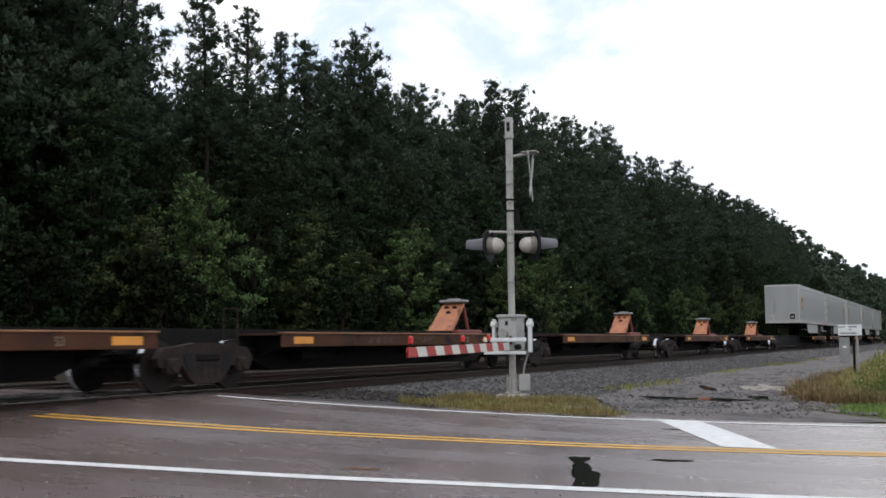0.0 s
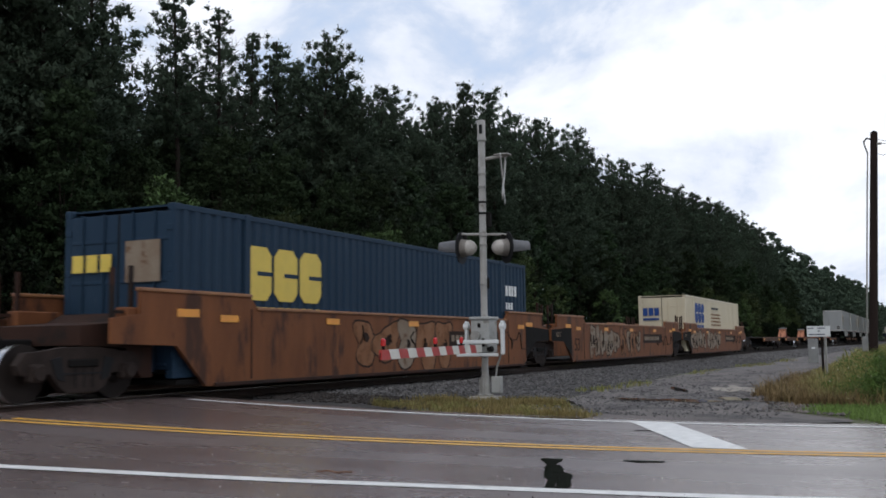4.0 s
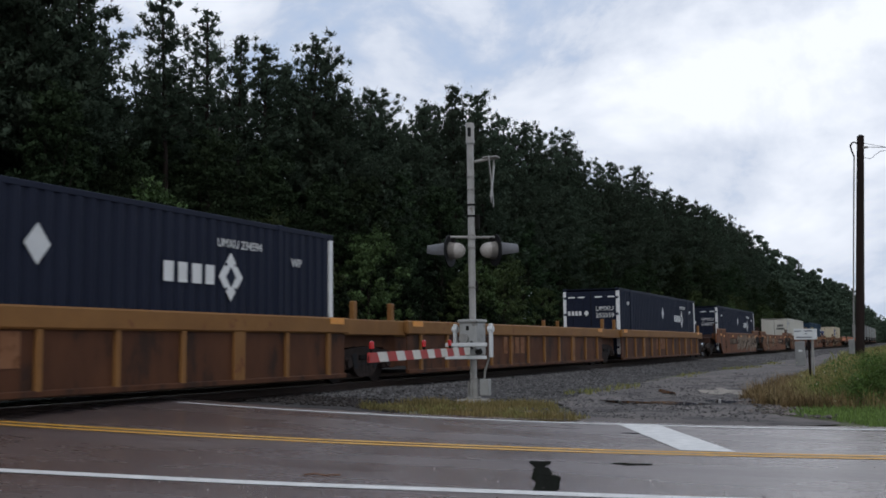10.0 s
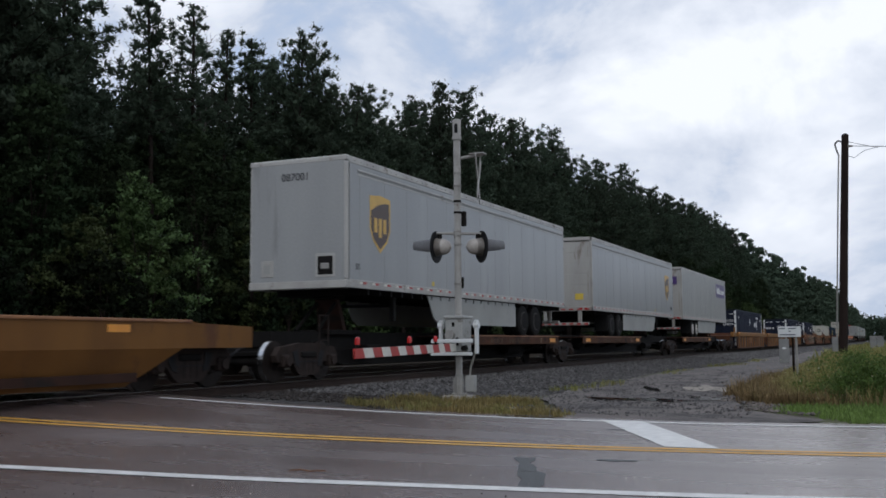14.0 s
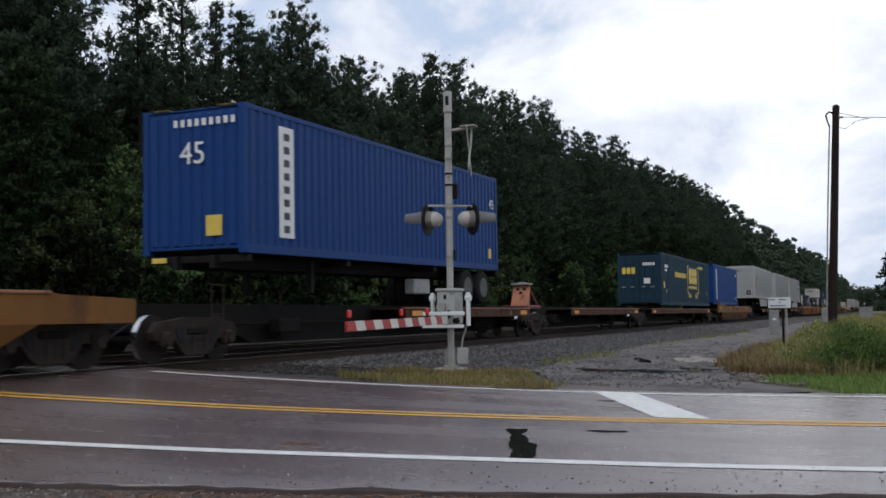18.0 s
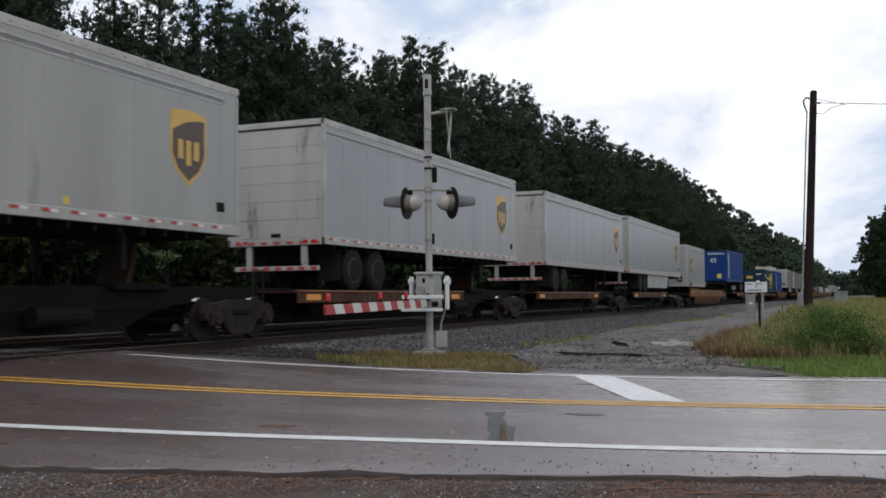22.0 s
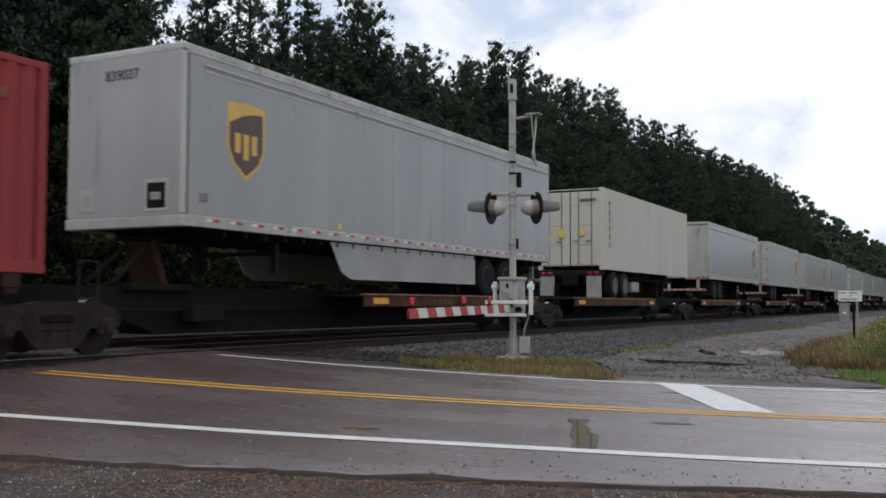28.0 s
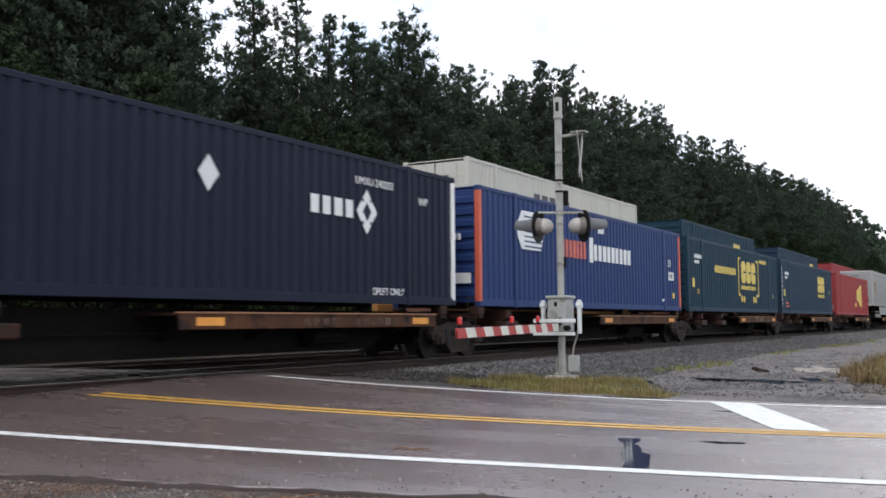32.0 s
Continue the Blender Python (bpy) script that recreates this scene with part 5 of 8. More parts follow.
# ---- crossing signal, pole, sign ----
def crossing_signal():
    mx, my, g = 17.23, 7.40, 0.14
    ob = thing("crossing_signal", "weathered grey crossing signal mast with a lowered striped gate arm", "crossing signal", at=(mx, my, g))
    z = lambda h: h - g
    part("foundation", B().box(-0.24, 0.24, -0.24, 0.24, -0.3, 0.1, 0.02), M["conc"], ob, "stained concrete footing")
    part("base_casting", B().box(-0.11, 0.11, -0.11, 0.11, 0.1, 0.14, 0.01).cyl((0, 0, 0.14), (0, 0, 0.48), 0.085, 0.075, 16)
         .box(-0.115, -0.085, -0.02, 0.02, 0.1, 0.42).box(0.085, 0.115, -0.02, 0.02, 0.1, 0.42).box(-0.02, 0.02, 0.085, 0.115, 0.1, 0.42), M["steel"], ob, "cast metal mast base")
    part("mast", B().cyl((0, 0, 0.45), (0, 0, z(2.2)), 0.062, n=20).cyl((0, 0, z(2.2)), (0, 0, z(5.05)), 0.066, n=20), M["steel"], ob, smooth=True)
    for h in (2.28, 3.02, 3.62, 3.83, 4.12, 4.36):
        part("band", B().cyl((0, 0, z(h)), (0, 0, z(h) + 0.035), 0.074, n=18).box(0.05, 0.12, -0.02, 0.02, z(h), z(h) + 0.035), M["grime_shade" if h in (3.62, 3.83) else "steel"], ob)
    part("bell_housing", B().cyl((0, 0, z(5.02)), (0, 0, z(5.09)), 0.085, n=20).cyl((0, 0, z(5.09)), (0, 0, z(5.4)), 0.078, n=20).dome((0, 0, z(5.4)), (0, 0, 1), 0.078, 0.025, 20), M["steel"], ob, "grey bell housing", True)
    part("bell_opening", B().box(-0.085, -0.03, -0.045, 0.02, z(5.14), z(5.32), 0.012), M["black"], ob)
    # crossbuck on a bracket towards the traffic, seen almost edge-on
    view, right = Vector((0.92, 0.38, 0)), Vector((0.38, -0.92, 0))
    tip = right * 0.5
    part("sign_bracket", B().cyl((0, 0, z(4.66)), (tip.x, tip.y, z(4.74)), 0.03, n=8).box(tip.x - 0.14, tip.x + 0.06, tip.y - 0.05, tip.y + 0.25, z(4.73), z(4.76), 0.01), M["steel"], ob)
    flat_, thin = view * 0.995 + right * 0.11, right * 0.995 - view * 0.11
    mid = right * 0.4 + Vector((0, 0, z(4.28)))
    for s in (1, -1):
        u = flat_ * (0.68 * s) + Vector((0, 0, 0.73))
        w = flat_ * 0.73 - Vector((0, 0, 0.68 * s))
        c = [mid + u * a * 0.55 + w * b * 0.07 + thin * (0.008 * e + 0.012 * s) for e in (-1, 1) for a, b in ((-1, -1), (1, -1), (1, 1), (-1, 1))]
        part("crossbuck_board", B().add(c, [(0, 1, 2, 3), (4, 5, 6, 7), (0, 1, 5, 4), (1, 2, 6, 5), (2, 3, 7, 6), (3, 0, 4, 7)]), M["steel"], ob, "narrow weathered crossbuck board")
    part("sign_hanger", B().cyl(tip * 0.9 + Vector((0, 0, z(4.74))), mid, 0.014, n=6), M["steel"], ob)
    # flashing lights on their cross arm
    part("light_arm", B().cyl(right * -0.4 + Vector((0, 0, z(3.25))), right * 0.44 + Vector((0, 0, z(3.23))), 0.026, n=10).cyl((0, 0, z(3.2)), (0, 0, z(3.28)), 0.08, n=14), M["steel"], ob)
    ring = [(math.cos(a), math.sin(a)) for a in np.linspace(-0.6, math.pi + 0.6, 17)]
    for off, turn in ((-0.34, math.pi + 0.05), (0.38, 0.78)):
        lamp = part("flashing_light", B().cyl((0, 0.06, 0), (0, -0.06, 0), 0.15, 0.17, n=20).dome((0, 0.06, 0), (0, 1, 0), 0.15, 0.17, 18), M["glass_lens"], ob, "grey domed lamp housing", True)
        lamp.location, lamp.rotation_euler = (right.x * off, right.y * off, z(2.99)), (0, 0, turn)
        part("backplate", B().cyl((0, -0.06, 0), (0, -0.08, 0), 0.3, n=28), M["black"], lamp, "round black backplate")
        v = [(0.165 * c, -0.08, 0.165 * s) for c, s in ring] + [(0.11 * c, -0.5, 0.11 * s + 0.02) for c, s in ring]
        part("hood", B().add(v, [(i, i + 1, 18 + i, 17 + i) for i in range(16)]), M["hood"], lamp, "grey tapered visor hood", True)
        part("lens", B().cyl((0, -0.08, 0), (0, -0.095, 0), 0.12, n=20), M["red_lens"], lamp, "dark red lens")
        part("lamp_neck", B().cyl((0, 0.0, 0.14), (0, 0.0, 0.24), 0.045, n=10), M["grime_shade"], lamp)
    part("side_box", B().box(0.03, 0.11, -0.14, -0.06, z(3.38), z(3.66), 0.01), M["grime_shade"], ob)
    part("wire_clip", B().box(0.0, 0.05, -0.1, -0.06, z(2.22), z(2.42), 0.008), M["grime_shade"], ob)
    # gate mechanism
    mech = part("gate_mechanism", B().box(-0.19, 0.24, -0.16, 0.2, z(1.03), z(1.66), 0.025).box(-0.22, 0.27, -0.18, 0.22, z(1.64), z(1.70), 0.015), M["alu"], ob, "grey gate mechanism case")
    part("motor_cover", B().cyl((-0.21, 0.08, z(1.35)), (-0.27, 0.08, z(1.35)), 0.09, n=16), M["steel"], mech)
    part("case_latch", B().box(-0.215, -0.19, -0.08, -0.03, z(1.15), z(1.3), 0.006).box(-0.215, -0.19, 0.0, 0.05, z(1.5), z(1.58), 0.006), M["grime_shade"], mech)
    for y in (-0.36, 0.36):
        part("counterweight_arm", B().box(-0.05, 0.05, y - 0.028, y + 0.028, z(1.0), z(1.62), 0.012).cyl((0, y - 0.05, z(1.52)), (0, y + 0.05, z(1.52)), 0.06, n=14), M["sign_white"], ob, "white gate support arm")
    part("guard_bar", B().box(-0.33, -0.27, -0.4, 0.42, z(1.2), z(1.27), 0.008), M["sign_white"], ob, "white horizontal guard bar")
    part("lower_guard_bar", B().box(-0.33, -0.25, -0.38, 0.43, z(0.97), z(1.03), 0.008), M["sign_white"], ob, "white horizontal guard bar")
    part("drive_linkage", B().cyl((-0.1, 0.3, z(1.1)), (-0.1, -0.2, z(1.12)), 0.04, n=10).cyl((-0.22, -0.18, z(1.1)), (-0.1, -0.18, z(1.1)), 0.05, n=12), M["grime_shade"], ob)
    part("junction_box", B().box(0.0, 0.13, -0.3, -0.12, 0.16, 0.46, 0.012), M["alu"], ob, "small grey junction box")
    part("conduit", B().tube([(0.04, -0.2, 0.46), (0.04, -0.22, 0.62), (0.02, -0.3, 0.82), (0.0, -0.34, 0.98)], 0.02, 8), M["steel"], ob)
    # the gate arm across the far lane
    ax, ay, L = -0.984, -0.177, 5.95
    at = lambda d, s=0.0: (ax * d - ay * s, ay * d + ax * s)
    n = 14
    d0 = 0.3
    for i in range(n):
        a, b_ = d0 + (L - d0) * i / n, d0 + (L - d0) * (i + 1) / n
        za, zb = z(1.12) - 0.008 * a, z(1.12) - 0.008 * b_
        h0, h1 = 0.07 - 0.006 * a / L, 0.07 - 0.006 * b_ / L
        sl = 0.11
        v = []
        for s in (-0.018, 0.018):
            for d, zz in ((a, za - h0), (b_, zb - h1), (b_ + (sl if i < n - 1 else 0), zb + h1), (a + (sl if i else 0), za + h0)):
                x_, y_ = at(d, s)
                v.append((x_, y_, zz))
        part("arm_stripe", B().add(v, [(0, 1, 2, 3), (4, 5, 6, 7), (0, 1, 5, 4), (1, 2, 6, 5), (2, 3, 7, 6), (3, 0, 4, 7)]), M["red_reflect" if i % 2 else "white_reflect"], ob,
             "red reflective stripe of the gate arm" if i % 2 else "white reflective stripe of the gate arm")
    for d in (L - 0.12, L - 2.6, L - 4.2):
        x_, y_ = at(d)
        zz = z(1.12) - 0.008 * d + 0.065
        lp = part("arm_lamp", B().cyl((x_, y_, zz), (x_, y_, zz + 0.05), 0.022, n=10), M["grime_shade"], ob)
        part("lens", B().cyl((x_, y_, zz + 0.05), (x_, y_, zz + 0.12), 0.035, n=12).dome((x_, y_, zz + 0.12), (0, 0, 1), 0.035, 0.03), M["red_lens"], lp, "red lamp lens")
    x_, y_ = at(L)
    part("arm_end_wire", B().tube([(x_, y_, z(1.1)), (x_ - 0.02, y_, z(1.0)), (x_ - 0.02, y_, z(0.98))], 0.006), M["grime_shade"], ob)


crossing_signal()


def utility_pole():
    ob = thing("utility_pole", "dark weathered wooden utility pole leaning a little", "utility pole", at=(40.9, 1.86, 0.0))
    part("pole", B().cyl((0, 0, 0), (0.1, -0.45, 9.0), 0.17, 0.13, 18), M["pole_wood"], ob, smooth=True)
    part("pole_cap", B().cyl((0.1, -0.45, 9.0), (0.1, -0.45, 9.06), 0.14, 0.06, 14), M["grime_shade"], ob)
    part("conduit_pipe", B().tube([(-0.17, 0.16, 0.9), (-0.16, 0.02, 4.0), (-0.12, -0.12, 6.8), (-0.1, -0.2, 8.2)], 0.028, 8), M["steel"], ob, "grey conduit pipe up the pole")
    part("service_loop", B().tube([(-0.1, -0.2, 8.2), (-0.1, -0.12, 8.45), (-0.1, -0.08, 8.65), (-0.05, -0.2, 8.78), (0.05, -0.4, 8.7)], 0.03, 6), M["grime_shade"], ob)
    part("meter_box", B().box(-0.26, -0.1, 0.12, 0.33, 0.75, 1.3, 0.02), M["case_grey"], ob, "grey metal meter box")
    part("insulator", B().cyl((0.05, -0.52, 8.55), (0.05, -0.7, 8.55), 0.05, 0.04, 10), M["conc"], ob)
    # service drop towards the next pole
    pts = []
    for i in range(13):
        q = i / 12
        pts.append((0.05 + 3 * q, -0.7 - 26 * q, 8.55 - 0.2 * q - 2.2 * q * (1 - q)))
    part("overhead_wire", B().tube(pts, 0.012, 5), M["black"], ob, "thin black overhead wire")
    part("drip_loop", B().tube([(0.05, -0.45, 8.2), (0.08, -0.75, 8.1), (0.1, -1.1, 8.35), (0.15, -1.5, 8.43)], 0.01, 5), M["black"], ob)
    part("drip_loop", B().tube([(0.05, -0.45, 8.75), (0.08, -0.9, 8.62), (0.1, -1.3, 8.5), (0.15, -1.6, 8.42)], 0.01, 5), M["black"], ob)


utility_pole()


def marker_sign():
    ob = thing("equipment_marker", "white notice sign and grey steel box on a wooden post", "sign", at=(28.4, 2.57, 0.03))
    part("post", B().box(0.0, 0.07, -0.18, -0.12, -0.1, 1.45, 0.012), M["steel"], ob, "grey square post")
    part("post", B().box(0.02, 0.08, -0.09, -0.03, -0.1, 1.3, 0.01), M["pole_wood"], ob)
    part("sign_panel", B().box(-0.03, -0.012, -0.28, 0.3, 1.25, 1.53, 0.006), M["sign_white"], ob, "white sign with dark writing")
    for y, zz, w in ((0.2, 1.475, 0.16), (-0.06, 1.475, 0.2), (0.0, 1.4, 0.05), (0.05, 1.31, 0.4)):
        part("writing_bar", B().box(-0.036, -0.031, y - w / 2, y + w / 2, zz - 0.014, zz + 0.014), M["sign_ink"], ob)
    box = part("steel_box", B().box(-0.14, 0.0, 0.03, 0.28, 0.55, 1.2, 0.012), M["case_grey"], ob, "grey steel equipment box")
    part("box_label", B().box(-0.146, -0.141, 0.1, 0.19, 0.93, 0.98), M["sign_white"], box)


marker_sign()
cab = thing("relay_cabinet", "grey metal relay cabinet beside the railway", "cabinet", at=(96, 1.5, 0.05))
part("body", B().box(-0.4, 0.4, -0.55, 0.55, 0, 1.35, 0.03), M["case_grey"], cab)
part("roof_cap", B().box(-0.46, 0.46, -0.6, 0.6, 1.35, 1.42, 0.02), M["steel"], cab)
part("door_seam", B().box(-0.41, -0.4, -0.01, 0.01, 0.1, 1.3), M["grime_shade"], cab)


def red_car():
    """A parked red hatchback whose bonnet edge comes into view; its front corner is the origin, y runs back along it."""
    ob = thing("car", "glossy red parked car on the gravel lot", "car")
    ob.matrix_basis = pose(1.243, 0.889, float(ground_z(0.5, 2.0)) + 0.045, 0, 0, 15)
    w, n = 1.74, 13

    def shell(rows):
        """Cross ribs from front to back: (y, half width, low z, shoulder z, crown)."""
        b, v, f = B(), [], []
        for y, hw, z0, z1, cr in rows:
            for i in range(n):
                a = -1 + 2 * i / (n - 1)
                v.append((-w / 2 + hw * a, y, z1 + cr * (1 - a * a) - 0.05 * max(0, abs(a) - 0.93) / 0.07))
            v += [(-w / 2 + hw * 1.015, y, z0), (-w / 2 - hw * 1.015, y, z0)]
        k = n + 2
        for j in range(len(rows) - 1):
            f += [(j * k + i, j * k + i + 1, j * k + k + i + 1, j * k + k + i) for i in range(n - 1)]
            f += [(j * k + n - 1, j * k + n, j * k + k + n, j * k + k + n - 1), (j * k, j * k + k, j * k + k + n + 1, j * k + n + 1)]
        f += [tuple(range(k)), tuple(range((len(rows) - 1) * k, len(rows) * k))]
        return b.add(v, f)
    part("bonnet", shell([(0.02, 0.74, 0.52, 0.71, 0.01), (0.14, 0.84, 0.5, 0.775, 0.012), (0.5, 0.87, 0.5, 0.805, 0.015), (1.15, 0.87, 0.5, 0.825, 0.02)]), M["car_red"], ob, "glossy red bonnet", True)
    part("body", shell([(1.154, 0.87, 0.24, 0.825, 0.02), (2.6, 0.87, 0.24, 0.86, 0.02), (4.0, 0.84, 0.26, 0.88, 0.02), (4.15, 0.78, 0.3, 0.9, 0.02)]), M["car_red"], ob, "", True)
    part("front_apron", B().box(-w + 0.04, -0.04, 0.05, 1.15, 0.24, 0.498, 0.05), M["car_red"], ob)
    part("cabin", shell([(1.25, 0.72, 0.82, 0.84, 0.02), (1.95, 0.62, 0.82, 1.36, 0.04), (3.3, 0.62, 0.84, 1.38, 0.04), (3.95, 0.7, 0.84, 0.95, 0.02)]), M["car_glass"], ob, "dark glass cabin", True)
    part("roof", B().box(-w / 2 - 0.6, -w / 2 + 0.6, 2.0, 3.3, 1.41, 1.44, 0.02), M["car_red"], ob)
    part("bumper", B().box(-w + 0.1, -0.1, -0.02, 0.1, 0.3, 0.5, 0.04), M["black"], ob)
    for x in (-0.3, -w + 0.3):
        part("headlight", B().box(x - 0.16, x + 0.16, 0.0, 0.08, 0.54, 0.66, 0.03), M["glass_lens"], ob, "clear headlight")
    for x in (-0.1, -w + 0.1):
        for y in (0.85, 3.4):
            wheel = part("wheel", B().cyl((x - 0.1, y, 0.31), (x + 0.1, y, 0.31), 0.31, n=24), M["tyre"], ob, "black car tyre")
            part("hub", B().cyl((x - 0.115, y, 0.31), (x + 0.115, y, 0.31), 0.19, n=18), M["steel"], wheel)


red_car()


# ---- railway vehicles ----
def disc_wheel(r, w, n=24):
    return B().cyl((0, -w / 2, 0), (0, w / 2, 0), r, n=n).cyl((0, -w / 2 - 0.02, 0), (0, -w / 2, 0), r * 0.35, r * 0.45, n=16).cyl((0, w / 2, 0), (0, w / 2 + 0.02, 0), r * 0.45, r * 0.35, n=16)


WHEEL_ME = disc_wheel(0.42, 0.13).mesh("wheel", M["wheel"], False)
TREAD_ME = B().cyl((0, -0.055, 0), (0, 0.055, 0), 0.424, n=28, caps=False).mesh("tread", M["bright"])
FRAME_ME = B().ext([(-1.15, 0.42), (-1.2, 0.55), (-1.05, 0.72), (-0.75, 0.74), (-0.3, 0.8), (0.3, 0.8), (0.75, 0.74), (1.05, 0.72), (1.2, 0.55), (1.15, 0.42), (0.92, 0.38),
                    (0.62, 0.42), (0.42, 0.2), (0.3, 0.13), (-0.3, 0.13), (-0.42, 0.2), (-0.62, 0.42), (-0.92, 0.38)], "y", -0.07, 0.07).mesh("side_frame", M["truck"])
HOLE_ME = B().ext([(-0.62, 0.62), (-0.42, 0.66), (-0.38, 0.42), (0.38, 0.42), (0.42, 0.66), (0.62, 0.62), (0.5, 0.34), (0.36, 0.3), (0.36, 0.4), (-0.36, 0.4), (-0.36, 0.3), (-0.5, 0.34)], "y", -0.085, 0.085).mesh("frame_opening", M["black"])
SPRING_ME = B().cyl((-0.14, 0, 0.2), (-0.14, 0, 0.5), 0.075, n=10).cyl((0.03, 0, 0.2), (0.03, 0, 0.5), 0.075, n=10).cyl((0.2, 0, 0.2), (0.2, 0, 0.5), 0.075, n=10).box(-0.3, 0.3, -0.1, 0.1, 0.5, 0.62, 0.02).mesh("spring_nest", M["grime_shade"])
BOX_ME = B().box(-0.13, 0.13, -0.12, 0.06, 0.3, 0.56, 0.03).cyl((0, -0.17, 0.43), (0, -0.1, 0.43), 0.1, n=14).mesh("axle_box", M["truck"])
BOLSTER_ME = B().box(-0.25, 0.25, -1.05, 1.05, 0.5, 0.72, 0.03).cyl((0.89, -0.9, 0.42), (0.89, 0.9, 0.42), 0.075, n=12).cyl((-0.89, -0.9, 0.42), (-0.89, 0.9, 0.42), 0.075, n=12).box(-1.0, 1.0, -0.5, 0.5, 0.55, 0.62).mesh("truck", M["grime_shade"])


def add_truck(car, x):
    t = part("truck", BOLSTER_ME, None, car, "dusty black two-axle truck")
    t.location = (x, 0, 0)
    for s in (-1, 1):
        for me in (FRAME_ME, HOLE_ME, SPRING_ME):
            p = part(me.name.split(".")[0], me, None, t)
            p.location = (0, s * 1.0, 0)
        for wx in (-0.89, 0.89):
            w = part("wheel", WHEEL_ME, None, t)
            w.location = (wx, s * 0.752, 0.42)
            w = part("tread", TREAD_ME, None, t)
            w.location = (wx, s * 0.752, 0.42)
            w = part("axle_box", BOX_ME, None, t)
            w.location, w.rotation_euler = (wx, s * 1.02, 0), (0, 0, 0 if s < 0 else math.pi)


def coupler(car, x0, x1):
    part("coupler", B().box(x0, x1, -0.09, 0.09, 0.76, 0.92, 0.02).box((x0 + x1) / 2 - 0.2, (x0 + x1) / 2 + 0.2, -0.16, 0.16, 0.7, 0.98, 0.04), M["grime_shade"], car)
    part("air_hose", B().tube([(x0, -0.35, 0.75), ((x0 + x1) / 2, -0.38, 0.45), (x1, -0.35, 0.75)], 0.025, 6), M["black"], car)


def bars(parent, rects, material, y, name="marking", label=""):
    """Painted bars on a side: (x0, x1, z0, z1)."""
    for x0, x1, z0, z1 in rects:
        part(name, B().box(min(x0, x1), max(x0, x1), y - 0.003, y + 0.003, z0, z1), material, parent, label)


def word_bars(x0, z0, w, h, n, seed=1):
    """Bars of the size of n characters."""
    r = random.Random(seed)
    out, x, step = [], x0, w / n
    for i in range(n):
        out.append((x, x + step * r.uniform(0.62, 0.8), z0, z0 + h))
        x += step
    return out


def words(parent, body, x, z, size, material, y, up=False, face="y"):
    p = part("lettering", text_mesh(body, size, material), None, parent)
    p.location = (x, y, z)
    if face == "x":
        p.rotation_euler = (0, 0, -math.pi / 2)
    return p


def graffiti(car, x0, x1, z0, z1, y, seed, fill, n):
    """Sprayed balloon shapes: dark outlines under pale fills, with no letters in them."""
    r = random.Random(seed)
    step = (x1 - x0) / n
    for i in range(n):
        cx = x0 + step * (i + 0.5)
        cz = (z0 + z1) / 2 + r.uniform(-0.06, 0.06)
        hw, hh = step * r.uniform(0.52, 0.68), (z1 - z0) / 2 * r.uniform(0.82, 1.05)
        ph = [r.uniform(0, 6.28) for _ in range(3)]
        m = 26

        def ring(k, dy, sc=1.0, ox=0.0, oz=0.0):
            out = []
            for j in range(m):
                a = 2 * math.pi * j / m
                q = 1 + 0.2 * math.sin(2 * a + ph[0]) + 0.16 * math.sin(3 * a + ph[1]) + 0.09 * math.sin(5 * a + ph[2])
                c, s = math.cos(a), math.sin(a)
                out.append((cx + ox + sc * (hw * q - k) * abs(c) ** 0.8 * (1 if c > 0 else -1), y - dy - i * 0.0004, cz + oz + sc * (hh * q - k) * abs(s) ** 0.8 * (1 if s > 0 else -1)))
            return out
        dark = part("graffiti_shape", B().add(ring(0, 0.002), [tuple(range(m))]), M["tag_dark"], car, "dark sprayed graffiti outline")
        part("graffiti_fill", B().add(ring(0.045, 0.0022), [tuple(range(m))]), M["tag_grey"] if i % 3 == 2 else fill, dark, "pale sprayed graffiti fill")
        part("graffiti_eye", B().add(ring(0, 0.0075, r.uniform(0.14, 0.3), r.uniform(-0.2, 0.2) * hw, r.uniform(-0.3, 0.3) * hh), [tuple(range(m))]), M["tag_dark"], dark)
        for _ in range(2):
            lx, lz, l2 = cx + r.uniform(-0.6, 0.5) * hw, cz + r.uniform(-0.75, 0.1) * hh, hh * r.uniform(0.3, 0.8)
            part("graffiti_stroke", B().tube([(lx, y - 0.012, lz), (lx + r.uniform(-0.1, 0.1), y - 0.012, lz + l2 * 0.5), (lx + r.uniform(-0.12, 0.12), y - 0.012, lz + l2)], 0.016, 4), M["tag_dark"], dark)


def squiggle(car, x0, x1, z0, z1, y, seed):
    r = random.Random(seed)
    pts, n = [], 26
    for i in range(n):
        q = i / (n - 1)
        pts.append((x0 + (x1 - x0) * q + 0.12 * math.sin(q * 31 + seed), y - 0.004, (z0 + z1) / 2 + (z1 - z0) / 2 * math.sin(q * r.uniform(20, 24) + seed)))
    part("graffiti_line", B().tube(pts, 0.016, 4), M["tag_dark"], car, "thin dark sprayed line")


WELL_W = 1.38


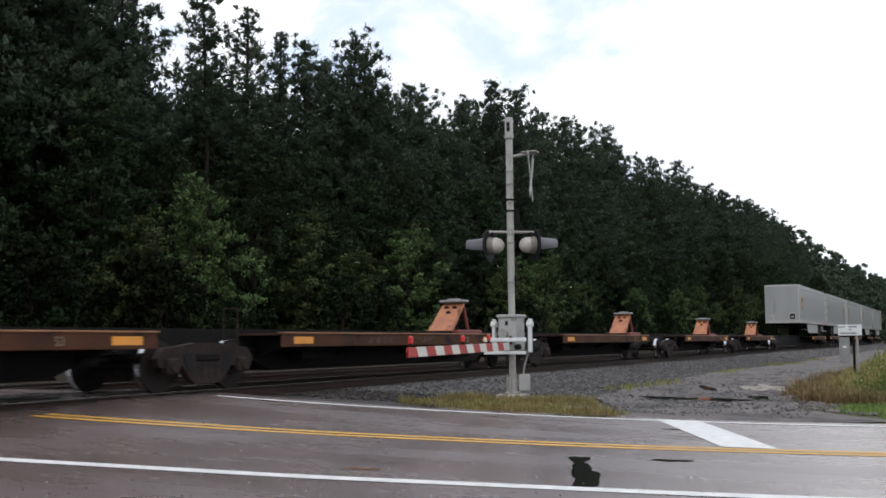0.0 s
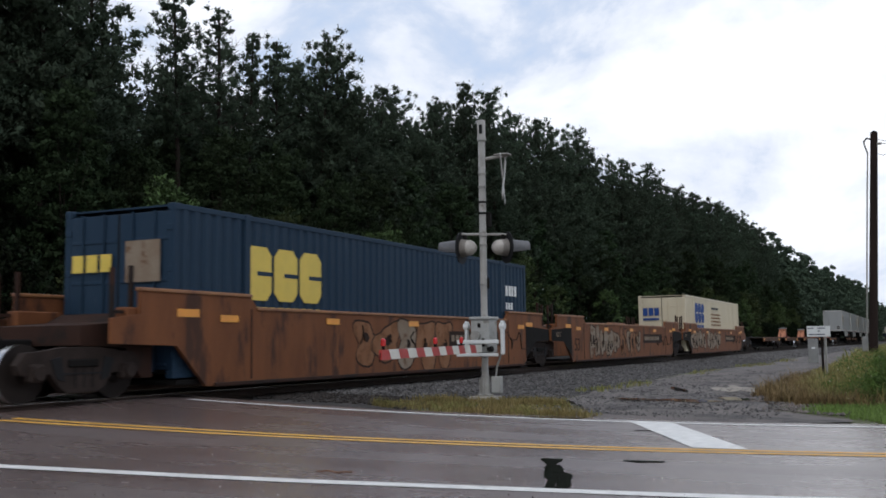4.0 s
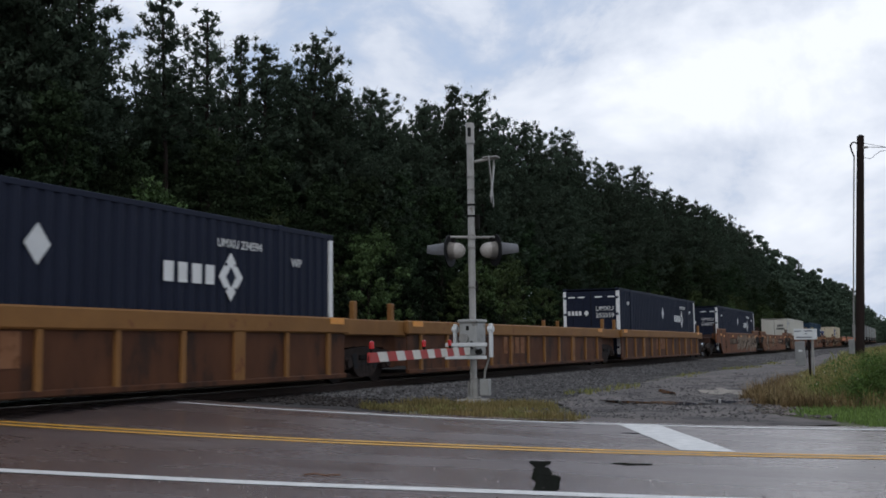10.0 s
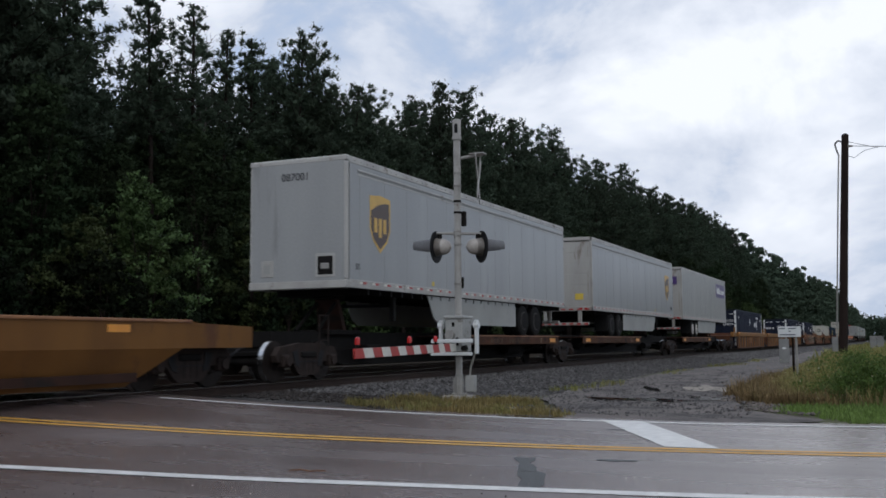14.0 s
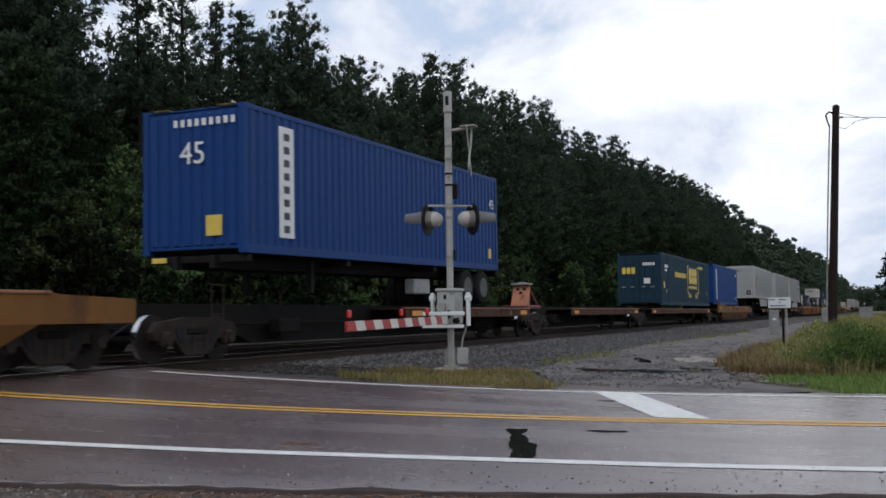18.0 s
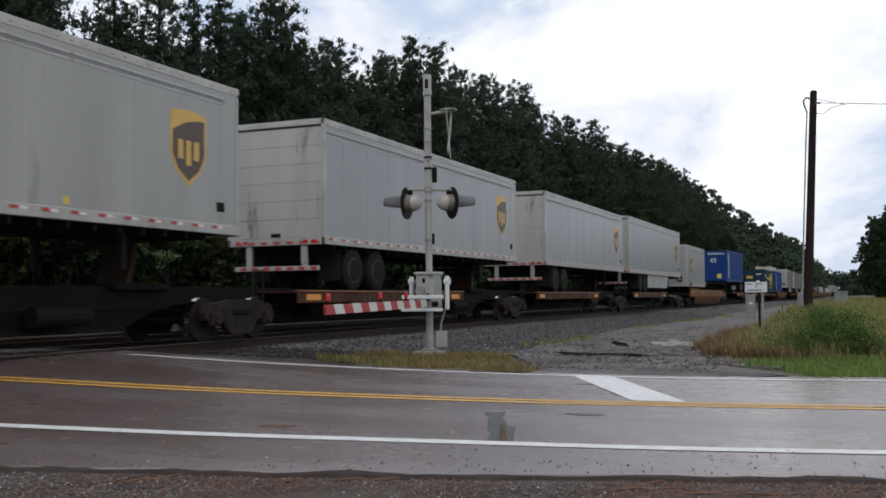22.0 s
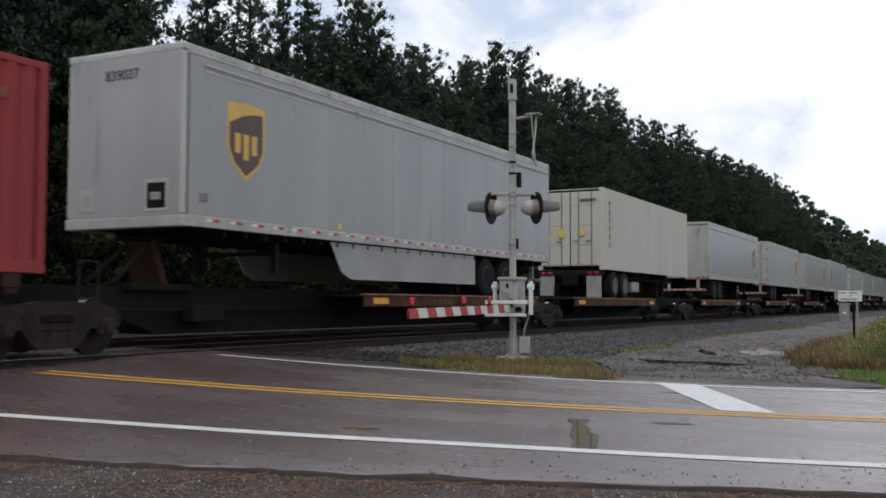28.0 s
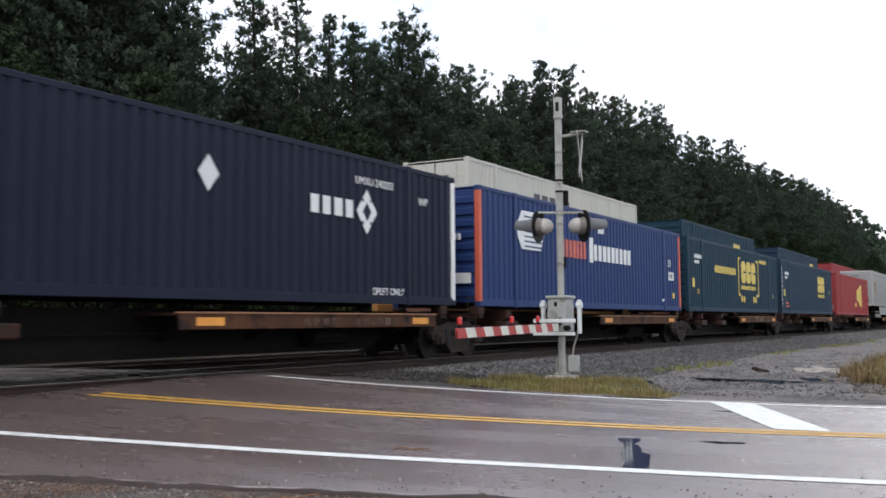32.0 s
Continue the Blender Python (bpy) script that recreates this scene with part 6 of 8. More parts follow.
def well_unit(L=16.15, ribbed=False, lead_truck=False, trail_end=False, art=0):
    """One unit of a double-stack well car: deep side walls, end platforms, ladders and a truck at its trailing joint. x = 0 at the rear of the load."""
    paint = M["rib_side" if ribbed else "orange"]
    ob = thing("well_car", "brown ribbed well car with an orange top chord" if ribbed else "weathered orange-brown well car with sprayed graffiti", "well car", "well cars of the train")
    lo, hi = -0.25, L + 0.25
    for s in (-1, 1):
        y0, y1 = s * WELL_W, s * (WELL_W - 0.07)
        a, b_ = min(y0, y1), max(y0, y1)
        if ribbed:
            part("side_sheet", B().box(lo, hi, a + 0.03, b_, 0.16, 1.3), paint, ob, "brown-red side sheet")
            part("top_chord", B().box(lo - 0.1, hi + 0.1, a - 0.05, b_ + 0.02, 1.08, 1.41, 0.03), M["rib_top"], ob, "orange top chord")
            part("bottom_flange", B().box(lo, hi, a - 0.03, b_, 0.14, 0.24, 0.015), paint, ob)
            for i in range(11):
                x = lo + 0.7 + i * (hi - lo - 1.4) / 10
                wide = 0.16 if i in (2, 8) else 0.06
                # narrow ribs take the chord's lighter orange: the light they catch, painted on
                part("side_rib", B().box(x - wide, x + wide, min(a - 0.03, a + 0.03), max(a + 0.03, b_), 0.2, 1.12, 0.015) if s < 0 else B().box(x - wide, x + wide, b_ - 0.03, b_ + 0.03, 0.2, 1.12, 0.015),
                     M["rib_top"], ob)
        else:
            prof = [(lo - 1.3, 0.84), (lo + 0.15, 0.8), (lo + 0.9, 0.12), (hi - 0.9, 0.12), (hi - 0.15, 0.8), (hi + 1.3, 0.84), (hi + 1.3, 1.22), (hi + 0.7, 1.3), (hi + 0.7, 1.68), (hi - 2.1, 1.68), (hi - 2.35, 1.45), (lo + 2.35, 1.45), (lo + 2.1, 1.68), (lo - 0.7, 1.68), (lo - 0.7, 1.3), (lo - 1.3, 1.22)]
            part("side_wall", B().ext(prof, "y", a, b_), paint, ob)
            part("top_flange", B().box(lo + 2.3, hi - 2.3, a - 0.03, b_ + 0.03, 1.42, 1.48, 0.012), M["deck_lip"], ob)
            part("end_flange", B().box(lo - 0.72, lo + 2.15, a - 0.03, b_ + 0.03, 1.65, 1.71, 0.012), M["deck_lip"], ob)
            part("end_flange", B().box(hi - 2.15, hi + 0.72, a - 0.03, b_ + 0.03, 1.65, 1.71, 0.012), M["deck_lip"], ob)
            part("bottom_flange", B().box(lo + 1.1, hi - 1.1, a - 0.04, b_, 0.1, 0.17, 0.012), M["spine"], ob)
            for x in (1.9, L - 1.9):
                part("wall_seam", B().box(x - 0.02, x + 0.02, y0 - 0.008 if s < 0 else y0 - 0.004, y0 + 0.004 if s < 0 else y0 + 0.008, 0.2, 1.44), M["spine"], ob)
    part("well_floor", B().box(lo + 0.3, hi - 0.3, -1.25, 1.25, 0.16, 0.24), M["grime_shade"], ob)
    for e, d in ((lo, -1), (hi, 1)):
        x1 = e + d * 1.55
        part("end_platform", B().ext([(e, 0.3), (e, 1.35), (e + d * 0.35, 1.2), (x1, 1.12), (x1, 0.82), (e + d * 0.6, 0.78), (e + d * 0.25, 0.3)], "y", -1.0, 1.0), M["spine"] if not ribbed else paint, ob)
        for y in (-1.3, 1.05):
            part("end_bracket", B().box(min(e, e + d * (1.5 if ribbed else 0.9)), max(e, e + d * (1.5 if ribbed else 0.9)), y, y + 0.25, 1.05, 1.4, 0.02), M["rib_top"] if ribbed else paint, ob)
        for y in (-1.22, 1.22):
            part("stanchion", B().box(e + d * 0.75 - 0.03, e + d * 0.75 + 0.03, y - 0.03, y + 0.03, 1.0, 2.05).box(e + d * 1.15 - 0.03, e + d * 1.15 + 0.03, y - 0.03, y + 0.03, 1.0, 2.0)
                 .box(min(e + d * 0.75, e + d * 1.15), max(e + d * 0.75, e + d * 1.15), y - 0.02, y + 0.02, 1.3, 1.35) if not ribbed else
                 B().box(e + d * 0.6 - 0.08, e + d * 0.6 + 0.08, y - 0.06, y + 0.06, 1.3, 1.8, 0.02), M["spine"] if not ribbed else M["rib_top"], ob, "upright guide post")
        part("amber_panel", B().box(min(e - d * 0.15, e - d * 0.7), max(e - d * 0.15, e - d * 0.7), -WELL_W - 0.006 - (0.05 if ribbed else 0), -WELL_W - (0.05 if ribbed else 0), 1.27, 1.4) , M["amber"], ob, "amber reflector panel")
        if not ribbed and ((d < 0 and not trail_end) or (d > 0 and not lead_truck)):
            part("dark_panel", B().ext([(e + d * 1.29, 0.85), (e + d * 0.1, 0.81), (e - d * 0.75, 0.3), (e - d * 0.75, 1.29), (e + d * 1.29, 1.2)], "y", -WELL_W - 0.006, -WELL_W - 0.002), M["grime_shade"], ob, "black painted car end")
    y = -WELL_W - 0.004
    if not ribbed:
        if not trail_end:
            words(ob, "125 T", lo - 0.85, 0.98, 0.2, M["tag_grey"], -WELL_W - 0.01)
        if art:
            fills = [M["tag_pale"], M["tag_grey"], M["tag_grey"], M["tag_pale"], M["tag_pale"]]
            spots_ = {1: [(0.5, 4.1, 5), (4.8, 8.4, 4)], 2: [(2.6, 6.3, 6), (6.6, 9.6, 6)], 3: [(5.5, 10.4, 5)], 4: [(1.0, 4.6, 5)], 5: [(0.2, 9.5, 8)], 6: [(6.5, 15.6, 8)]}[art]
            for k, (a, b_, n) in enumerate(spots_):
                graffiti(ob, a, b_, 0.28, 1.34, y, art * 10 + k, fills[(art + k) % 5], n)
            squiggle(ob, 12.4, 15.8, 0.6, 1.1, y, art)
        part("number_panel", B().box(10.2 if art != 6 else 3.4, 13.5 if art != 6 else 6.4, y - 0.004, y - 0.001, 0.72, 1.1), M["tag_dark"], ob, "dark number panel")
        if art == 6:
            words(ob, "DTTX  724745", 3.55, 0.8, 0.36, M["tag_grey"], y - 0.01)
        else:
            bars(ob, word_bars(10.35, 0.84, 2.6, 0.16, 10, art), M["tag_grey"], y - 0.006)
        for x in (1.0, 4.4, 8.0, 11.9, 15.0):
            part("amber_panel", B().box(x, x + 0.5, y - 0.014, y - 0.011, 1.2, 1.32), M["amber"], ob, "amber reflector panel")
        if art in (2, 6):
            words(ob, "53", 0.8 if art == 2 else 1.6, 0.5, 0.62, M["tag_dark"], y - 0.004)
    else:
        bars(ob, word_bars(6.0, 0.55, 1.9, 0.5, 4, 3), M["tag_pale"], -WELL_W + 0.02, label="pale sprayed marking")
    add_truck(ob, lo - 1.55)
    if lead_truck:
        add_truck(ob, hi + 1.55)
        coupler(ob, hi + 1.6, hi + 3.4)
    if trail_end:
        coupler(ob, lo - 3.2, lo - 1.6)
    return ob


def hitch(car, x, flip, dark=False, lean=0.28):
    """Trailer hitch: a red base, a leaning orange strut with holes and a grey top plate; dark: with a trailer's shade
    painted in.
    """
    d = -1 if flip else 1
    # under a trailer the shade is painted in: brown and black replace orange
    paint, red_paint = (M["spine"], M["grime_shade"]) if dark else (M["hitch"], M["hitch_red"])
    part("hitch_base", B().box(x - 0.75, x + 0.75, -0.5, 0.5, 0.98, 1.1, 0.02), red_paint, car)
    strut = B().add([(x - d * (lean + 0.02), -0.34, 1.08), (x - d * (lean + 0.02), 0.34, 1.08), (x - d * 0.02, 0.3, 1.84), (x - d * 0.02, -0.3, 1.84),
                     (x - d * (lean - 0.12), -0.34, 1.06), (x - d * (lean - 0.12), 0.34, 1.06), (x + d * 0.1, 0.3, 1.82), (x + d * 0.1, -0.3, 1.82)],
                    [(0, 1, 2, 3), (4, 5, 6, 7), (0, 1, 5, 4), (1, 2, 6, 5), (2, 3, 7, 6), (3, 0, 4, 7)])
    s = part("hitch_strut", strut, paint, car, "leaning hitch strut")
    for y, q in ((-0.12, 0.8), (0.12, 0.8), (0.0, 0.62)):
        px, pz = x - d * (lean + 0.02 - lean * q), 1.08 + 0.76 * q
        part("strut_hole", B().cyl((px - d * 0.012, y, pz), (px + d * 0.02, y, pz), 0.07, n=10), M["black"], s)
    part("hitch_plate", B().box(x - 0.2, x + 0.24, -0.36, 0.36, 1.84, 1.92, 0.03).box(x - 0.08, x + 0.14, -0.16, 0.16, 1.91, 1.96, 0.02), M["grime_shade" if dark else "case_grey"], car, "hitch top plate")
    for y in (-0.3, 0.3):
        part("hitch_brace", B().cyl((x + d * (0.95 if lean < 0.5 else 0.25), y, 1.08), (x + d * 0.1, y * 0.83, 1.74), 0.045, n=8), red_paint, car)


def spine_unit(L, platform="trail", plat_len=9.6, hitch_at=None, lead_truck=False, container=False, tags=1, flip=False, dark=True, lean=0.28):
    """One unit of a spine car: a deep centre sill between two trucks, wheel platforms and a hitch. x = 0 and x = L are the truck centres."""
    ob = thing("spine_car", "rusty brown spine car with orange-edged wheel platforms", "spine car", "spine cars of the train")
    # near black, not the car's rusty brown: under-car shade put into the colour
    part("centre_sill", B().ext([(-0.3, 0.72), (1.4, 0.72), (2.6, 0.3), (L - 2.6, 0.3), (L - 1.4, 0.72), (L + 0.3, 0.72), (L + 0.3, 1.05), (-0.3, 1.05)], "y", -0.34, 0.34), M["grime_shade"], ob)
    part("sill_flange", B().box(2.6, L - 2.6, -0.42, 0.42, 0.26, 0.31, 0.01), M["grime_shade"], ob)
    if platform != "none":
        a, b_ = (1.7, 1.7 + plat_len) if platform == "trail" else (L - 1.5 - plat_len, L - 1.5)
        if platform == "full":
            a, b_ = 1.5, L - 1.5
        part("deck_plate", B().box(a, b_, -1.34, 1.34, 0.93, 0.97), M["spine"], ob)
        for s in (-1, 1):
            y = s * 1.36
            edge = part("platform_side", B().box(a, b_, min(y, y - s * 0.05), max(y, y - s * 0.05), 0.71, 0.97, 0.01), M["deck_side"], ob, "rusty platform side channel")
            part("platform_lip", B().box(a - 0.02, b_ + 0.02, min(y + s * 0.02, y - s * 0.1), max(y + s * 0.02, y - s * 0.1), 0.955, 0.985, 0.006), M["deck_lip"], edge, "worn orange platform lip")
            for x in (a + 0.35, b_ - 0.95):
                part("amber_panel", B().box(x, x + 0.62, y + s * 0.003 - 0.003, y + s * 0.003 + 0.003, 0.77, 0.9), M["amber"], edge, "amber reflector panel")
        for i in range(4):
            x = a + 0.6 + i * (b_ - a - 1.2) / 3
            part("cross_arm", B().ext([(-1.3, 0.93), (1.3, 0.93), (1.3, 0.82), (0.34, 0.5), (-0.34, 0.5), (-1.3, 0.82)], "x", x - 0.07, x + 0.07), M["grime_shade"], ob)
        if tags == 5:
            words(ob, "TTAX   554057", a + 3.0, 0.77, 0.24, M["tag_grey"], -1.369)
        elif tags:
            bars(ob, word_bars(a + 3.0, 0.76, 1.1, 0.13, 4, tags), M["tag_faint"], -1.367)
            bars(ob, word_bars(a + 4.6, 0.76, 1.5, 0.13, 6, tags + 1), M["tag_faint"], -1.367)
        if tags:
            words(ob, "53", b_ - 2.0, 0.77, 0.18, M["tag_grey"], -1.369)
    if container:
        for x in (2.3, 5.3):
            part("cross_arm", B().ext([(-1.25, 1.1), (1.25, 1.1), (1.25, 0.9), (0.34, 0.5), (-0.34, 0.5), (-1.25, 0.9)], "x", x - 0.12, x + 0.12), M["spine"], ob)
            part("container_foot", B().box(x - 0.35, x + 0.35, -1.34, -1.0, 0.62, 0.82, 0.02), M["spine"], ob, "rusty bolster end")
        for x in (0.9, L - 0.9):
            part("container_pedestal", B().box(x - 0.14, x + 0.14, -1.22, -0.95, 0.97, 1.17, 0.02).box(x - 0.14, x + 0.14, 0.95, 1.22, 0.97, 1.17, 0.02).box(x - 0.1, x + 0.1, -1.2, 1.2, 0.9, 1.0), M["spine"], ob)
    if hitch_at is not None:
        hitch(ob, hitch_at, flip, dark, lean)
    part("brake_pipe", B().cyl((1.5, -0.5, 0.66), (L - 1.5, -0.5, 0.66), 0.025, n=6).box(3.2, 4.0, -0.75, -0.45, 0.45, 0.75, 0.03).cyl((L - 5, -0.62, 0.55), (L - 3.8, -0.62, 0.55), 0.16, n=12), M["grime_shade"], ob)
    part("end_ladder", B().tube([(0.26, -1.18, 0.6), (0.26, -1.18, 1.38), (0.63, -1.18, 1.38), (0.63, -1.18, 0.6)], 0.011, 6).cyl((0.26, -1.18, 0.85), (0.63, -1.18, 0.85), 0.011, n=6), M["truck"], ob, "thin grab iron")
    add_truck(ob, 0)
    if lead_truck:
        add_truck(ob, L)
        coupler(ob, L + 0.4, L + 2.2)
    return ob


def yellow_well(L=20.0):
    """A yellow low well flat between two trucks, with stepped sides. x = 0 and x = L are its ends."""
    ob = thing("low_well_car", "yellow ochre low well car with dark underside", "well car", "well cars of the train")
    for s in (-1, 1):
        a, b_ = min(s * 1.4, s * 1.32), max(s * 1.4, s * 1.32)
        low = B().ext([(2.2, 0.72), (3.3, 0.12), (L - 3.3, 0.12), (L - 2.2, 0.72)], "y", a, b_)
        low.v = [(px, py - s * 0.45 * (0.72 - pz), pz) for px, py, pz in low.v]
        part("lower_plate", low, M["yellow_car"], ob, "ochre lower plate sloping inwards")
        part("side_wall", B().ext([(0.2, 0.72), (L - 0.2, 0.72), (L - 0.2, 1.1), (L - 1.8, 1.15), (L - 2.0, 1.18), (3.9, 1.18), (3.9, 1.3), (0.9, 1.3), (0.7, 1.1), (0.2, 1.05)], "y", a, b_), M["yellow_car"], ob)
        part("top_flange", B().box(3.8, L - 2.0, a - 0.03, b_ + 0.03, 1.15, 1.2, 0.01), M["deck_lip"], ob)
    part("well_floor", B().box(3.2, L - 3.2, -1.3, 1.3, 0.2, 0.34).box(0.2, 3.2, -1.3, 1.3, 0.85, 1.0).box(L - 3.2, L - 0.2, -1.3, 1.3, 0.85, 1.0), M["spine"], ob)
    for x0, x1, za, zb in ((1.0, 1.6, 1.0, 1.3), (9.0, 9.5, 0.34, 1.16), (12.7, 13.3, 0.34, 1.16)):
        part("load_beam", B().box(x0, x1, -1.3, 1.3, za, zb, 0.02), M["grime_shade"], ob)
    for x in (0.35, 1.0):
        part("hand_post", B().box(x, x + 0.05, -1.38, -1.33, 0.8, 1.75).box(x - 0.15, x + 0.2, -1.38, -1.33, 1.1, 1.2), M["yellow_car"], ob)
    y = -1.404
    bars(ob, word_bars(9.0, 0.82, 1.9, 0.22, 7, 5), M["ink"], y)
    bars(ob, word_bars(2.9, 0.82, 2.6, 0.18, 4, 6), M["tag_pale"], y)
    for x in (1.2, 6.0, 16.0):
        part("amber_panel", B().box(x, x + 0.5, y - 0.004, y - 0.001, 0.98, 1.1), M["amber"], ob, "amber reflector panel")
    add_truck(ob, 1.6)
    add_truck(ob, L - 1.6)
    coupler(ob, -1.0, 0.4)
    coupler(ob, L - 0.4, L + 1.0)
    return ob


# ---- loads ----
def corrugated(L, z0, z1, y, depth, pitch=0.29, ends=0.15):
    """A corrugated steel wall in the xz plane."""
    n = max(4, round((L - 2 * ends) / pitch))
    p = (L - 2 * ends) / n
    xs, ys = [ends], [y + depth]
    for i in range(n):
        x = ends + i * p
        for f, d in ((0.12, 1), (0.3, 0), (0.7, 0), (0.88, 1)):
            xs.append(x + f * p)
            ys.append(y + depth * d)
    xs.append(L - ends)
    ys.append(y + depth)
    v = [(x, yy, z0) for x, yy in zip(xs, ys)] + [(x, yy, z1) for x, yy in zip(xs, ys)]
    m = len(xs)
    return B().add(v, [(i, i + 1, m + i + 1, m + i) for i in range(m - 1)])


def container(L, paint, label, door=True, trim=None, posts=(), end_paint=None, smooth=False, H=2.896, group="containers of the train", lead_trim=False, rods=None, upright=False):
    """A freight container: corrugated walls, posts, rails, castings, roof and a trailing end with doors or ribs. x = 0 at its trailing end, z = 0 at its floor."""
    W = 2.438
    trim = trim or paint
    ob = thing("container", label, "container", group)
    h = W / 2
    for s in (-1, 1):
        if smooth:
            part("side_panel", B().box(0.12, L - 0.12, min(s * h, s * (h - 0.03)) , max(s * h, s * (h - 0.03)), 0.16, H - 0.1), paint, ob)
        elif s < 0:
            part("side_panel", corrugated(L, 0.15, H - 0.08, -h + 0.004, 0.036), paint, ob, "corrugated steel side")
        else:
            part("side_panel", B().box(0.1, L - 0.1, h - 0.05, h - 0.02, 0.15, H - 0.08), paint, ob)
        part("top_rail", B().box(0.05, L - 0.05, min(s * h, s * (h - 0.08)), max(s * h, s * (h - 0.08)), H - 0.1, H, 0.01), paint, ob)
        part("bottom_rail", B().box(0.05, L - 0.05, min(s * h, s * (h - 0.08)), max(s * h, s * (h - 0.08)), 0.0, 0.17, 0.01), paint, ob)
        for x in (0, L):
            part("corner_post", B().box(x - (0.14 if x else 0), x + (0 if x else 0.14), min(s * (h + 0.004), s * (h - 0.13)), max(s * (h + 0.004), s * (h - 0.13)), 0, H, 0.012),
                 trim if (not x or lead_trim) else paint, ob)
        for x in posts:
            part("lift_post", B().box(x - 0.08, x + 0.08, min(s * (h + 0.022), s * (h - 0.05)), max(s * (h + 0.022), s * (h - 0.05)), -0.03, H + 0.012, 0.012), paint, ob)
    for x in (0, L - 0.16):
        for s in (-1, 1):
            for z in (0, H - 0.12):
                part("corner_casting", B().box(x - 0.004, x + 0.164, min(s * (h + 0.008), s * (h - 0.15)), max(s * (h + 0.008), s * (h - 0.15)), z - 0.004, z + 0.124, 0.012), paint, ob)
    part("roof", B().box(0.08, L - 0.08, -h + 0.05, h - 0.05, H - 0.04, H - 0.01), paint, ob)
    part("floor", B().box(0.08, L - 0.08, -h + 0.06, h - 0.06, 0.08, 0.14), M["grime_shade"], ob)
    part("lead_wall", B().box(L - 0.06, L - 0.02, -h + 0.1, h - 0.1, 0.1, H - 0.08), paint, ob)
    e = end_paint or paint
    if door:
        for s in (-1, 1):
            leaf = part("door_leaf", B().box(0.015, 0.055, min(s * 0.01, s * (h - 0.12)), max(s * 0.01, s * (h - 0.12)), 0.14, H - 0.12, 0.01), e, ob, "tall steel door leaf")
            part("door_seal", B().box(0.008, 0.016, min(s * 0.002, s * 0.016), max(s * 0.002, s * 0.016), 0.14, H - 0.12), M["grime_shade"], leaf)
            for k in (0.32, 0.8):
                part("lock_rod", B().cyl((-0.012, s * k, 0.1), (-0.012, s * k, H - 0.1), 0.022, n=8), rods or e, leaf)
                part("rod_handle", B().box(-0.04, -0.015, s * k - 0.03, s * k + 0.2, 1.0, 1.05), M["steel"], leaf)
            for z in (0.35, 1.05, 1.75, 2.45):
                part("hinge", B().box(-0.012, 0.03, min(s * (h - 0.02), s * (h - 0.16)), max(s * (h - 0.02), s * (h - 0.16)), z, z + 0.1, 0.006), e, leaf)
                part("door_rib", B().box(0.0, 0.02, min(s * 0.06, s * (h - 0.16)), max(s * 0.06, s * (h - 0.16)), z - 0.16, z - 0.1, 0.006), e, leaf)
    elif upright:
        for i in range(8):
            y = -h + 0.16 + i * (W - 0.32) / 8
            part("end_rib", B().box(-0.006, 0.05, y + 0.05, y + (W - 0.32) / 8 - 0.04, 0.16, H - 0.13, 0.025), e, ob)
        part("end_wall", B().box(0.03, 0.07, -h + 0.1, h - 0.1, 0.1, H - 0.08), e, ob)
    else:
        for i in range(9):
            z = 0.22 + i * 0.28
            part("end_rib", B().box(-0.01, 0.05, -h + 0.14, h - 0.14, z, z + 0.19, 0.03), e, ob)
        part("end_wall", B().box(0.04, 0.07, -h + 0.1, h - 0.1, 0.1, H - 0.08), e, ob)
    return ob


Y_SIDE = -1.2235


def diamond(parent, x, z, r, material, y=Y_SIDE, hole=None):
    part("diamond_mark", B().ext([(x - r * 0.8, z), (x, z - r), (x + r * 0.8, z), (x, z + r)], "y", y - 0.003, y + 0.003), material, parent)
    if hole:
        r2 = r * 0.42
        part("diamond_core", B().ext([(x - r2 * 0.8, z), (x, z - r2), (x + r2 * 0.8, z), (x, z + r2)], "y", y - 0.007, y - 0.003), hole, parent)
        for dx, dz in ((-0.4, 0.5), (0.4, 0.5), (-0.4, -0.5), (0.4, -0.5)):
            part("diamond_notch", B().box(x + dx * r * 0.8 - 0.03, x + dx * r * 0.8 + 0.03, y - 0.0075, y - 0.0035, z + dz * r - 0.03, z + dz * r + 0.03), hole, parent)


def end_bars(parent, rects, material):
    for y0, y1, z0, z1 in rects:
        part("marking", B().box(-0.042, -0.036, min(y0, y1), max(y0, y1), z0, z1), material, parent)


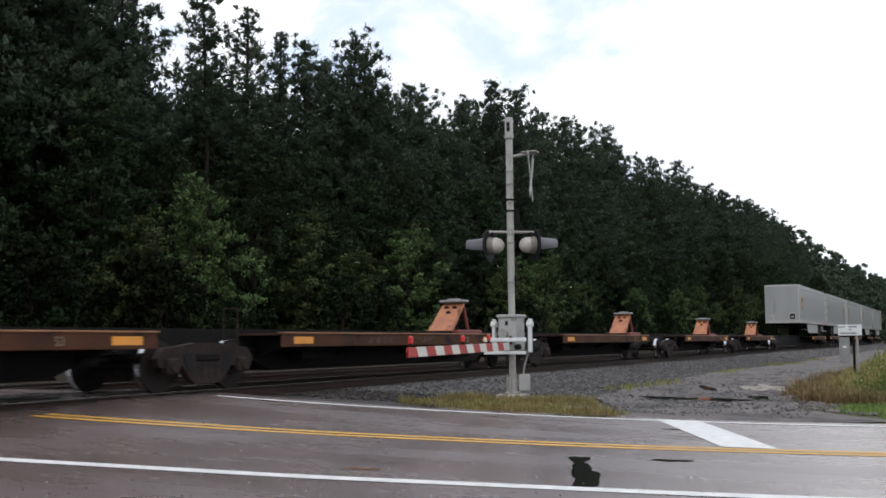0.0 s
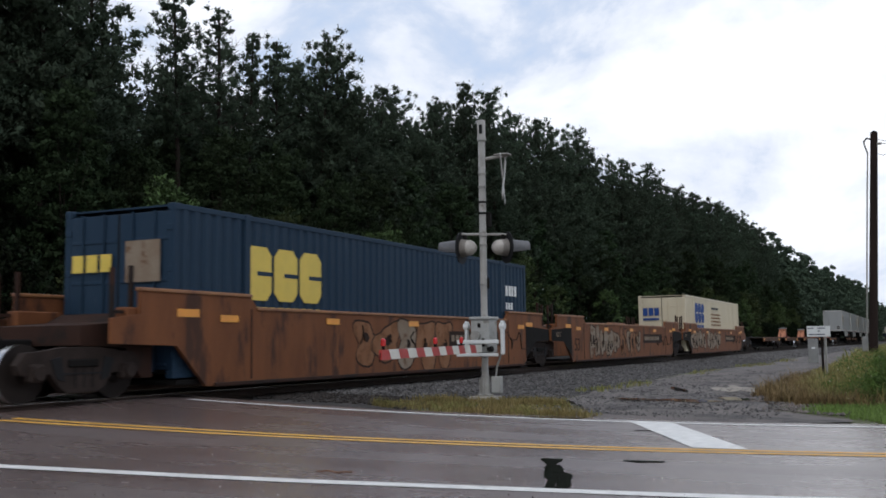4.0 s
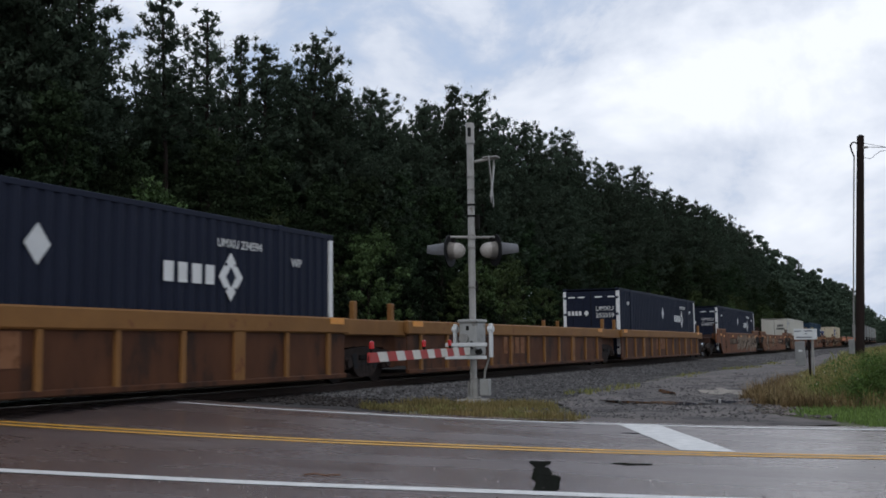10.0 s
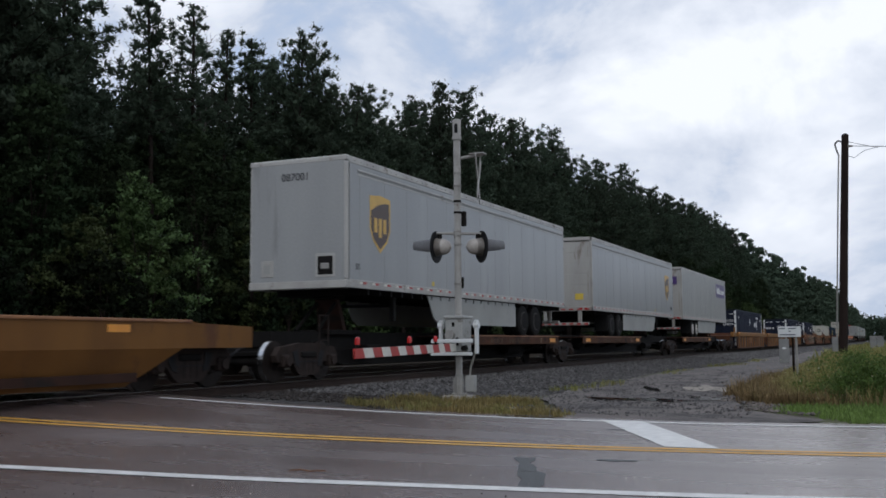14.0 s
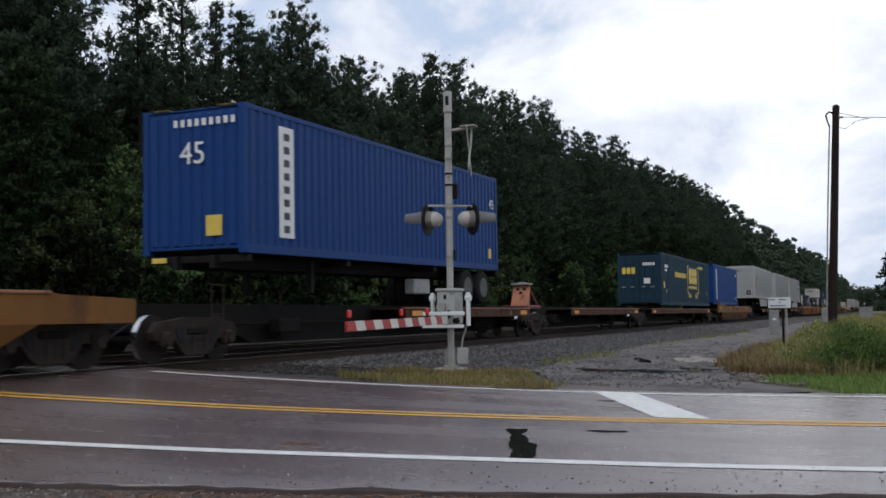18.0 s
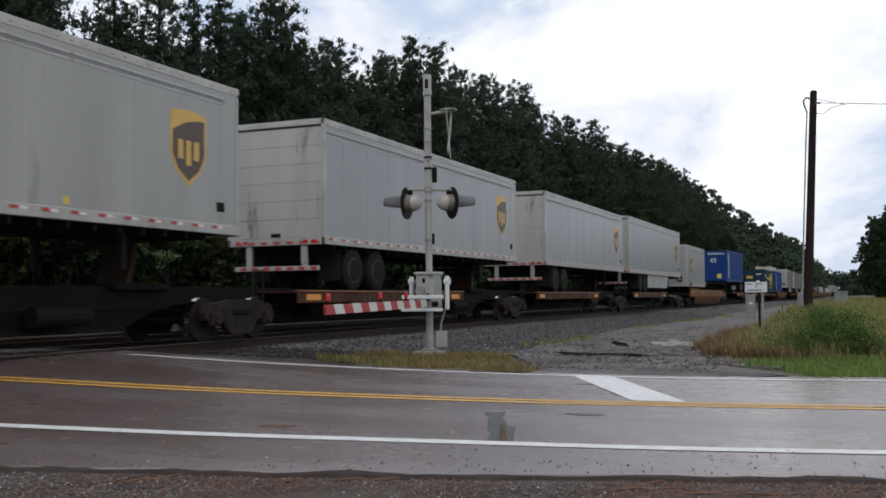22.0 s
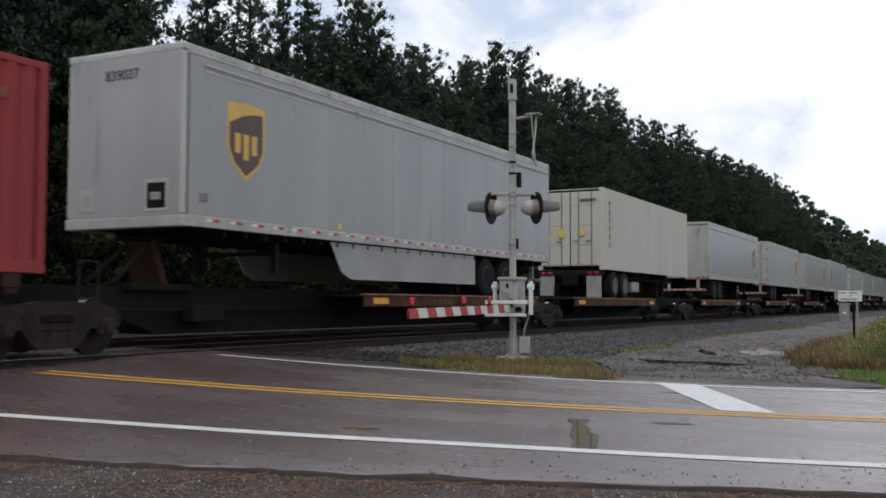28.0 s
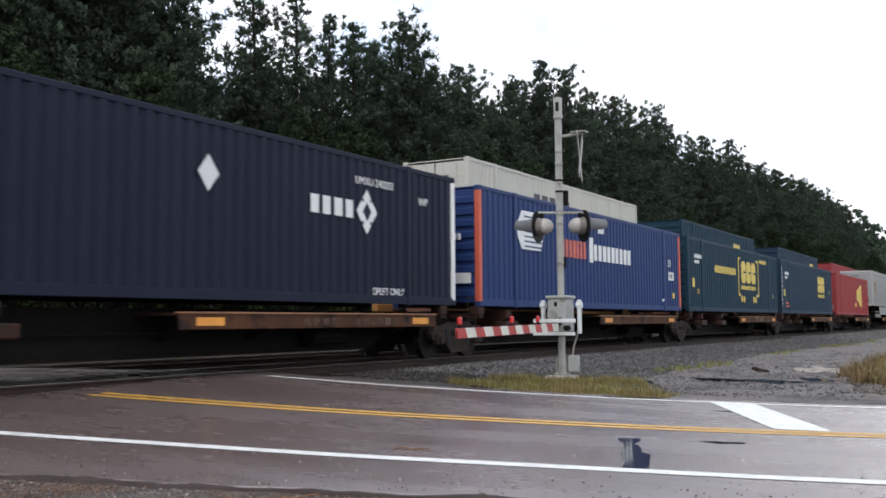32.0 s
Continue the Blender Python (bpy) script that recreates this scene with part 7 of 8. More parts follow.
def navy_box(code):
    c = container(16.15, M["c_navy"], "dark navy corrugated freight container with white corner posts", trim=M["white"], posts=(1.98, 14.17), lead_trim=True)
    bars(c, word_bars(10.8, 1.64, 1.45, 0.34, 4, 4), M["white"], Y_SIDE)
    diamond(c, 12.6, 1.8, 0.44, M["white"], hole=M["c_navy"])
    words(c, "UMXU " + code, 12.2, 2.33, 0.22, M["white"], Y_SIDE - 0.003)
    diamond(c, 8.15, 2.02, 0.3, M["sign_white"])
    words(c, "WP", 14.55, 2.12, 0.24, M["white"], Y_SIDE - 0.003)
    end_bars(c, [(1.0 - 0.16 * i, 0.89 - 0.16 * i, 1.76, 1.94) for i in range(4)], M["white"])
    part("door_diamond", B().ext([(0.3, 1.85), (0.19, 1.98), (0.08, 1.85), (0.19, 1.72)], "x", -0.044, -0.038), M["white"], c)
    words(c, "UMXU", -0.045, 1.95, 0.27, M["white"], -0.22, face="x")
    words(c, code, -0.045, 1.66, 0.27, M["white"], -0.22, face="x")
    words(c, "WP", 1.3, 2.2, 0.24, M["white"], Y_SIDE - 0.003)
    for y in (0.98, 0.55, -0.2, -0.75):
        end_bars(c, [(y, y - 0.3, 2.5, 2.56)], M["white"])
    words(c, "DPLFT ONLY", 12.8, 0.18, 0.2, M["white"], Y_SIDE - 0.003)
    return c


def slotted_blocks(c, x, z, w, h, material, ground, y):
    """Three rounded painted blocks, each with a slot in the colour of the wall."""
    step = w / 3
    for i in range(3):
        a, b = x + i * step + 0.02 * w, x + (i + 1) * step - 0.015 * w
        k = (b - a) * 0.2
        block = part("logo_block", B().ext([(a + k, z), (b - k, z), (b, z + h * 0.16), (b, z + h * 0.84), (b - k, z + h), (a + k, z + h), (a, z + h * 0.84), (a, z + h * 0.16)], "y", y - 0.003, y + 0.003), material, c, "broad painted logo block")
        part("logo_slot", B().box(a + 0.42 * (b - a), b, y - 0.006, y - 0.003, z + h * 0.46, z + h * 0.54), ground, block)


def block_logo(c, x, z, w, h, material, ground, tail=True):
    """Three broad slotted blocks over a thin line of bars."""
    slotted_blocks(c, x, z, w, h, material, ground, Y_SIDE)
    if tail:
        bars(c, word_bars(x, z - 0.3, w, 0.18, 10, 3), material, Y_SIDE)


def slate_box(paint, word=False, door=False):
    c = container(16.15, paint, "weathered slate-blue corrugated freight container with yellow markings" if not word else "weathered dark teal corrugated freight container with yellow markings", door=door, posts=(1.98, 14.17))
    block_logo(c, 10.85 if not word else 8.4, 1.35, 2.4 if not word else 2.9, 1.0, M["yellow"], paint)
    bars(c, [(0.55, 0.85, 0.95, 1.3)], M["yellow"], Y_SIDE)
    words(c, "53", 14.9, 1.35 if not word else 0.75, 0.28, M["yellow"], Y_SIDE - 0.003)
    bars(c, word_bars(0.9, 2.1, 1.2, 0.16, 9, 12), M["white"], Y_SIDE)
    bars(c, word_bars(0.9, 1.9, 0.7, 0.12, 5, 13), M["white"], Y_SIDE)
    if word:
        bars(c, word_bars(3.9, 1.65, 3.6, 0.3, 18, 21), M["yellow"], Y_SIDE)
        for x, d in ((7.9, 1), (11.75, -1)):
            bars(c, [(x, x + 0.12, 0.75, 2.5), (x, x + d * 0.4, 2.4, 2.5), (x, x + d * 0.4, 0.75, 0.85)], M["yellow"], Y_SIDE)
        for x in (8.5, 10.8):
            part("logo_dot", B().cyl((x, Y_SIDE - 0.003, 0.62), (x, Y_SIDE + 0.003, 0.62), 0.16, n=16).cyl((x + 0.42, Y_SIDE - 0.003, 0.6), (x + 0.42, Y_SIDE + 0.003, 0.6), 0.15, n=16), M["yellow"], c)
        bars(c, word_bars(12.1, 2.4, 1.5, 0.17, 10, 14), M["yellow"], Y_SIDE)
        words(c, "53", 1.2, 0.7, 0.28, M["yellow"], Y_SIDE - 0.003)
    else:
        bars(c, [(-0.0 + 0.03, 0.11, 0.4 + 0.24 * i, 0.56 + 0.24 * i) for i in range(9)], M["white"], Y_SIDE - 0.006)
        bars(c, word_bars(1.0, 0.5, 0.75, 0.12, 6, 15) + word_bars(1.0, 0.34, 0.9, 0.1, 7, 16), M["orange_red"], Y_SIDE)
    return c


def shield(parent, x, z, w, h, y):
    """A brown shield with a gold upper band and border."""
    def prof(k):
        return [(x - w / 2 * k, z + h * 0.5 - (1 - k) * h * 0.3), (x - w / 2 * k, z - h * 0.08), (x - w * 0.34 * k, z - h * 0.3), (x, z - h * 0.5 + (1 - k) * h * 0.5), (x + w * 0.34 * k, z - h * 0.3), (x + w / 2 * k, z - h * 0.08), (x + w / 2 * k, z + h * 0.5 - (1 - k) * h * 0.3), (x, z + h * 0.54 - (1 - k) * h * 0.3)]
    part("shield_border", B().ext(prof(1.0), "y", y - 0.003, y), M["gold"], parent, "gold shield border")
    part("shield_field", B().ext([(x - w * 0.44, z + h * 0.24), (x - w * 0.44, z - h * 0.08), (x - w * 0.3, z - h * 0.27), (x, z - h * 0.43), (x + w * 0.3, z - h * 0.27), (x + w * 0.44, z - h * 0.08), (x + w * 0.44, z + h * 0.42), (x + w * 0.2, z + h * 0.41), (x - w * 0.1, z + h * 0.36)], "y", y - 0.006, y - 0.003), M["brown"], parent, "brown shield field")
    bars(parent, [(x - w * 0.3 + i * w * 0.22, x - w * 0.3 + i * w * 0.22 + w * 0.14, z - h * 0.14 - (0.08 * h if i == 1 else 0), z + h * 0.12) for i in range(3)], M["gold"], y - 0.008)


def turned(prof, n=26):
    """A ring body turned round the y axis from a profile of (y, radius), closed at both ends."""
    b, m = B(), len(prof)
    b.v = [(r * math.cos(2 * math.pi * i / n), y, r * math.sin(2 * math.pi * i / n)) for y, r in prof for i in range(n)]
    b.f = [(j * n + i, j * n + (i + 1) % n, (j + 1) * n + (i + 1) % n, (j + 1) * n + i) for j in range(m - 1) for i in range(n)]
    b.f += [tuple(range(n)), tuple(range((m - 1) * n, m * n))]
    return b


TYRE_ME = turned([(-0.155, 0.4), (-0.15, 0.44), (-0.12, 0.49), (-0.08, 0.5), (0.08, 0.5), (0.12, 0.49), (0.15, 0.44), (0.155, 0.4)]).mesh("tyre", M["tyre"])
RIM_ME = B().cyl((0, -0.165, 0), (0, -0.14, 0), 0.29, 0.3, n=26).mesh("rim", M["rim"])
RIMW_ME = B().cyl((0, -0.17, 0), (0, -0.14, 0), 0.29, 0.31, n=22).cyl((0, -0.2, 0), (0, -0.16, 0), 0.1, 0.14, n=14).mesh("rim", M["rim_white"])
RIMD_ME = B().cyl((0, -0.172, 0), (0, -0.155, 0), 0.275, 0.28, n=24).mesh("rim_dish", M["tyre"])
RIMW_DISH = B().cyl((0, -0.172, 0), (0, -0.155, 0), 0.17, 0.19, n=20).mesh("rim_dish", M["grime_shade"])


def bogie(ob, X, xs, white=False):
    for x in xs:
        part("axle", B().cyl((X(x), -1.0, 0.5), (X(x), 1.0, 0.5), 0.07, n=10), M["t_dark"], ob)
        for s in (-1, 1):
            for k, off in enumerate((1.1, 0.78)):
                t = part("wheel", TYRE_ME, None, ob, "black truck tyre")
                t.location = (X(x), s * off, 0.5)
                if k == 0:
                    r = part("rim", RIMW_ME if white else RIM_ME, None, t)
                    r.rotation_euler = (0, 0, 0 if s < 0 else math.pi)
                    r = part("rim_dish", RIMW_DISH if white else RIMD_ME, None, t)
                    r.rotation_euler = (0, 0, 0 if s < 0 else math.pi)


def trailer(L, H, paint, label, nose="lead", rear="roll", skirt=True, ribs=False, white_rim=False, logo=True, wheels=True, zbox=1.05, number=True):
    """A highway trailer: smooth or ribbed body, rails with reflective tape, doors, nose, skirts, running gear. x = 0 at its trailing end, z = 0 where the tyres stand."""
    ob = thing("trailer", label, "trailer", "trailers of the train")
    X = (lambda a: a) if nose == "lead" else (lambda a: L - a)
    W = 1.295
    z0, z1 = zbox, zbox + H
    bx = lambda b, a0, a1, *r: b.box(min(X(a0), X(a1)), max(X(a0), X(a1)), *r)
    for s in (-1, 1):
        y0, y1 = min(s * W, s * (W - 0.035)), max(s * W, s * (W - 0.035))
        part("side_wall", bx(B(), 0.1, L - 0.14, y0, y1, z0 + 0.18, z1 - 0.14), paint, ob)
        part("top_rail", bx(B(), 0.05, L - 0.1, y0 - 0.008, y1 + 0.008, z1 - 0.16, z1, 0.012), M["t_trim"], ob, "pale aluminium top rail")
        if not ribs:
            part("trim_line", bx(B(), 0.1, L - 0.5, min(s * (W + 0.006), s * W), max(s * (W + 0.006), s * W), z1 - 0.4, z1 - 0.36, 0.004), M["t_door"], ob)
            part("trim_line", bx(B(), 0.1, L - 0.5, min(s * (W + 0.012), s * W), max(s * (W + 0.012), s * W), z1 - 0.3, z1 - 0.262, 0.004), M["t_door"], ob)
        part("bottom_rail", bx(B(), 0.05, L - 0.1, y0 - 0.012, y1 + 0.012, z0, z0 + 0.19, 0.012), M["t_trim"], ob, "pale aluminium bottom rail")
        if s < 0:
            red, wht = B(), B()
            n = int(L / 0.62)
            for i in range(n):
                a = 0.2 + i * (L - 0.5) / n
                bx(red, a, a + 0.16, -W - 0.018, -W - 0.012, z0 + 0.1, z0 + 0.15)
                bx(wht, a + 0.17, a + 0.33, -W - 0.018, -W - 0.012, z0 + 0.1, z0 + 0.15)
            tagged(part("red_tape", red, M["red_reflect"], ob), "red reflective tape along the bottom rail", kind="stuff")
            tagged(part("white_tape", wht, M["white_reflect"], ob), "white reflective tape along the bottom rail", kind="stuff")
            if ribs:
                for i in range(int(L / 0.6)):
                    a = 0.4 + i * 0.6
                    part("side_rib", bx(B(), a, a + 0.022, -W - 0.006, -W, z0 + 0.19, z1 - 0.16), M["case_grey"], ob, "dull grey post seam")
            else:
                for i in range(int(L / 1.22)):
                    a = 0.9 + i * 1.22
                    if a < L - 0.4:
                        part("panel_seam", bx(B(), a, a + 0.014, -W - 0.002, -W, z0 + 0.19, z1 - 0.37), M["skirt"], ob)
                rv = B()
                for i in range(int(L / 0.3)):
                    bx(rv, 0.2 + i * 0.3, 0.22 + i * 0.3, -W - 0.014, -W - 0.008, z1 - 0.1, z1 - 0.08)
                tagged(part("rivet_line", rv, M["t_dark"], ob), "row of small dark rivets", kind="stuff")
                # raised darker strip standing for the shade of a groove between the lines
                part("trim_groove", bx(B(), 0.1, L - 0.5, -W - 0.003, -W, z1 - 0.358, z1 - 0.302), M["case_grey"], ob, "dull grey strip of painted groove shade under the top rail")
    part("roof", bx(B(), 0.05, L - 0.1, -W + 0.03, W - 0.03, z1 - 0.05, z1 - 0.01), M["t_white"], ob)
    part("floor", bx(B(), 0.1, L - 0.1, -W + 0.03, W - 0.03, z0 + 0.02, z0 + 0.12), M["t_dark"], ob)
    cross = B()
    for i in range(int(L / 0.6)):
        bx(cross, 0.5 + i * 0.58, 0.56 + i * 0.58, -W + 0.05, W - 0.05, z0 - 0.12, z0 + 0.02)
    tagged(part("floor_framing", cross, M["t_dark"], ob), "dark floor cross members", kind="stuff")
    # nose
    part("nose", bx(B(), L - 0.16, L, -W, W, z0, z1, 0.09), paint, ob, "rounded trailer nose")
    part("nose_cap", bx(B(), L - 0.2, L + 0.006, -W - 0.005, W + 0.005, z1 - 0.13, z1 + 0.012, 0.03), M["t_door"], ob, "white nose cap")
    part("nose_sill", bx(B(), L - 0.12, L + 0.008, -W - 0.004, W + 0.004, z0 - 0.01, z0 + 0.18, 0.02), M["t_trim"], ob)
    if number:
        if nose == "trail" and number is not True:
            words(ob, number, -0.01, z1 - 0.5, 0.25, M["ink"], 0.42, face="x")
        for sy in (-1, 1):
            part("nose_post", bx(B(), L - 0.13, L + 0.004, min(sy * (W + 0.003), sy * (W - 0.1)), max(sy * (W + 0.003), sy * (W - 0.1)), z0 + 0.17, z1 - 0.12, 0.05), M["t_door"], ob, "white nose corner post")
        part("connection_frame", bx(B(), L, L + 0.01, -1.0, -0.5, z0 + 0.25, z0 + 0.78, 0.006), M["t_door"], ob, "pale frame round the connection box")
        part("document_frame", bx(B(), L, L + 0.014, 0.62, 0.95, z0 + 0.28, z0 + 0.66, 0.008), M["t_trim"], ob)
        part("document_window", bx(B(), L + 0.012, L + 0.018, 0.7, 0.88, z0 + 0.36, z0 + 0.56), M["skirt"], ob)
        part("connection_box", bx(B(), L, L + 0.014, -0.95, -0.55, z0 + 0.3, z0 + 0.72, 0.008), M["t_dark"], ob, "dark air and electric connection box")
        part("air_coupling", bx(B(), L + 0.012, L + 0.05, -0.86, -0.64, z0 + 0.42, z0 + 0.56, 0.02), M["steel"], ob)
    # rear frame and doors
    fr = bx(B(), 0, 0.12, -W, -W + 0.09, z0, z1 + 0.01, 0.012)
    bx(fr, 0, 0.12, W - 0.09, W, z0, z1 + 0.01, 0.012)
    bx(fr, 0, 0.12, -W, W, z1 - 0.13, z1 + 0.01, 0.012)
    bx(fr, 0, 0.14, -W, W, z0, z0 + 0.17, 0.012)
    part("rear_frame", fr, M["t_trim"], ob, "pale aluminium rear frame")
    if rear == "roll":
        for i in range(6):
            zz = z0 + 0.18 + i * (H - 0.34) / 6
            part("door_panel", bx(B(), 0.05, 0.08, -W + 0.09, W - 0.09, zz, zz + (H - 0.34) / 6 - 0.004, 0.004), M["t_door"], ob)
        part("door_latch", bx(B(), 0.0, 0.05, -0.12, 0.12, z0 + 0.2, z0 + 0.28, 0.01), M["t_dark"], ob)
        part("marker_lamp", bx(B(), 0.01, 0.04, W - 0.1, W - 0.04, z1 - 0.55, z1 - 0.48), M["t_dark"], ob)
    else:
        for s in (-1, 1):
            leaf = part("door_leaf", bx(B(), 0.02, 0.07, min(s * 0.012, s * (W - 0.07)), max(s * 0.012, s * (W - 0.07)), z0 + 0.16, z1 - 0.11, 0.008), M["t_door"], ob, "white swing door leaf")
            for k in (0.4, 0.85):
                part("lock_rod", B().cyl((X(0.0), s * k, z0 + 0.1), (X(0.0), s * k, z1 - 0.08), 0.025, n=8), M["case_grey"], leaf)
            for q in (0.3, 0.95, 1.6, 2.3):
                part("hinge", bx(B(), -0.01, 0.03, min(s * (W - 0.01), s * (W - 0.22)), max(s * (W - 0.01), s * (W - 0.22)), z0 + q, z0 + q + 0.09, 0.006), M["case_grey"], leaf)
    if wheels:
        for y in (-1.0, -0.8, 0.8, 1.0):
            part("tail_lamp", bx(B(), -0.01, 0.02, y - 0.06, y + 0.06, z0 + 0.04, z0 + 0.12), M["red_lens"], ob, "red tail lamp")
        bump = part("underride_guard", bx(B(), 0.02, 0.12, -1.1, 1.1, z0 - 0.58, z0 - 0.47, 0.012).box(min(X(0.04), X(0.12)), max(X(0.04), X(0.12)), -0.8, -0.66, z0 - 0.5, z0).box(min(X(0.04), X(0.12)), max(X(0.04), X(0.12)), 0.66, 0.8, z0 - 0.5, z0), M["t_trim"], ob, "rear underride guard")
        for i in range(7):
            part("guard_tape", bx(B(), 0.012, 0.018, -1.08 + i * 0.31, -0.92 + i * 0.31, z0 - 0.56, z0 - 0.49), M["red_reflect"], bump, "red reflective tape")
        tape = B()
        for i in range(7):
            bx(tape, -0.006, 0.0, -1.15 + i * 0.34, -0.98 + i * 0.34, z0 + 0.03, z0 + 0.09)
        part("rear_tape", tape, M["red_reflect"], ob)
        ax = (3.12, 4.37) if L > 15 else (1.5, 2.75)
        bogie(ob, X, ax, white_rim)
        part("slider_frame", bx(B(), ax[0] - 0.7, ax[1] + 0.7, -0.6, 0.6, 0.68, z0 - 0.02), M["t_dark"], ob)
        for y in (-1.24, 0.65):
            part("mud_flap", bx(B(), ax[0] - 0.68, ax[0] - 0.66, y, y + 0.59, 0.25, 0.95), M["tyre"], ob)
        lg = L - 3.0
        part("landing_gear", bx(B(), lg, lg + 0.12, -1.0, -0.88, 0.35, z0).box(min(X(lg), X(lg + 0.12)), max(X(lg), X(lg + 0.12)), 0.88, 1.0, 0.35, z0).box(min(X(lg + 0.03), X(lg + 0.08)), max(X(lg + 0.03), X(lg + 0.08)), -1.0, 1.0, 0.7, 0.78), M["t_dark"], ob)
        if skirt:
            a, c = ax[1] + 0.75, L - 4.6
            for s in (-1, 1):
                part("side_skirt", B().ext([(X(a), z0 - 0.02), (X(a), 0.3), (X(c - 0.5), 0.3), (X(c - 0.15), 0.45), (X(c + 0.25), z0 - 0.02)], "y", min(s * 1.24, s * 1.22), max(s * 1.24, s * 1.22)), M["skirt"], ob, "pale curved side skirt")
    if logo:
        shield(ob, X(L - 1.6), z0 + H * 0.515, 1.04, 1.32, -W - 0.003)
        if nose == "trail":
            words(ob, "53", 0.4, z0 + 0.42, 0.2, M["ink"], -W - 0.005)
        else:
            part("size_mark", B().box(min(X(L - 0.75), X(L - 0.5)), max(X(L - 0.75), X(L - 0.5)), -W - 0.004, -W, z0 + 0.42, z0 + 0.6), M["t_dark"], ob)
        part("yellow_tag", B().box(X(L - 4.6) - 0.06, X(L - 4.6) + 0.06, -W - 0.004, -W, z0 + 0.24, z0 + 0.36), M["yellow"], ob)
    return ob


def chassis(ob, L, flip):
    """Container chassis under a box whose floor is at z = 0."""
    X = (lambda a: L - a) if flip else (lambda a: a)
    g = B()
    for y in (-0.45, 0.45):
        g.box(min(X(0.0), X(L)), max(X(0.0), X(L)), y - 0.06, y + 0.06, -0.28, -0.02, 0.01)
    for x in (0.1, L * 0.35, L * 0.7, L - 0.2):
        g.box(X(x) - 0.08, X(x) + 0.08, -1.2, 1.2, -0.16, -0.02, 0.01)
    part("chassis", g, M["t_dark"], ob, "dark steel container chassis")
    for x in (1.3, 2.55):
        part("axle", B().cyl((X(x), -1.0, -0.55), (X(x), 1.0, -0.55), 0.07, n=10), M["t_dark"], ob)
        for s in (-1, 1):
            for k, off in enumerate((1.07, 0.76)):
                t = part("wheel", TYRE_ME, None, ob, "black truck tyre")
                t.location = (X(x), s * off, -0.55)
                if k == 0:
                    r = part("rim", RIM_ME, None, t)
                    r.rotation_euler = (0, 0, 0 if s < 0 else math.pi)
    part("landing_gear", B().box(X(L - 3) - 0.06, X(L - 3) + 0.06, -0.9, -0.78, -0.75, -0.05).box(X(L - 3) - 0.06, X(L - 3) + 0.06, 0.78, 0.9, -0.75, -0.05), M["t_dark"], ob)
    part("rear_bolster", B().box(min(X(-0.06), X(0.1)), max(X(-0.06), X(0.1)), -1.22, 1.22, -0.2, -0.01, 0.01), M["t_dark"], ob)
    for y in (-1.0, -0.75, 0.75, 1.0):
        part("tail_lamp", B().box(min(X(-0.075), X(-0.06)), max(X(-0.075), X(-0.06)), y - 0.07, y + 0.07, -0.15, -0.07), M["red_lens"], ob)
    part("side_marker", B().box(X(5.0) - 0.5, X(5.0) + 0.5, -0.9, -0.6, -0.75, -0.35, 0.03), M["alu"], ob, "grey landing box")


# ---- the long train: what runs away past the crossing ----
MOVERS = []          # thing, its place along the line at the start, height, track


def ride(ob, s, z, lift=0.0):
    MOVERS.append((ob, s, TRACK, z, lift))
    return ob


GREY = "pale grey highway trailer with a brown and gold shield"
DECK, SPINE_BOX, WELL_BOX = RAIL + 0.97, RAIL + 1.177, RAIL + 0.27


def spine_run(lo, hi, platform, **kw):
    ride(spine_unit(hi - lo, platform, **kw), lo, RAIL)


# far ahead at the start: loaded trailers, then four empty units with raised hitches
for k in range(5):
    s = 82.2 + k * 18.6
    ride(trailer(16.15, 2.98, M["t_grey"], GREY, nose="trail" if k in (0, 2, 3) else "lead", rear="doors" if k == 1 else "roll"), s, DECK)
    spine_run(s - 1.2 if k else 72.2, s + 17.4, "lead" if k in (0, 2, 3) else "trail", lead_truck=k == 4, tags=0)
for lo, hi in ((-3.4, 13.3), (13.3, 27.9), (27.9, 43.5), (43.5, 57.9), (57.9, 72.2)):
    ob = spine_unit(hi - lo, "trail" if lo > 0 else "lead", min(9.6, hi - lo - 5), hitch_at=hi - lo - 3.2 if lo > 0 else None, tags=int(lo) % 5, dark=False, lean=0.85)
    ride(ob, lo, RAIL)

# three well-car sets of three units
for s, rib, first, last, art in ((-23.73, False, True, False, 1), (-43.25, False, False, False, 2), (-62.78, False, False, True, 3), (-86.59, False, True, False, 4), (-106.1, False, False, False, 5),
                                 (-125.74, False, False, True, 6), (-149.29, True, True, False, 0), (-168.9, True, False, False, 0), (-188.5, True, False, True, 0)):
    ride(well_unit(16.15, rib, first, last, art), s, RAIL)


def cream_box():
    c = container(16.15, M["c_cream"], "cream corrugated freight container with broad blue markings", posts=(1.98, 14.17))
    slotted_blocks(c, 2.3, 1.5, 2.5, 1.05, M["logo_blue"], M["c_cream"], Y_SIDE)
    bars(c, word_bars(2.3, 1.12, 2.4, 0.26, 10, 3), M["logo_blue"], Y_SIDE)
    bars(c, word_bars(6.9, 2.3, 2.2, 0.13, 12, 5), M["ink"], Y_SIDE)
    for r_ in range(4):
        bars(c, word_bars(6.8, 1.98 - 0.2 * r_, 2.9, 0.08, 14, r_), M["tag_pale"], Y_SIDE)
    end_bars(c, [(0.98 - 0.3 * i, 0.98 - 0.3 * i - 0.24, 1.85, 2.25) for i in range(3)] + [(0.98, 0.15, 1.62, 1.72)], M["logo_blue"])
    return c


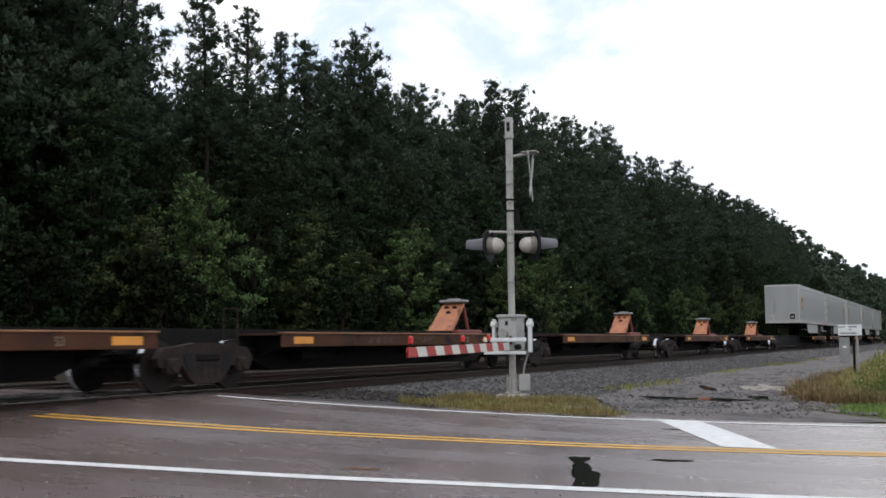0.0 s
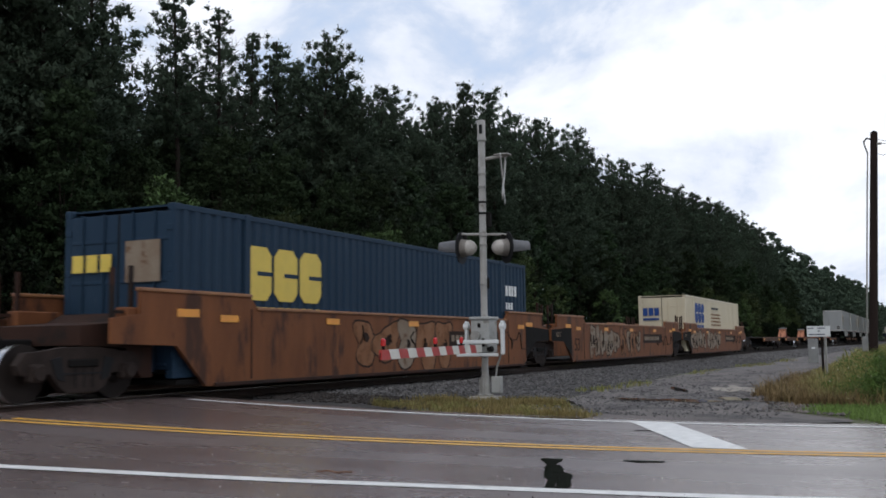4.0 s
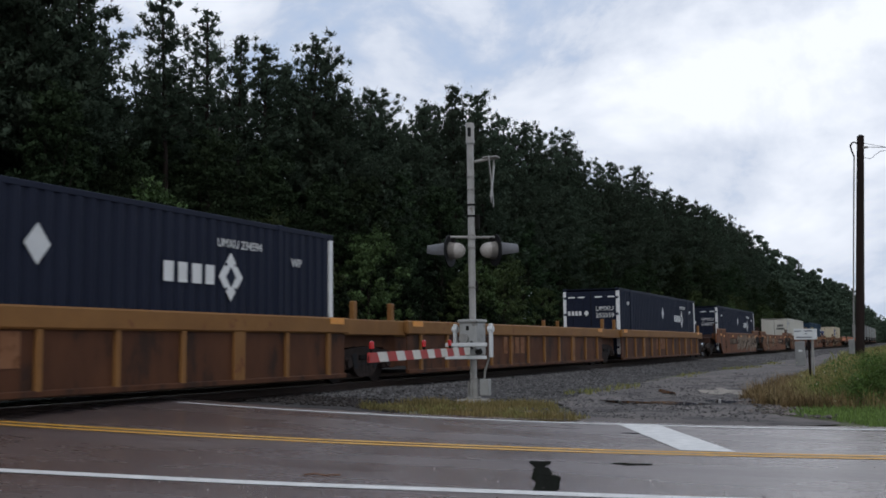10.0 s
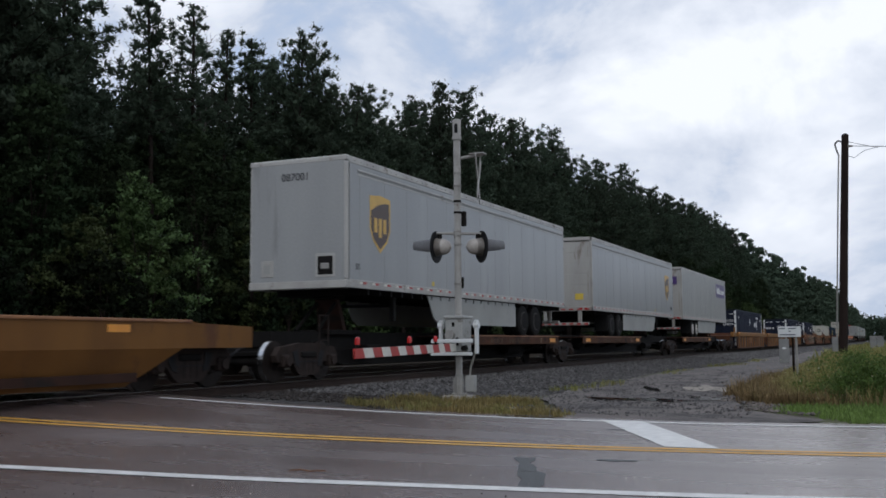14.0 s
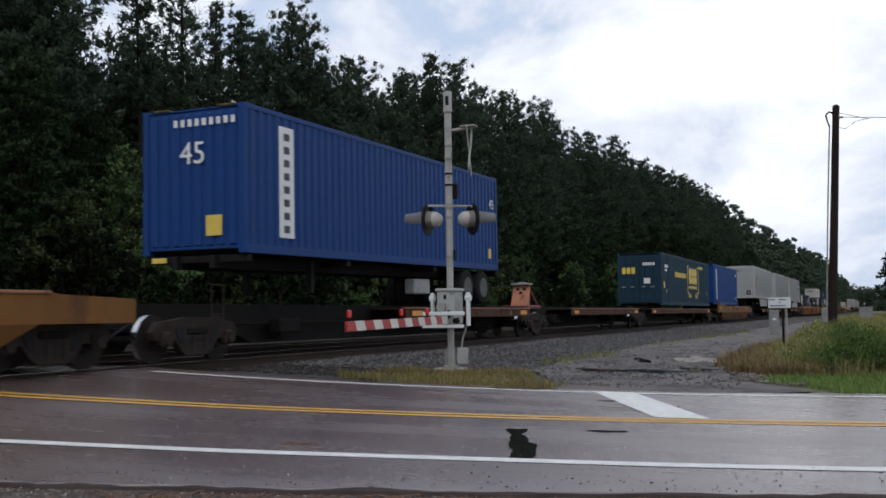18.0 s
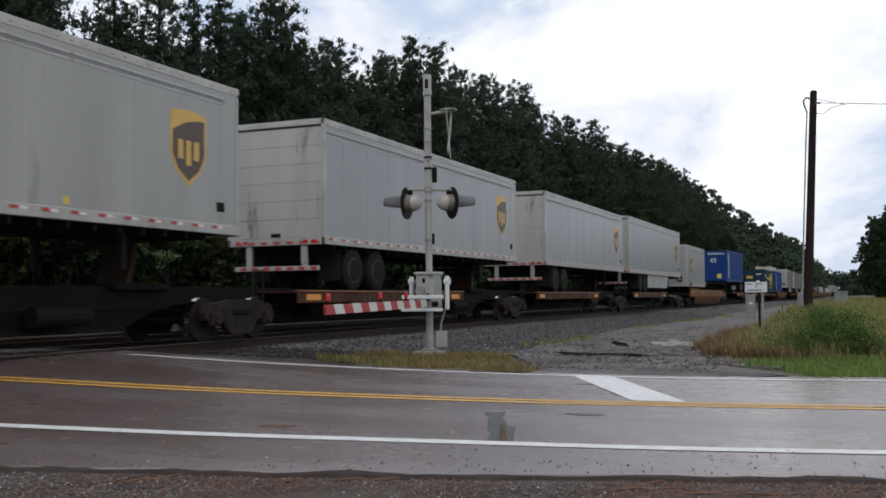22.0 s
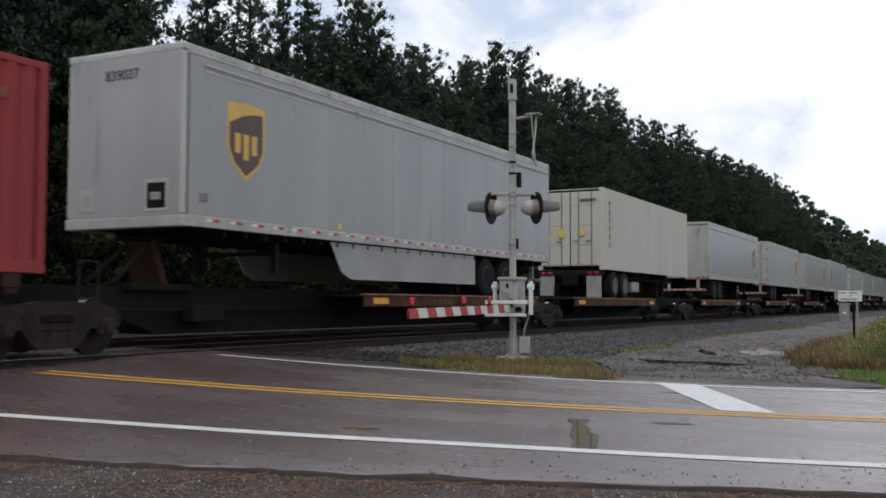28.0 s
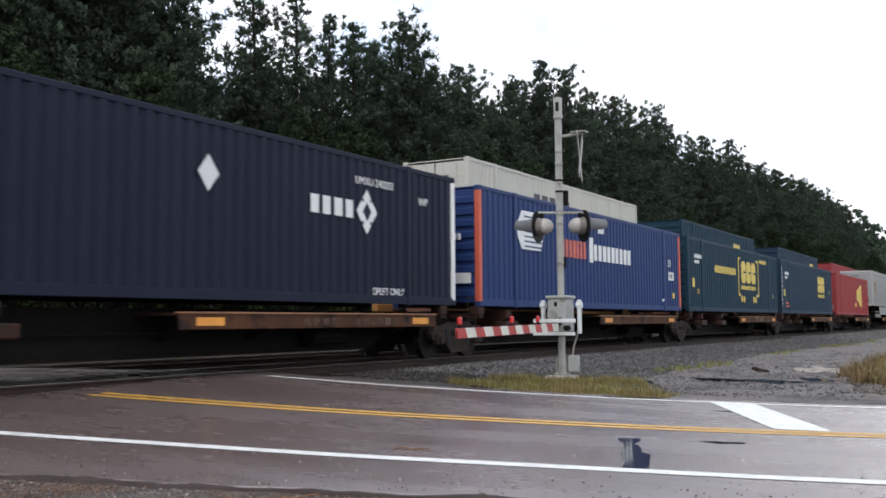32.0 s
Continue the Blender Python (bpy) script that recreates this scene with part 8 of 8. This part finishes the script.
def white_box(end=True):
    c = container(16.15, M["c_white"], "weathered white corrugated freight container with rust streaks", posts=(1.98, 14.17), trim=None)
    bars(c, word_bars(1.0, 2.3, 0.4, 0.18, 2, 3), M["logo_blue"], Y_SIDE)
    diamond(c, 6.4, 1.5, 0.16, M["logo_blue"])
    part("blue_post_stripe", B().box(0.01, 0.13, Y_SIDE - 0.006, Y_SIDE, 0.0, 2.85), M["logo_blue"], c, "blue stripe on the corner post")
    end_bars(c, [(-0.3 - 0.14 * i, -0.3 - 0.14 * i - 0.1, 2.1, 2.3) for i in range(4)] + [(-0.2 - 0.13 * i, -0.2 - 0.13 * i - 0.09, 1.8, 1.97) for i in range(6)], M["ink"])
    return c


ride(cream_box(), -23.73, WELL_BOX)
c = container(16.15, M["c_slate"], "slate-blue corrugated freight container with a yellow marking", posts=(1.98, 14.17))
block_logo(c, 1.9, 1.35, 2.6, 1.0, M["yellow"], M["c_slate"])
bars(c, word_bars(14.5, 1.9, 0.9, 0.3, 4, 8) + word_bars(14.5, 1.5, 0.6, 0.2, 3, 9), M["white"], Y_SIDE)
end_bars(c, [(1.0 - 0.32 * i, 1.0 - 0.32 * i - 0.25, 1.8, 2.1) for i in range(3)], M["yellow"])
end_bars(c, [(-0.2, -0.95, 1.6, 2.3)], M["tag_grey"])
ride(c, -62.78, WELL_BOX)
ride(white_box(), -86.59, WELL_BOX)
for code, s, floor in (("236557", -125.74, WELL_BOX), ("255559", -149.29, WELL_BOX), ("234594", -188.5, WELL_BOX), ("240203", -620.92, SPINE_BOX)):
    ride(navy_box(code), s, floor)

# trailers on spine cars
fx = trailer(16.15, 2.98, M["t_white"], "white ribbed highway trailer with a purple panel", ribs=True, white_rim=True, logo=False, number=False)
part("purple_panel", B().box(11.95, 15.5, -1.31, -1.304, 2.75, 3.66), M["purple"], fx, "purple sign panel")
bars(fx, [(12.2, 12.48, 3.0, 3.42), (12.53, 12.76, 3.0, 3.3), (12.81, 13.04, 3.0, 3.42), (13.1, 13.38, 3.0, 3.42), (13.42, 13.64, 3.0, 3.3)] + word_bars(13.85, 3.0, 1.5, 0.26, 10, 4), M["white"], -1.313)
part("rear_panel", B().box(-0.006, 0.05, -1.0, 1.15, 3.05, 3.5), M["purple"], fx, "purple sign panel on the door")
for i in range(9):
    part("marking", B().box(-0.012, -0.006, 0.83 - i * 0.2, 0.95 - i * 0.2, 3.16, 3.36 if i % 2 else 3.4), M["white"], fx)
ride(fx, -210.0, DECK)
A_ROLL = trailer(16.15, 2.98, M["t_grey"], GREY)
part("door_notice", B().box(0.03, 0.045, -0.9, -0.55, 1.5, 1.75), M["yellow"], A_ROLL, "yellow notice on the door")
A_NOSE = trailer(16.15, 2.98, M["t_grey"], GREY, nose="trail", number="087001")
B_NOSE = trailer(16.15, 2.98, M["t_grey"], GREY, nose="trail", number="839027")
S_ROLL = trailer(13.72, 2.85, M["t_grey"], GREY, skirt=False)
S_DOOR = trailer(13.72, 2.85, M["t_white"], "white highway trailer with swing doors and a shield", rear="doors", skirt=False)
for ob, s in ((A_ROLL, -228.83), (A_NOSE, -248.78), (S_ROLL, -388.1), (S_DOOR, -422.41), (B_NOSE, -532.06)):
    ride(ob, s, DECK)
for ob, s in ((A_ROLL, -372.94), (S_ROLL, -405.33), (A_NOSE, -442.79), (S_ROLL, -459.37), (S_DOOR, -476.74), (S_ROLL, -494.17)):
    ride(copy_thing(ob, Matrix()), s, DECK)
pup = trailer(8.53, 2.9, M["t_grey"], "short pale grey trailer riding in a low well car", nose="trail", skirt=False, wheels=False, zbox=0.0, number="368392")
part("landing_gear", B().box(2.2, 2.3, -1.0, -0.88, -1.05, 0).box(2.2, 2.3, 0.88, 1.0, -1.05, 0), M["t_dark"], pup)
ride(pup, -353.82, 1.88)

# boxes on chassis and in the low well cars
b40 = container(12.19, M["c_blue"], "bright blue corrugated freight container in a low well car")
bars(b40, [(1.0, 1.35, 0.35, 2.6)], M["white"], Y_SIDE)
bars(b40, word_bars(11.0, 2.3, 0.7, 0.16, 4, 2), M["white"], Y_SIDE)
part("yellow_tag", B().box(11.2, 11.45, Y_SIDE - 0.003, Y_SIDE + 0.003, 0.35, 0.65), M["yellow"], b40)
ride(b40, -272.57, 1.74)
teal_box = slate_box(M["c_teal"], True, True)
end_bars(teal_box, [(-0.2 - 0.14 * i, -0.2 - 0.14 * i - 0.1, 2.2, 2.36) for i in range(5)] + [(-0.25, -0.6, 1.2, 1.5)], M["white"])
end_bars(teal_box, [(0.95 - 0.26 * i, 0.95 - 0.26 * i - 0.2, 1.75, 2.1) for i in range(3)], M["yellow"])
ride(teal_box, -291.14, SPINE_BOX)
b45 = container(13.716, M["c_blue"], "bright blue corrugated freight container on a dark chassis", door=False, upright=True)
chassis(b45, 13.716, True)
words(b45, "45", -0.036, 1.78, 0.62, M["white"], 0.28, face="x")
end_bars(b45, [(0.42 - 0.17 * i, 0.42 - 0.17 * i - 0.09, 2.52, 2.66) for i in range(9)], M["white"])
part("white_strip", B().box(1.2, 1.75, Y_SIDE - 0.003, Y_SIDE + 0.003, 0.35, 2.62), M["white"], b45, "white vertical sign strip")
bars(b45, [(1.37, 1.58, 0.45 + 0.27 * i, 0.6 + 0.27 * i) for i in range(8)], M["ink"], Y_SIDE - 0.005)
words(b45, "45", 13.0, 1.9, 0.4, M["white"], Y_SIDE - 0.004)
end_bars(b45, [(-0.35, -0.72, 0.35, 0.75)], M["yellow"])
part("end_notice", B().box(-0.05, -0.036, 0.6, 0.95, -0.15, -0.05), M["yellow"], b45)
part("yellow_tag", B().box(12.9, 13.1, Y_SIDE - 0.003, Y_SIDE + 0.003, 0.35, 0.65), M["yellow"], b45)
part("roof_hazard", B().box(0.0, 0.16, -1.0, -0.6, 2.9, 2.905).box(0.0, 0.16, 0.6, 1.0, 2.9, 2.905), M["yellow"], b45)
MOVERS.append((b45, -330.35, TRACK, 2.45, 0.6))
tri = container(12.19, M["c_white"], "white smooth-sided refrigerated container on a dark chassis", smooth=True, rods=M["case_grey"])
chassis(tri, 12.19, False)
for i in range(6):
    zz = 0.8 + 0.29 * i
    bars(tri, [(0.68, 0.73, zz, zz + 0.2), (0.8, 0.84, zz, zz + 0.2), (0.66, 0.86, zz + (0.16 if i % 2 else 0.0), zz + (0.2 if i % 2 else 0.04))], M["letter_red"], Y_SIDE)
for y in (-1.15, 0.6):
    part("mud_flap", B().box(-0.02, 0.0, y, y + 0.55, -0.98, -0.2, 0.006), M["flap"], tri, "pale hanging mud flap")
part("rear_plate", B().box(-0.09, -0.07, -0.3, 0.3, -0.55, -0.2, 0.01), M["grime_shade"], tri)
end_bars(tri, [(0.3, 0.05, -0.16, -0.06), (0.2, -0.02, -0.45, -0.28)], M["sign_white"])
part("yellow_triangle", B().ext([(10.7, 1.75), (11.0, 1.75), (10.85, 2.05)], "y", Y_SIDE - 0.003, Y_SIDE + 0.003), M["yellow"], tri)
end_bars(tri, [(0.45, 0.2, 1.15, 1.45), (-0.35, -0.55, 1.2, 1.4), (0.95, 0.75, 1.05, 1.2)], M["yellow"])
end_bars(tri, [(-0.4 - 0.1 * i, -0.4 - 0.1 * i - 0.07, 2.42, 2.52) for i in range(6)], M["ink"])
ride(tri, -510.5, 2.42)
for s in (-272.3, -353.4):
    ride(yellow_well(20.0), s, RAIL)

# boxes on the rear spine cars
red = container(16.15, M["c_red"], "faded red corrugated freight container with a gold mark", posts=(1.98, 14.17), rods=M["truck"])
for k, (x0, x1, za, zb) in enumerate(((9.6, 10.75, 0.95, 2.1), (10.85, 12.2, 0.6, 2.4))):
    part("gold_mark", B().ext([(x0, za + 0.2), (x1, za), (x1, zb), (x0, zb - 0.2)], "y", Y_SIDE - 0.003, Y_SIDE + 0.003), M["yellow"], red)
bars(red, word_bars(8.55, 0.62, 0.85, 0.32, 3, 5), M["yellow"], Y_SIDE)
bars(red, word_bars(7.0, 2.35, 1.4, 0.1, 12, 6), M["tag_pale"], Y_SIDE)
bars(red, word_bars(14.6, 2.3, 0.9, 0.14, 7, 7), M["tag_pale"], Y_SIDE)
words(red, "53", 0.85, 0.5, 0.26, M["tag_pale"], Y_SIDE - 0.003)
end_bars(red, [(0.95, 0.72, 2.05, 2.5), (0.68, 0.38, 1.95, 2.5), (0.95, 0.4, 1.82, 1.92)], M["yellow"])
end_bars(red, [(0.98, 0.72, 0.95, 1.3), (0.7, 0.3, 0.95, 1.12), (0.7, 0.3, 1.15, 1.3), (-0.65, -1.02, 0.42, 0.66)], M["tag_grey"])
end_bars(red, [(-0.13, -0.55, 1.12, 1.3)], M["sign_white"])
end_bars(red, [(-0.2 - 0.1 * i, -0.26 - 0.1 * i, 1.48 + 0.14 * k, 1.56 + 0.14 * k) for i in range(8) for k in range(2)], M["tag_pale"])
words(red, "939019", -0.046, 0.9, 0.24, M["sign_white"], -0.14, face="x")
words(red, "UMXU", -0.048, 1.13, 0.19, M["ink"], -0.13, face="x")
ride(red, -550.83, SPINE_BOX)
ride(slate_box(M["c_slate"]), -569.09, SPINE_BOX)
ride(slate_box(M["c_teal"], True), -586.42, SPINE_BOX)
royal = container(16.15, M["c_royal"], "royal blue corrugated freight container with red corner posts", door=False, trim=M["orange_red"], posts=(1.98, 14.17), lead_trim=True)
bars(royal, word_bars(4.95, 1.45, 1.85, 0.5, 7, 31), M["orange_red"], Y_SIDE)
bars(royal, word_bars(7.0, 1.45, 3.7, 0.48, 10, 32), M["white"], Y_SIDE)
bars(royal, [(7.0, 7.3, 1.38, 2.12)], M["white"], Y_SIDE - 0.002)
part("white_emblem", B().ext([(1.95, 2.0), (2.35, 1.5), (3.5, 1.5), (3.75, 2.0), (3.5, 2.5), (2.35, 2.5)], "y", Y_SIDE - 0.003, Y_SIDE + 0.003), M["white"], royal, "white striped emblem")
bars(royal, [(2.5, 3.75, 1.56 + 0.13 * i, 1.6 + 0.13 * i) for i in range(7)], M["c_royal"], Y_SIDE - 0.005)
bars(royal, [(7.72, 8.2, 2.3, 2.7), (14.65, 15.3, 1.1, 1.4)], M["sign_white"], Y_SIDE)
words(royal, "53", 14.6, 1.6, 0.34, M["white"], Y_SIDE - 0.004)
words(royal, "110", 14.7, 1.17, 0.24, M["ink"], Y_SIDE - 0.007)
words(royal, "110", 7.76, 2.42, 0.22, M["ink"], Y_SIDE - 0.007)
bars(royal, [(4.6, 4.85, 0.32, 0.42), (13.9, 14.1, 0.32, 0.42)], M["white"], Y_SIDE)
part("yellow_tag", B().box(15.1, 15.35, Y_SIDE - 0.003, Y_SIDE + 0.003, 0.45, 0.65), M["yellow"], royal)
end_bars(royal, [(-0.3 - 0.12 * i, -0.3 - 0.12 * i - 0.08, 1.6, 1.75) for i in range(4)] + [(-0.3, -1.0, 0.55, 0.8)], M["white"])
ride(royal, -603.59, SPINE_BOX)

# spine cars under them: joints just ahead of each following load
spine_run(-212.3, -193.4, "trail", lead_truck=True, hitch_at=16.4)
spine_run(-232.2, -212.3, "trail", hitch_at=17.2)
spine_run(-250.0, -232.2, "lead", hitch_at=2.6, flip=True)
spine_run(-296.0, -274.2, "full", lead_truck=True)
spine_run(-312.5, -296.0, "lead", plat_len=11.5, hitch_at=1.6, dark=False)
spine_run(-331.6, -312.5, "lead")
run = [-356.4, -374.0, -391.2, -408.3, -426.2, -445.2, -462.6, -480.0, -497.9, -515.5, -534.3]
for i in range(len(run) - 1):
    nose_trails = i in (4, 9)
    length = run[i] - run[i + 1]
    spine_run(run[i + 1], run[i], "lead" if nose_trails else "trail", lead_truck=i == 0, hitch_at=2.7 if nose_trails else length - 2.2, flip=nose_trails, tags=i + 1)
run = [-534.3, -552.5, -569.9, -587.0, -604.4, -621.9]
for i in range(len(run) - 1):
    spine_run(run[i + 1], run[i], "lead", plat_len=7.6, container=True, tags=0 if i == 3 else i + 3)

# ---- the second train: double-stacked boxes coming the other way on the far track ----
MOVERS2 = []
stack_top = [container(16.15, M["c_white"], "white corrugated freight container stacked on top", posts=(1.98, 14.17), group="containers of the second train"),
             container(16.15, M["c_teal"], "dark teal corrugated freight container stacked on top", door=False, posts=(1.98, 14.17), group="containers of the second train"),
             container(16.15, M["c_slate"], "slate-blue corrugated freight container stacked on top", door=False, posts=(1.98, 14.17), group="containers of the second train"),
             container(16.15, M["c_red"], "faded red corrugated freight container stacked on top", posts=(1.98, 14.17), group="containers of the second train")]
bars(stack_top[0], word_bars(5.0, 1.75, 3.4, 0.5, 5, 5), M["ink"], Y_SIDE)
bars(stack_top[0], word_bars(5.4, 1.4, 2.4, 0.14, 9, 6), M["ink"], Y_SIDE)
end_bars(stack_top[0], [(0.75 - 0.27 * i, 0.75 - 0.27 * i - 0.2, 2.1, 2.35) for i in range(5)], M["ink"])
block_logo(stack_top[1], 10.6, 1.6, 1.6, 0.7, M["yellow"], M["c_teal"])
block_logo(stack_top[2], 12.4, 1.6, 1.5, 0.7, M["yellow"], M["c_slate"])
for k, (top, gap) in enumerate(zip(stack_top, (0.0, 23.2, 46.6, 70.0))):
    low = container(16.15, M[("c_navy", "c_slate", "c_teal", "c_navy")[k]], "dark corrugated freight container low in a well car", posts=(1.98, 14.17), group="containers of the second train")
    car = well_unit(16.15, True, True, True, 0)
    car["group"] = "well cars of the second train"
    MOVERS2 += [(top, 27.9 + gap, RAIL + 3.185), (low, 27.9 + gap, RAIL + 0.27), (car, 27.9 + gap, RAIL)]


def run_by(t):
    """Metres that the long train has gone by t seconds: it is slowly gathering speed."""
    return 18.851 * t + 0.02272 * t * t - 0.0000567 * t ** 3


def motions():
    ticks = [0.5 * k for k in range(65)]
    for ob, s, y, z, tilt in MOVERS:
        walk(ob, [(t, pose(s + run_by(t), y, z, 0, -tilt, 0)) for t in ticks])
    for ob, s, z in MOVERS2:
        walk(ob, [(t, pose(s + 16.5 * (32 - t), TRACK2, z)) for t in ticks])


motions()
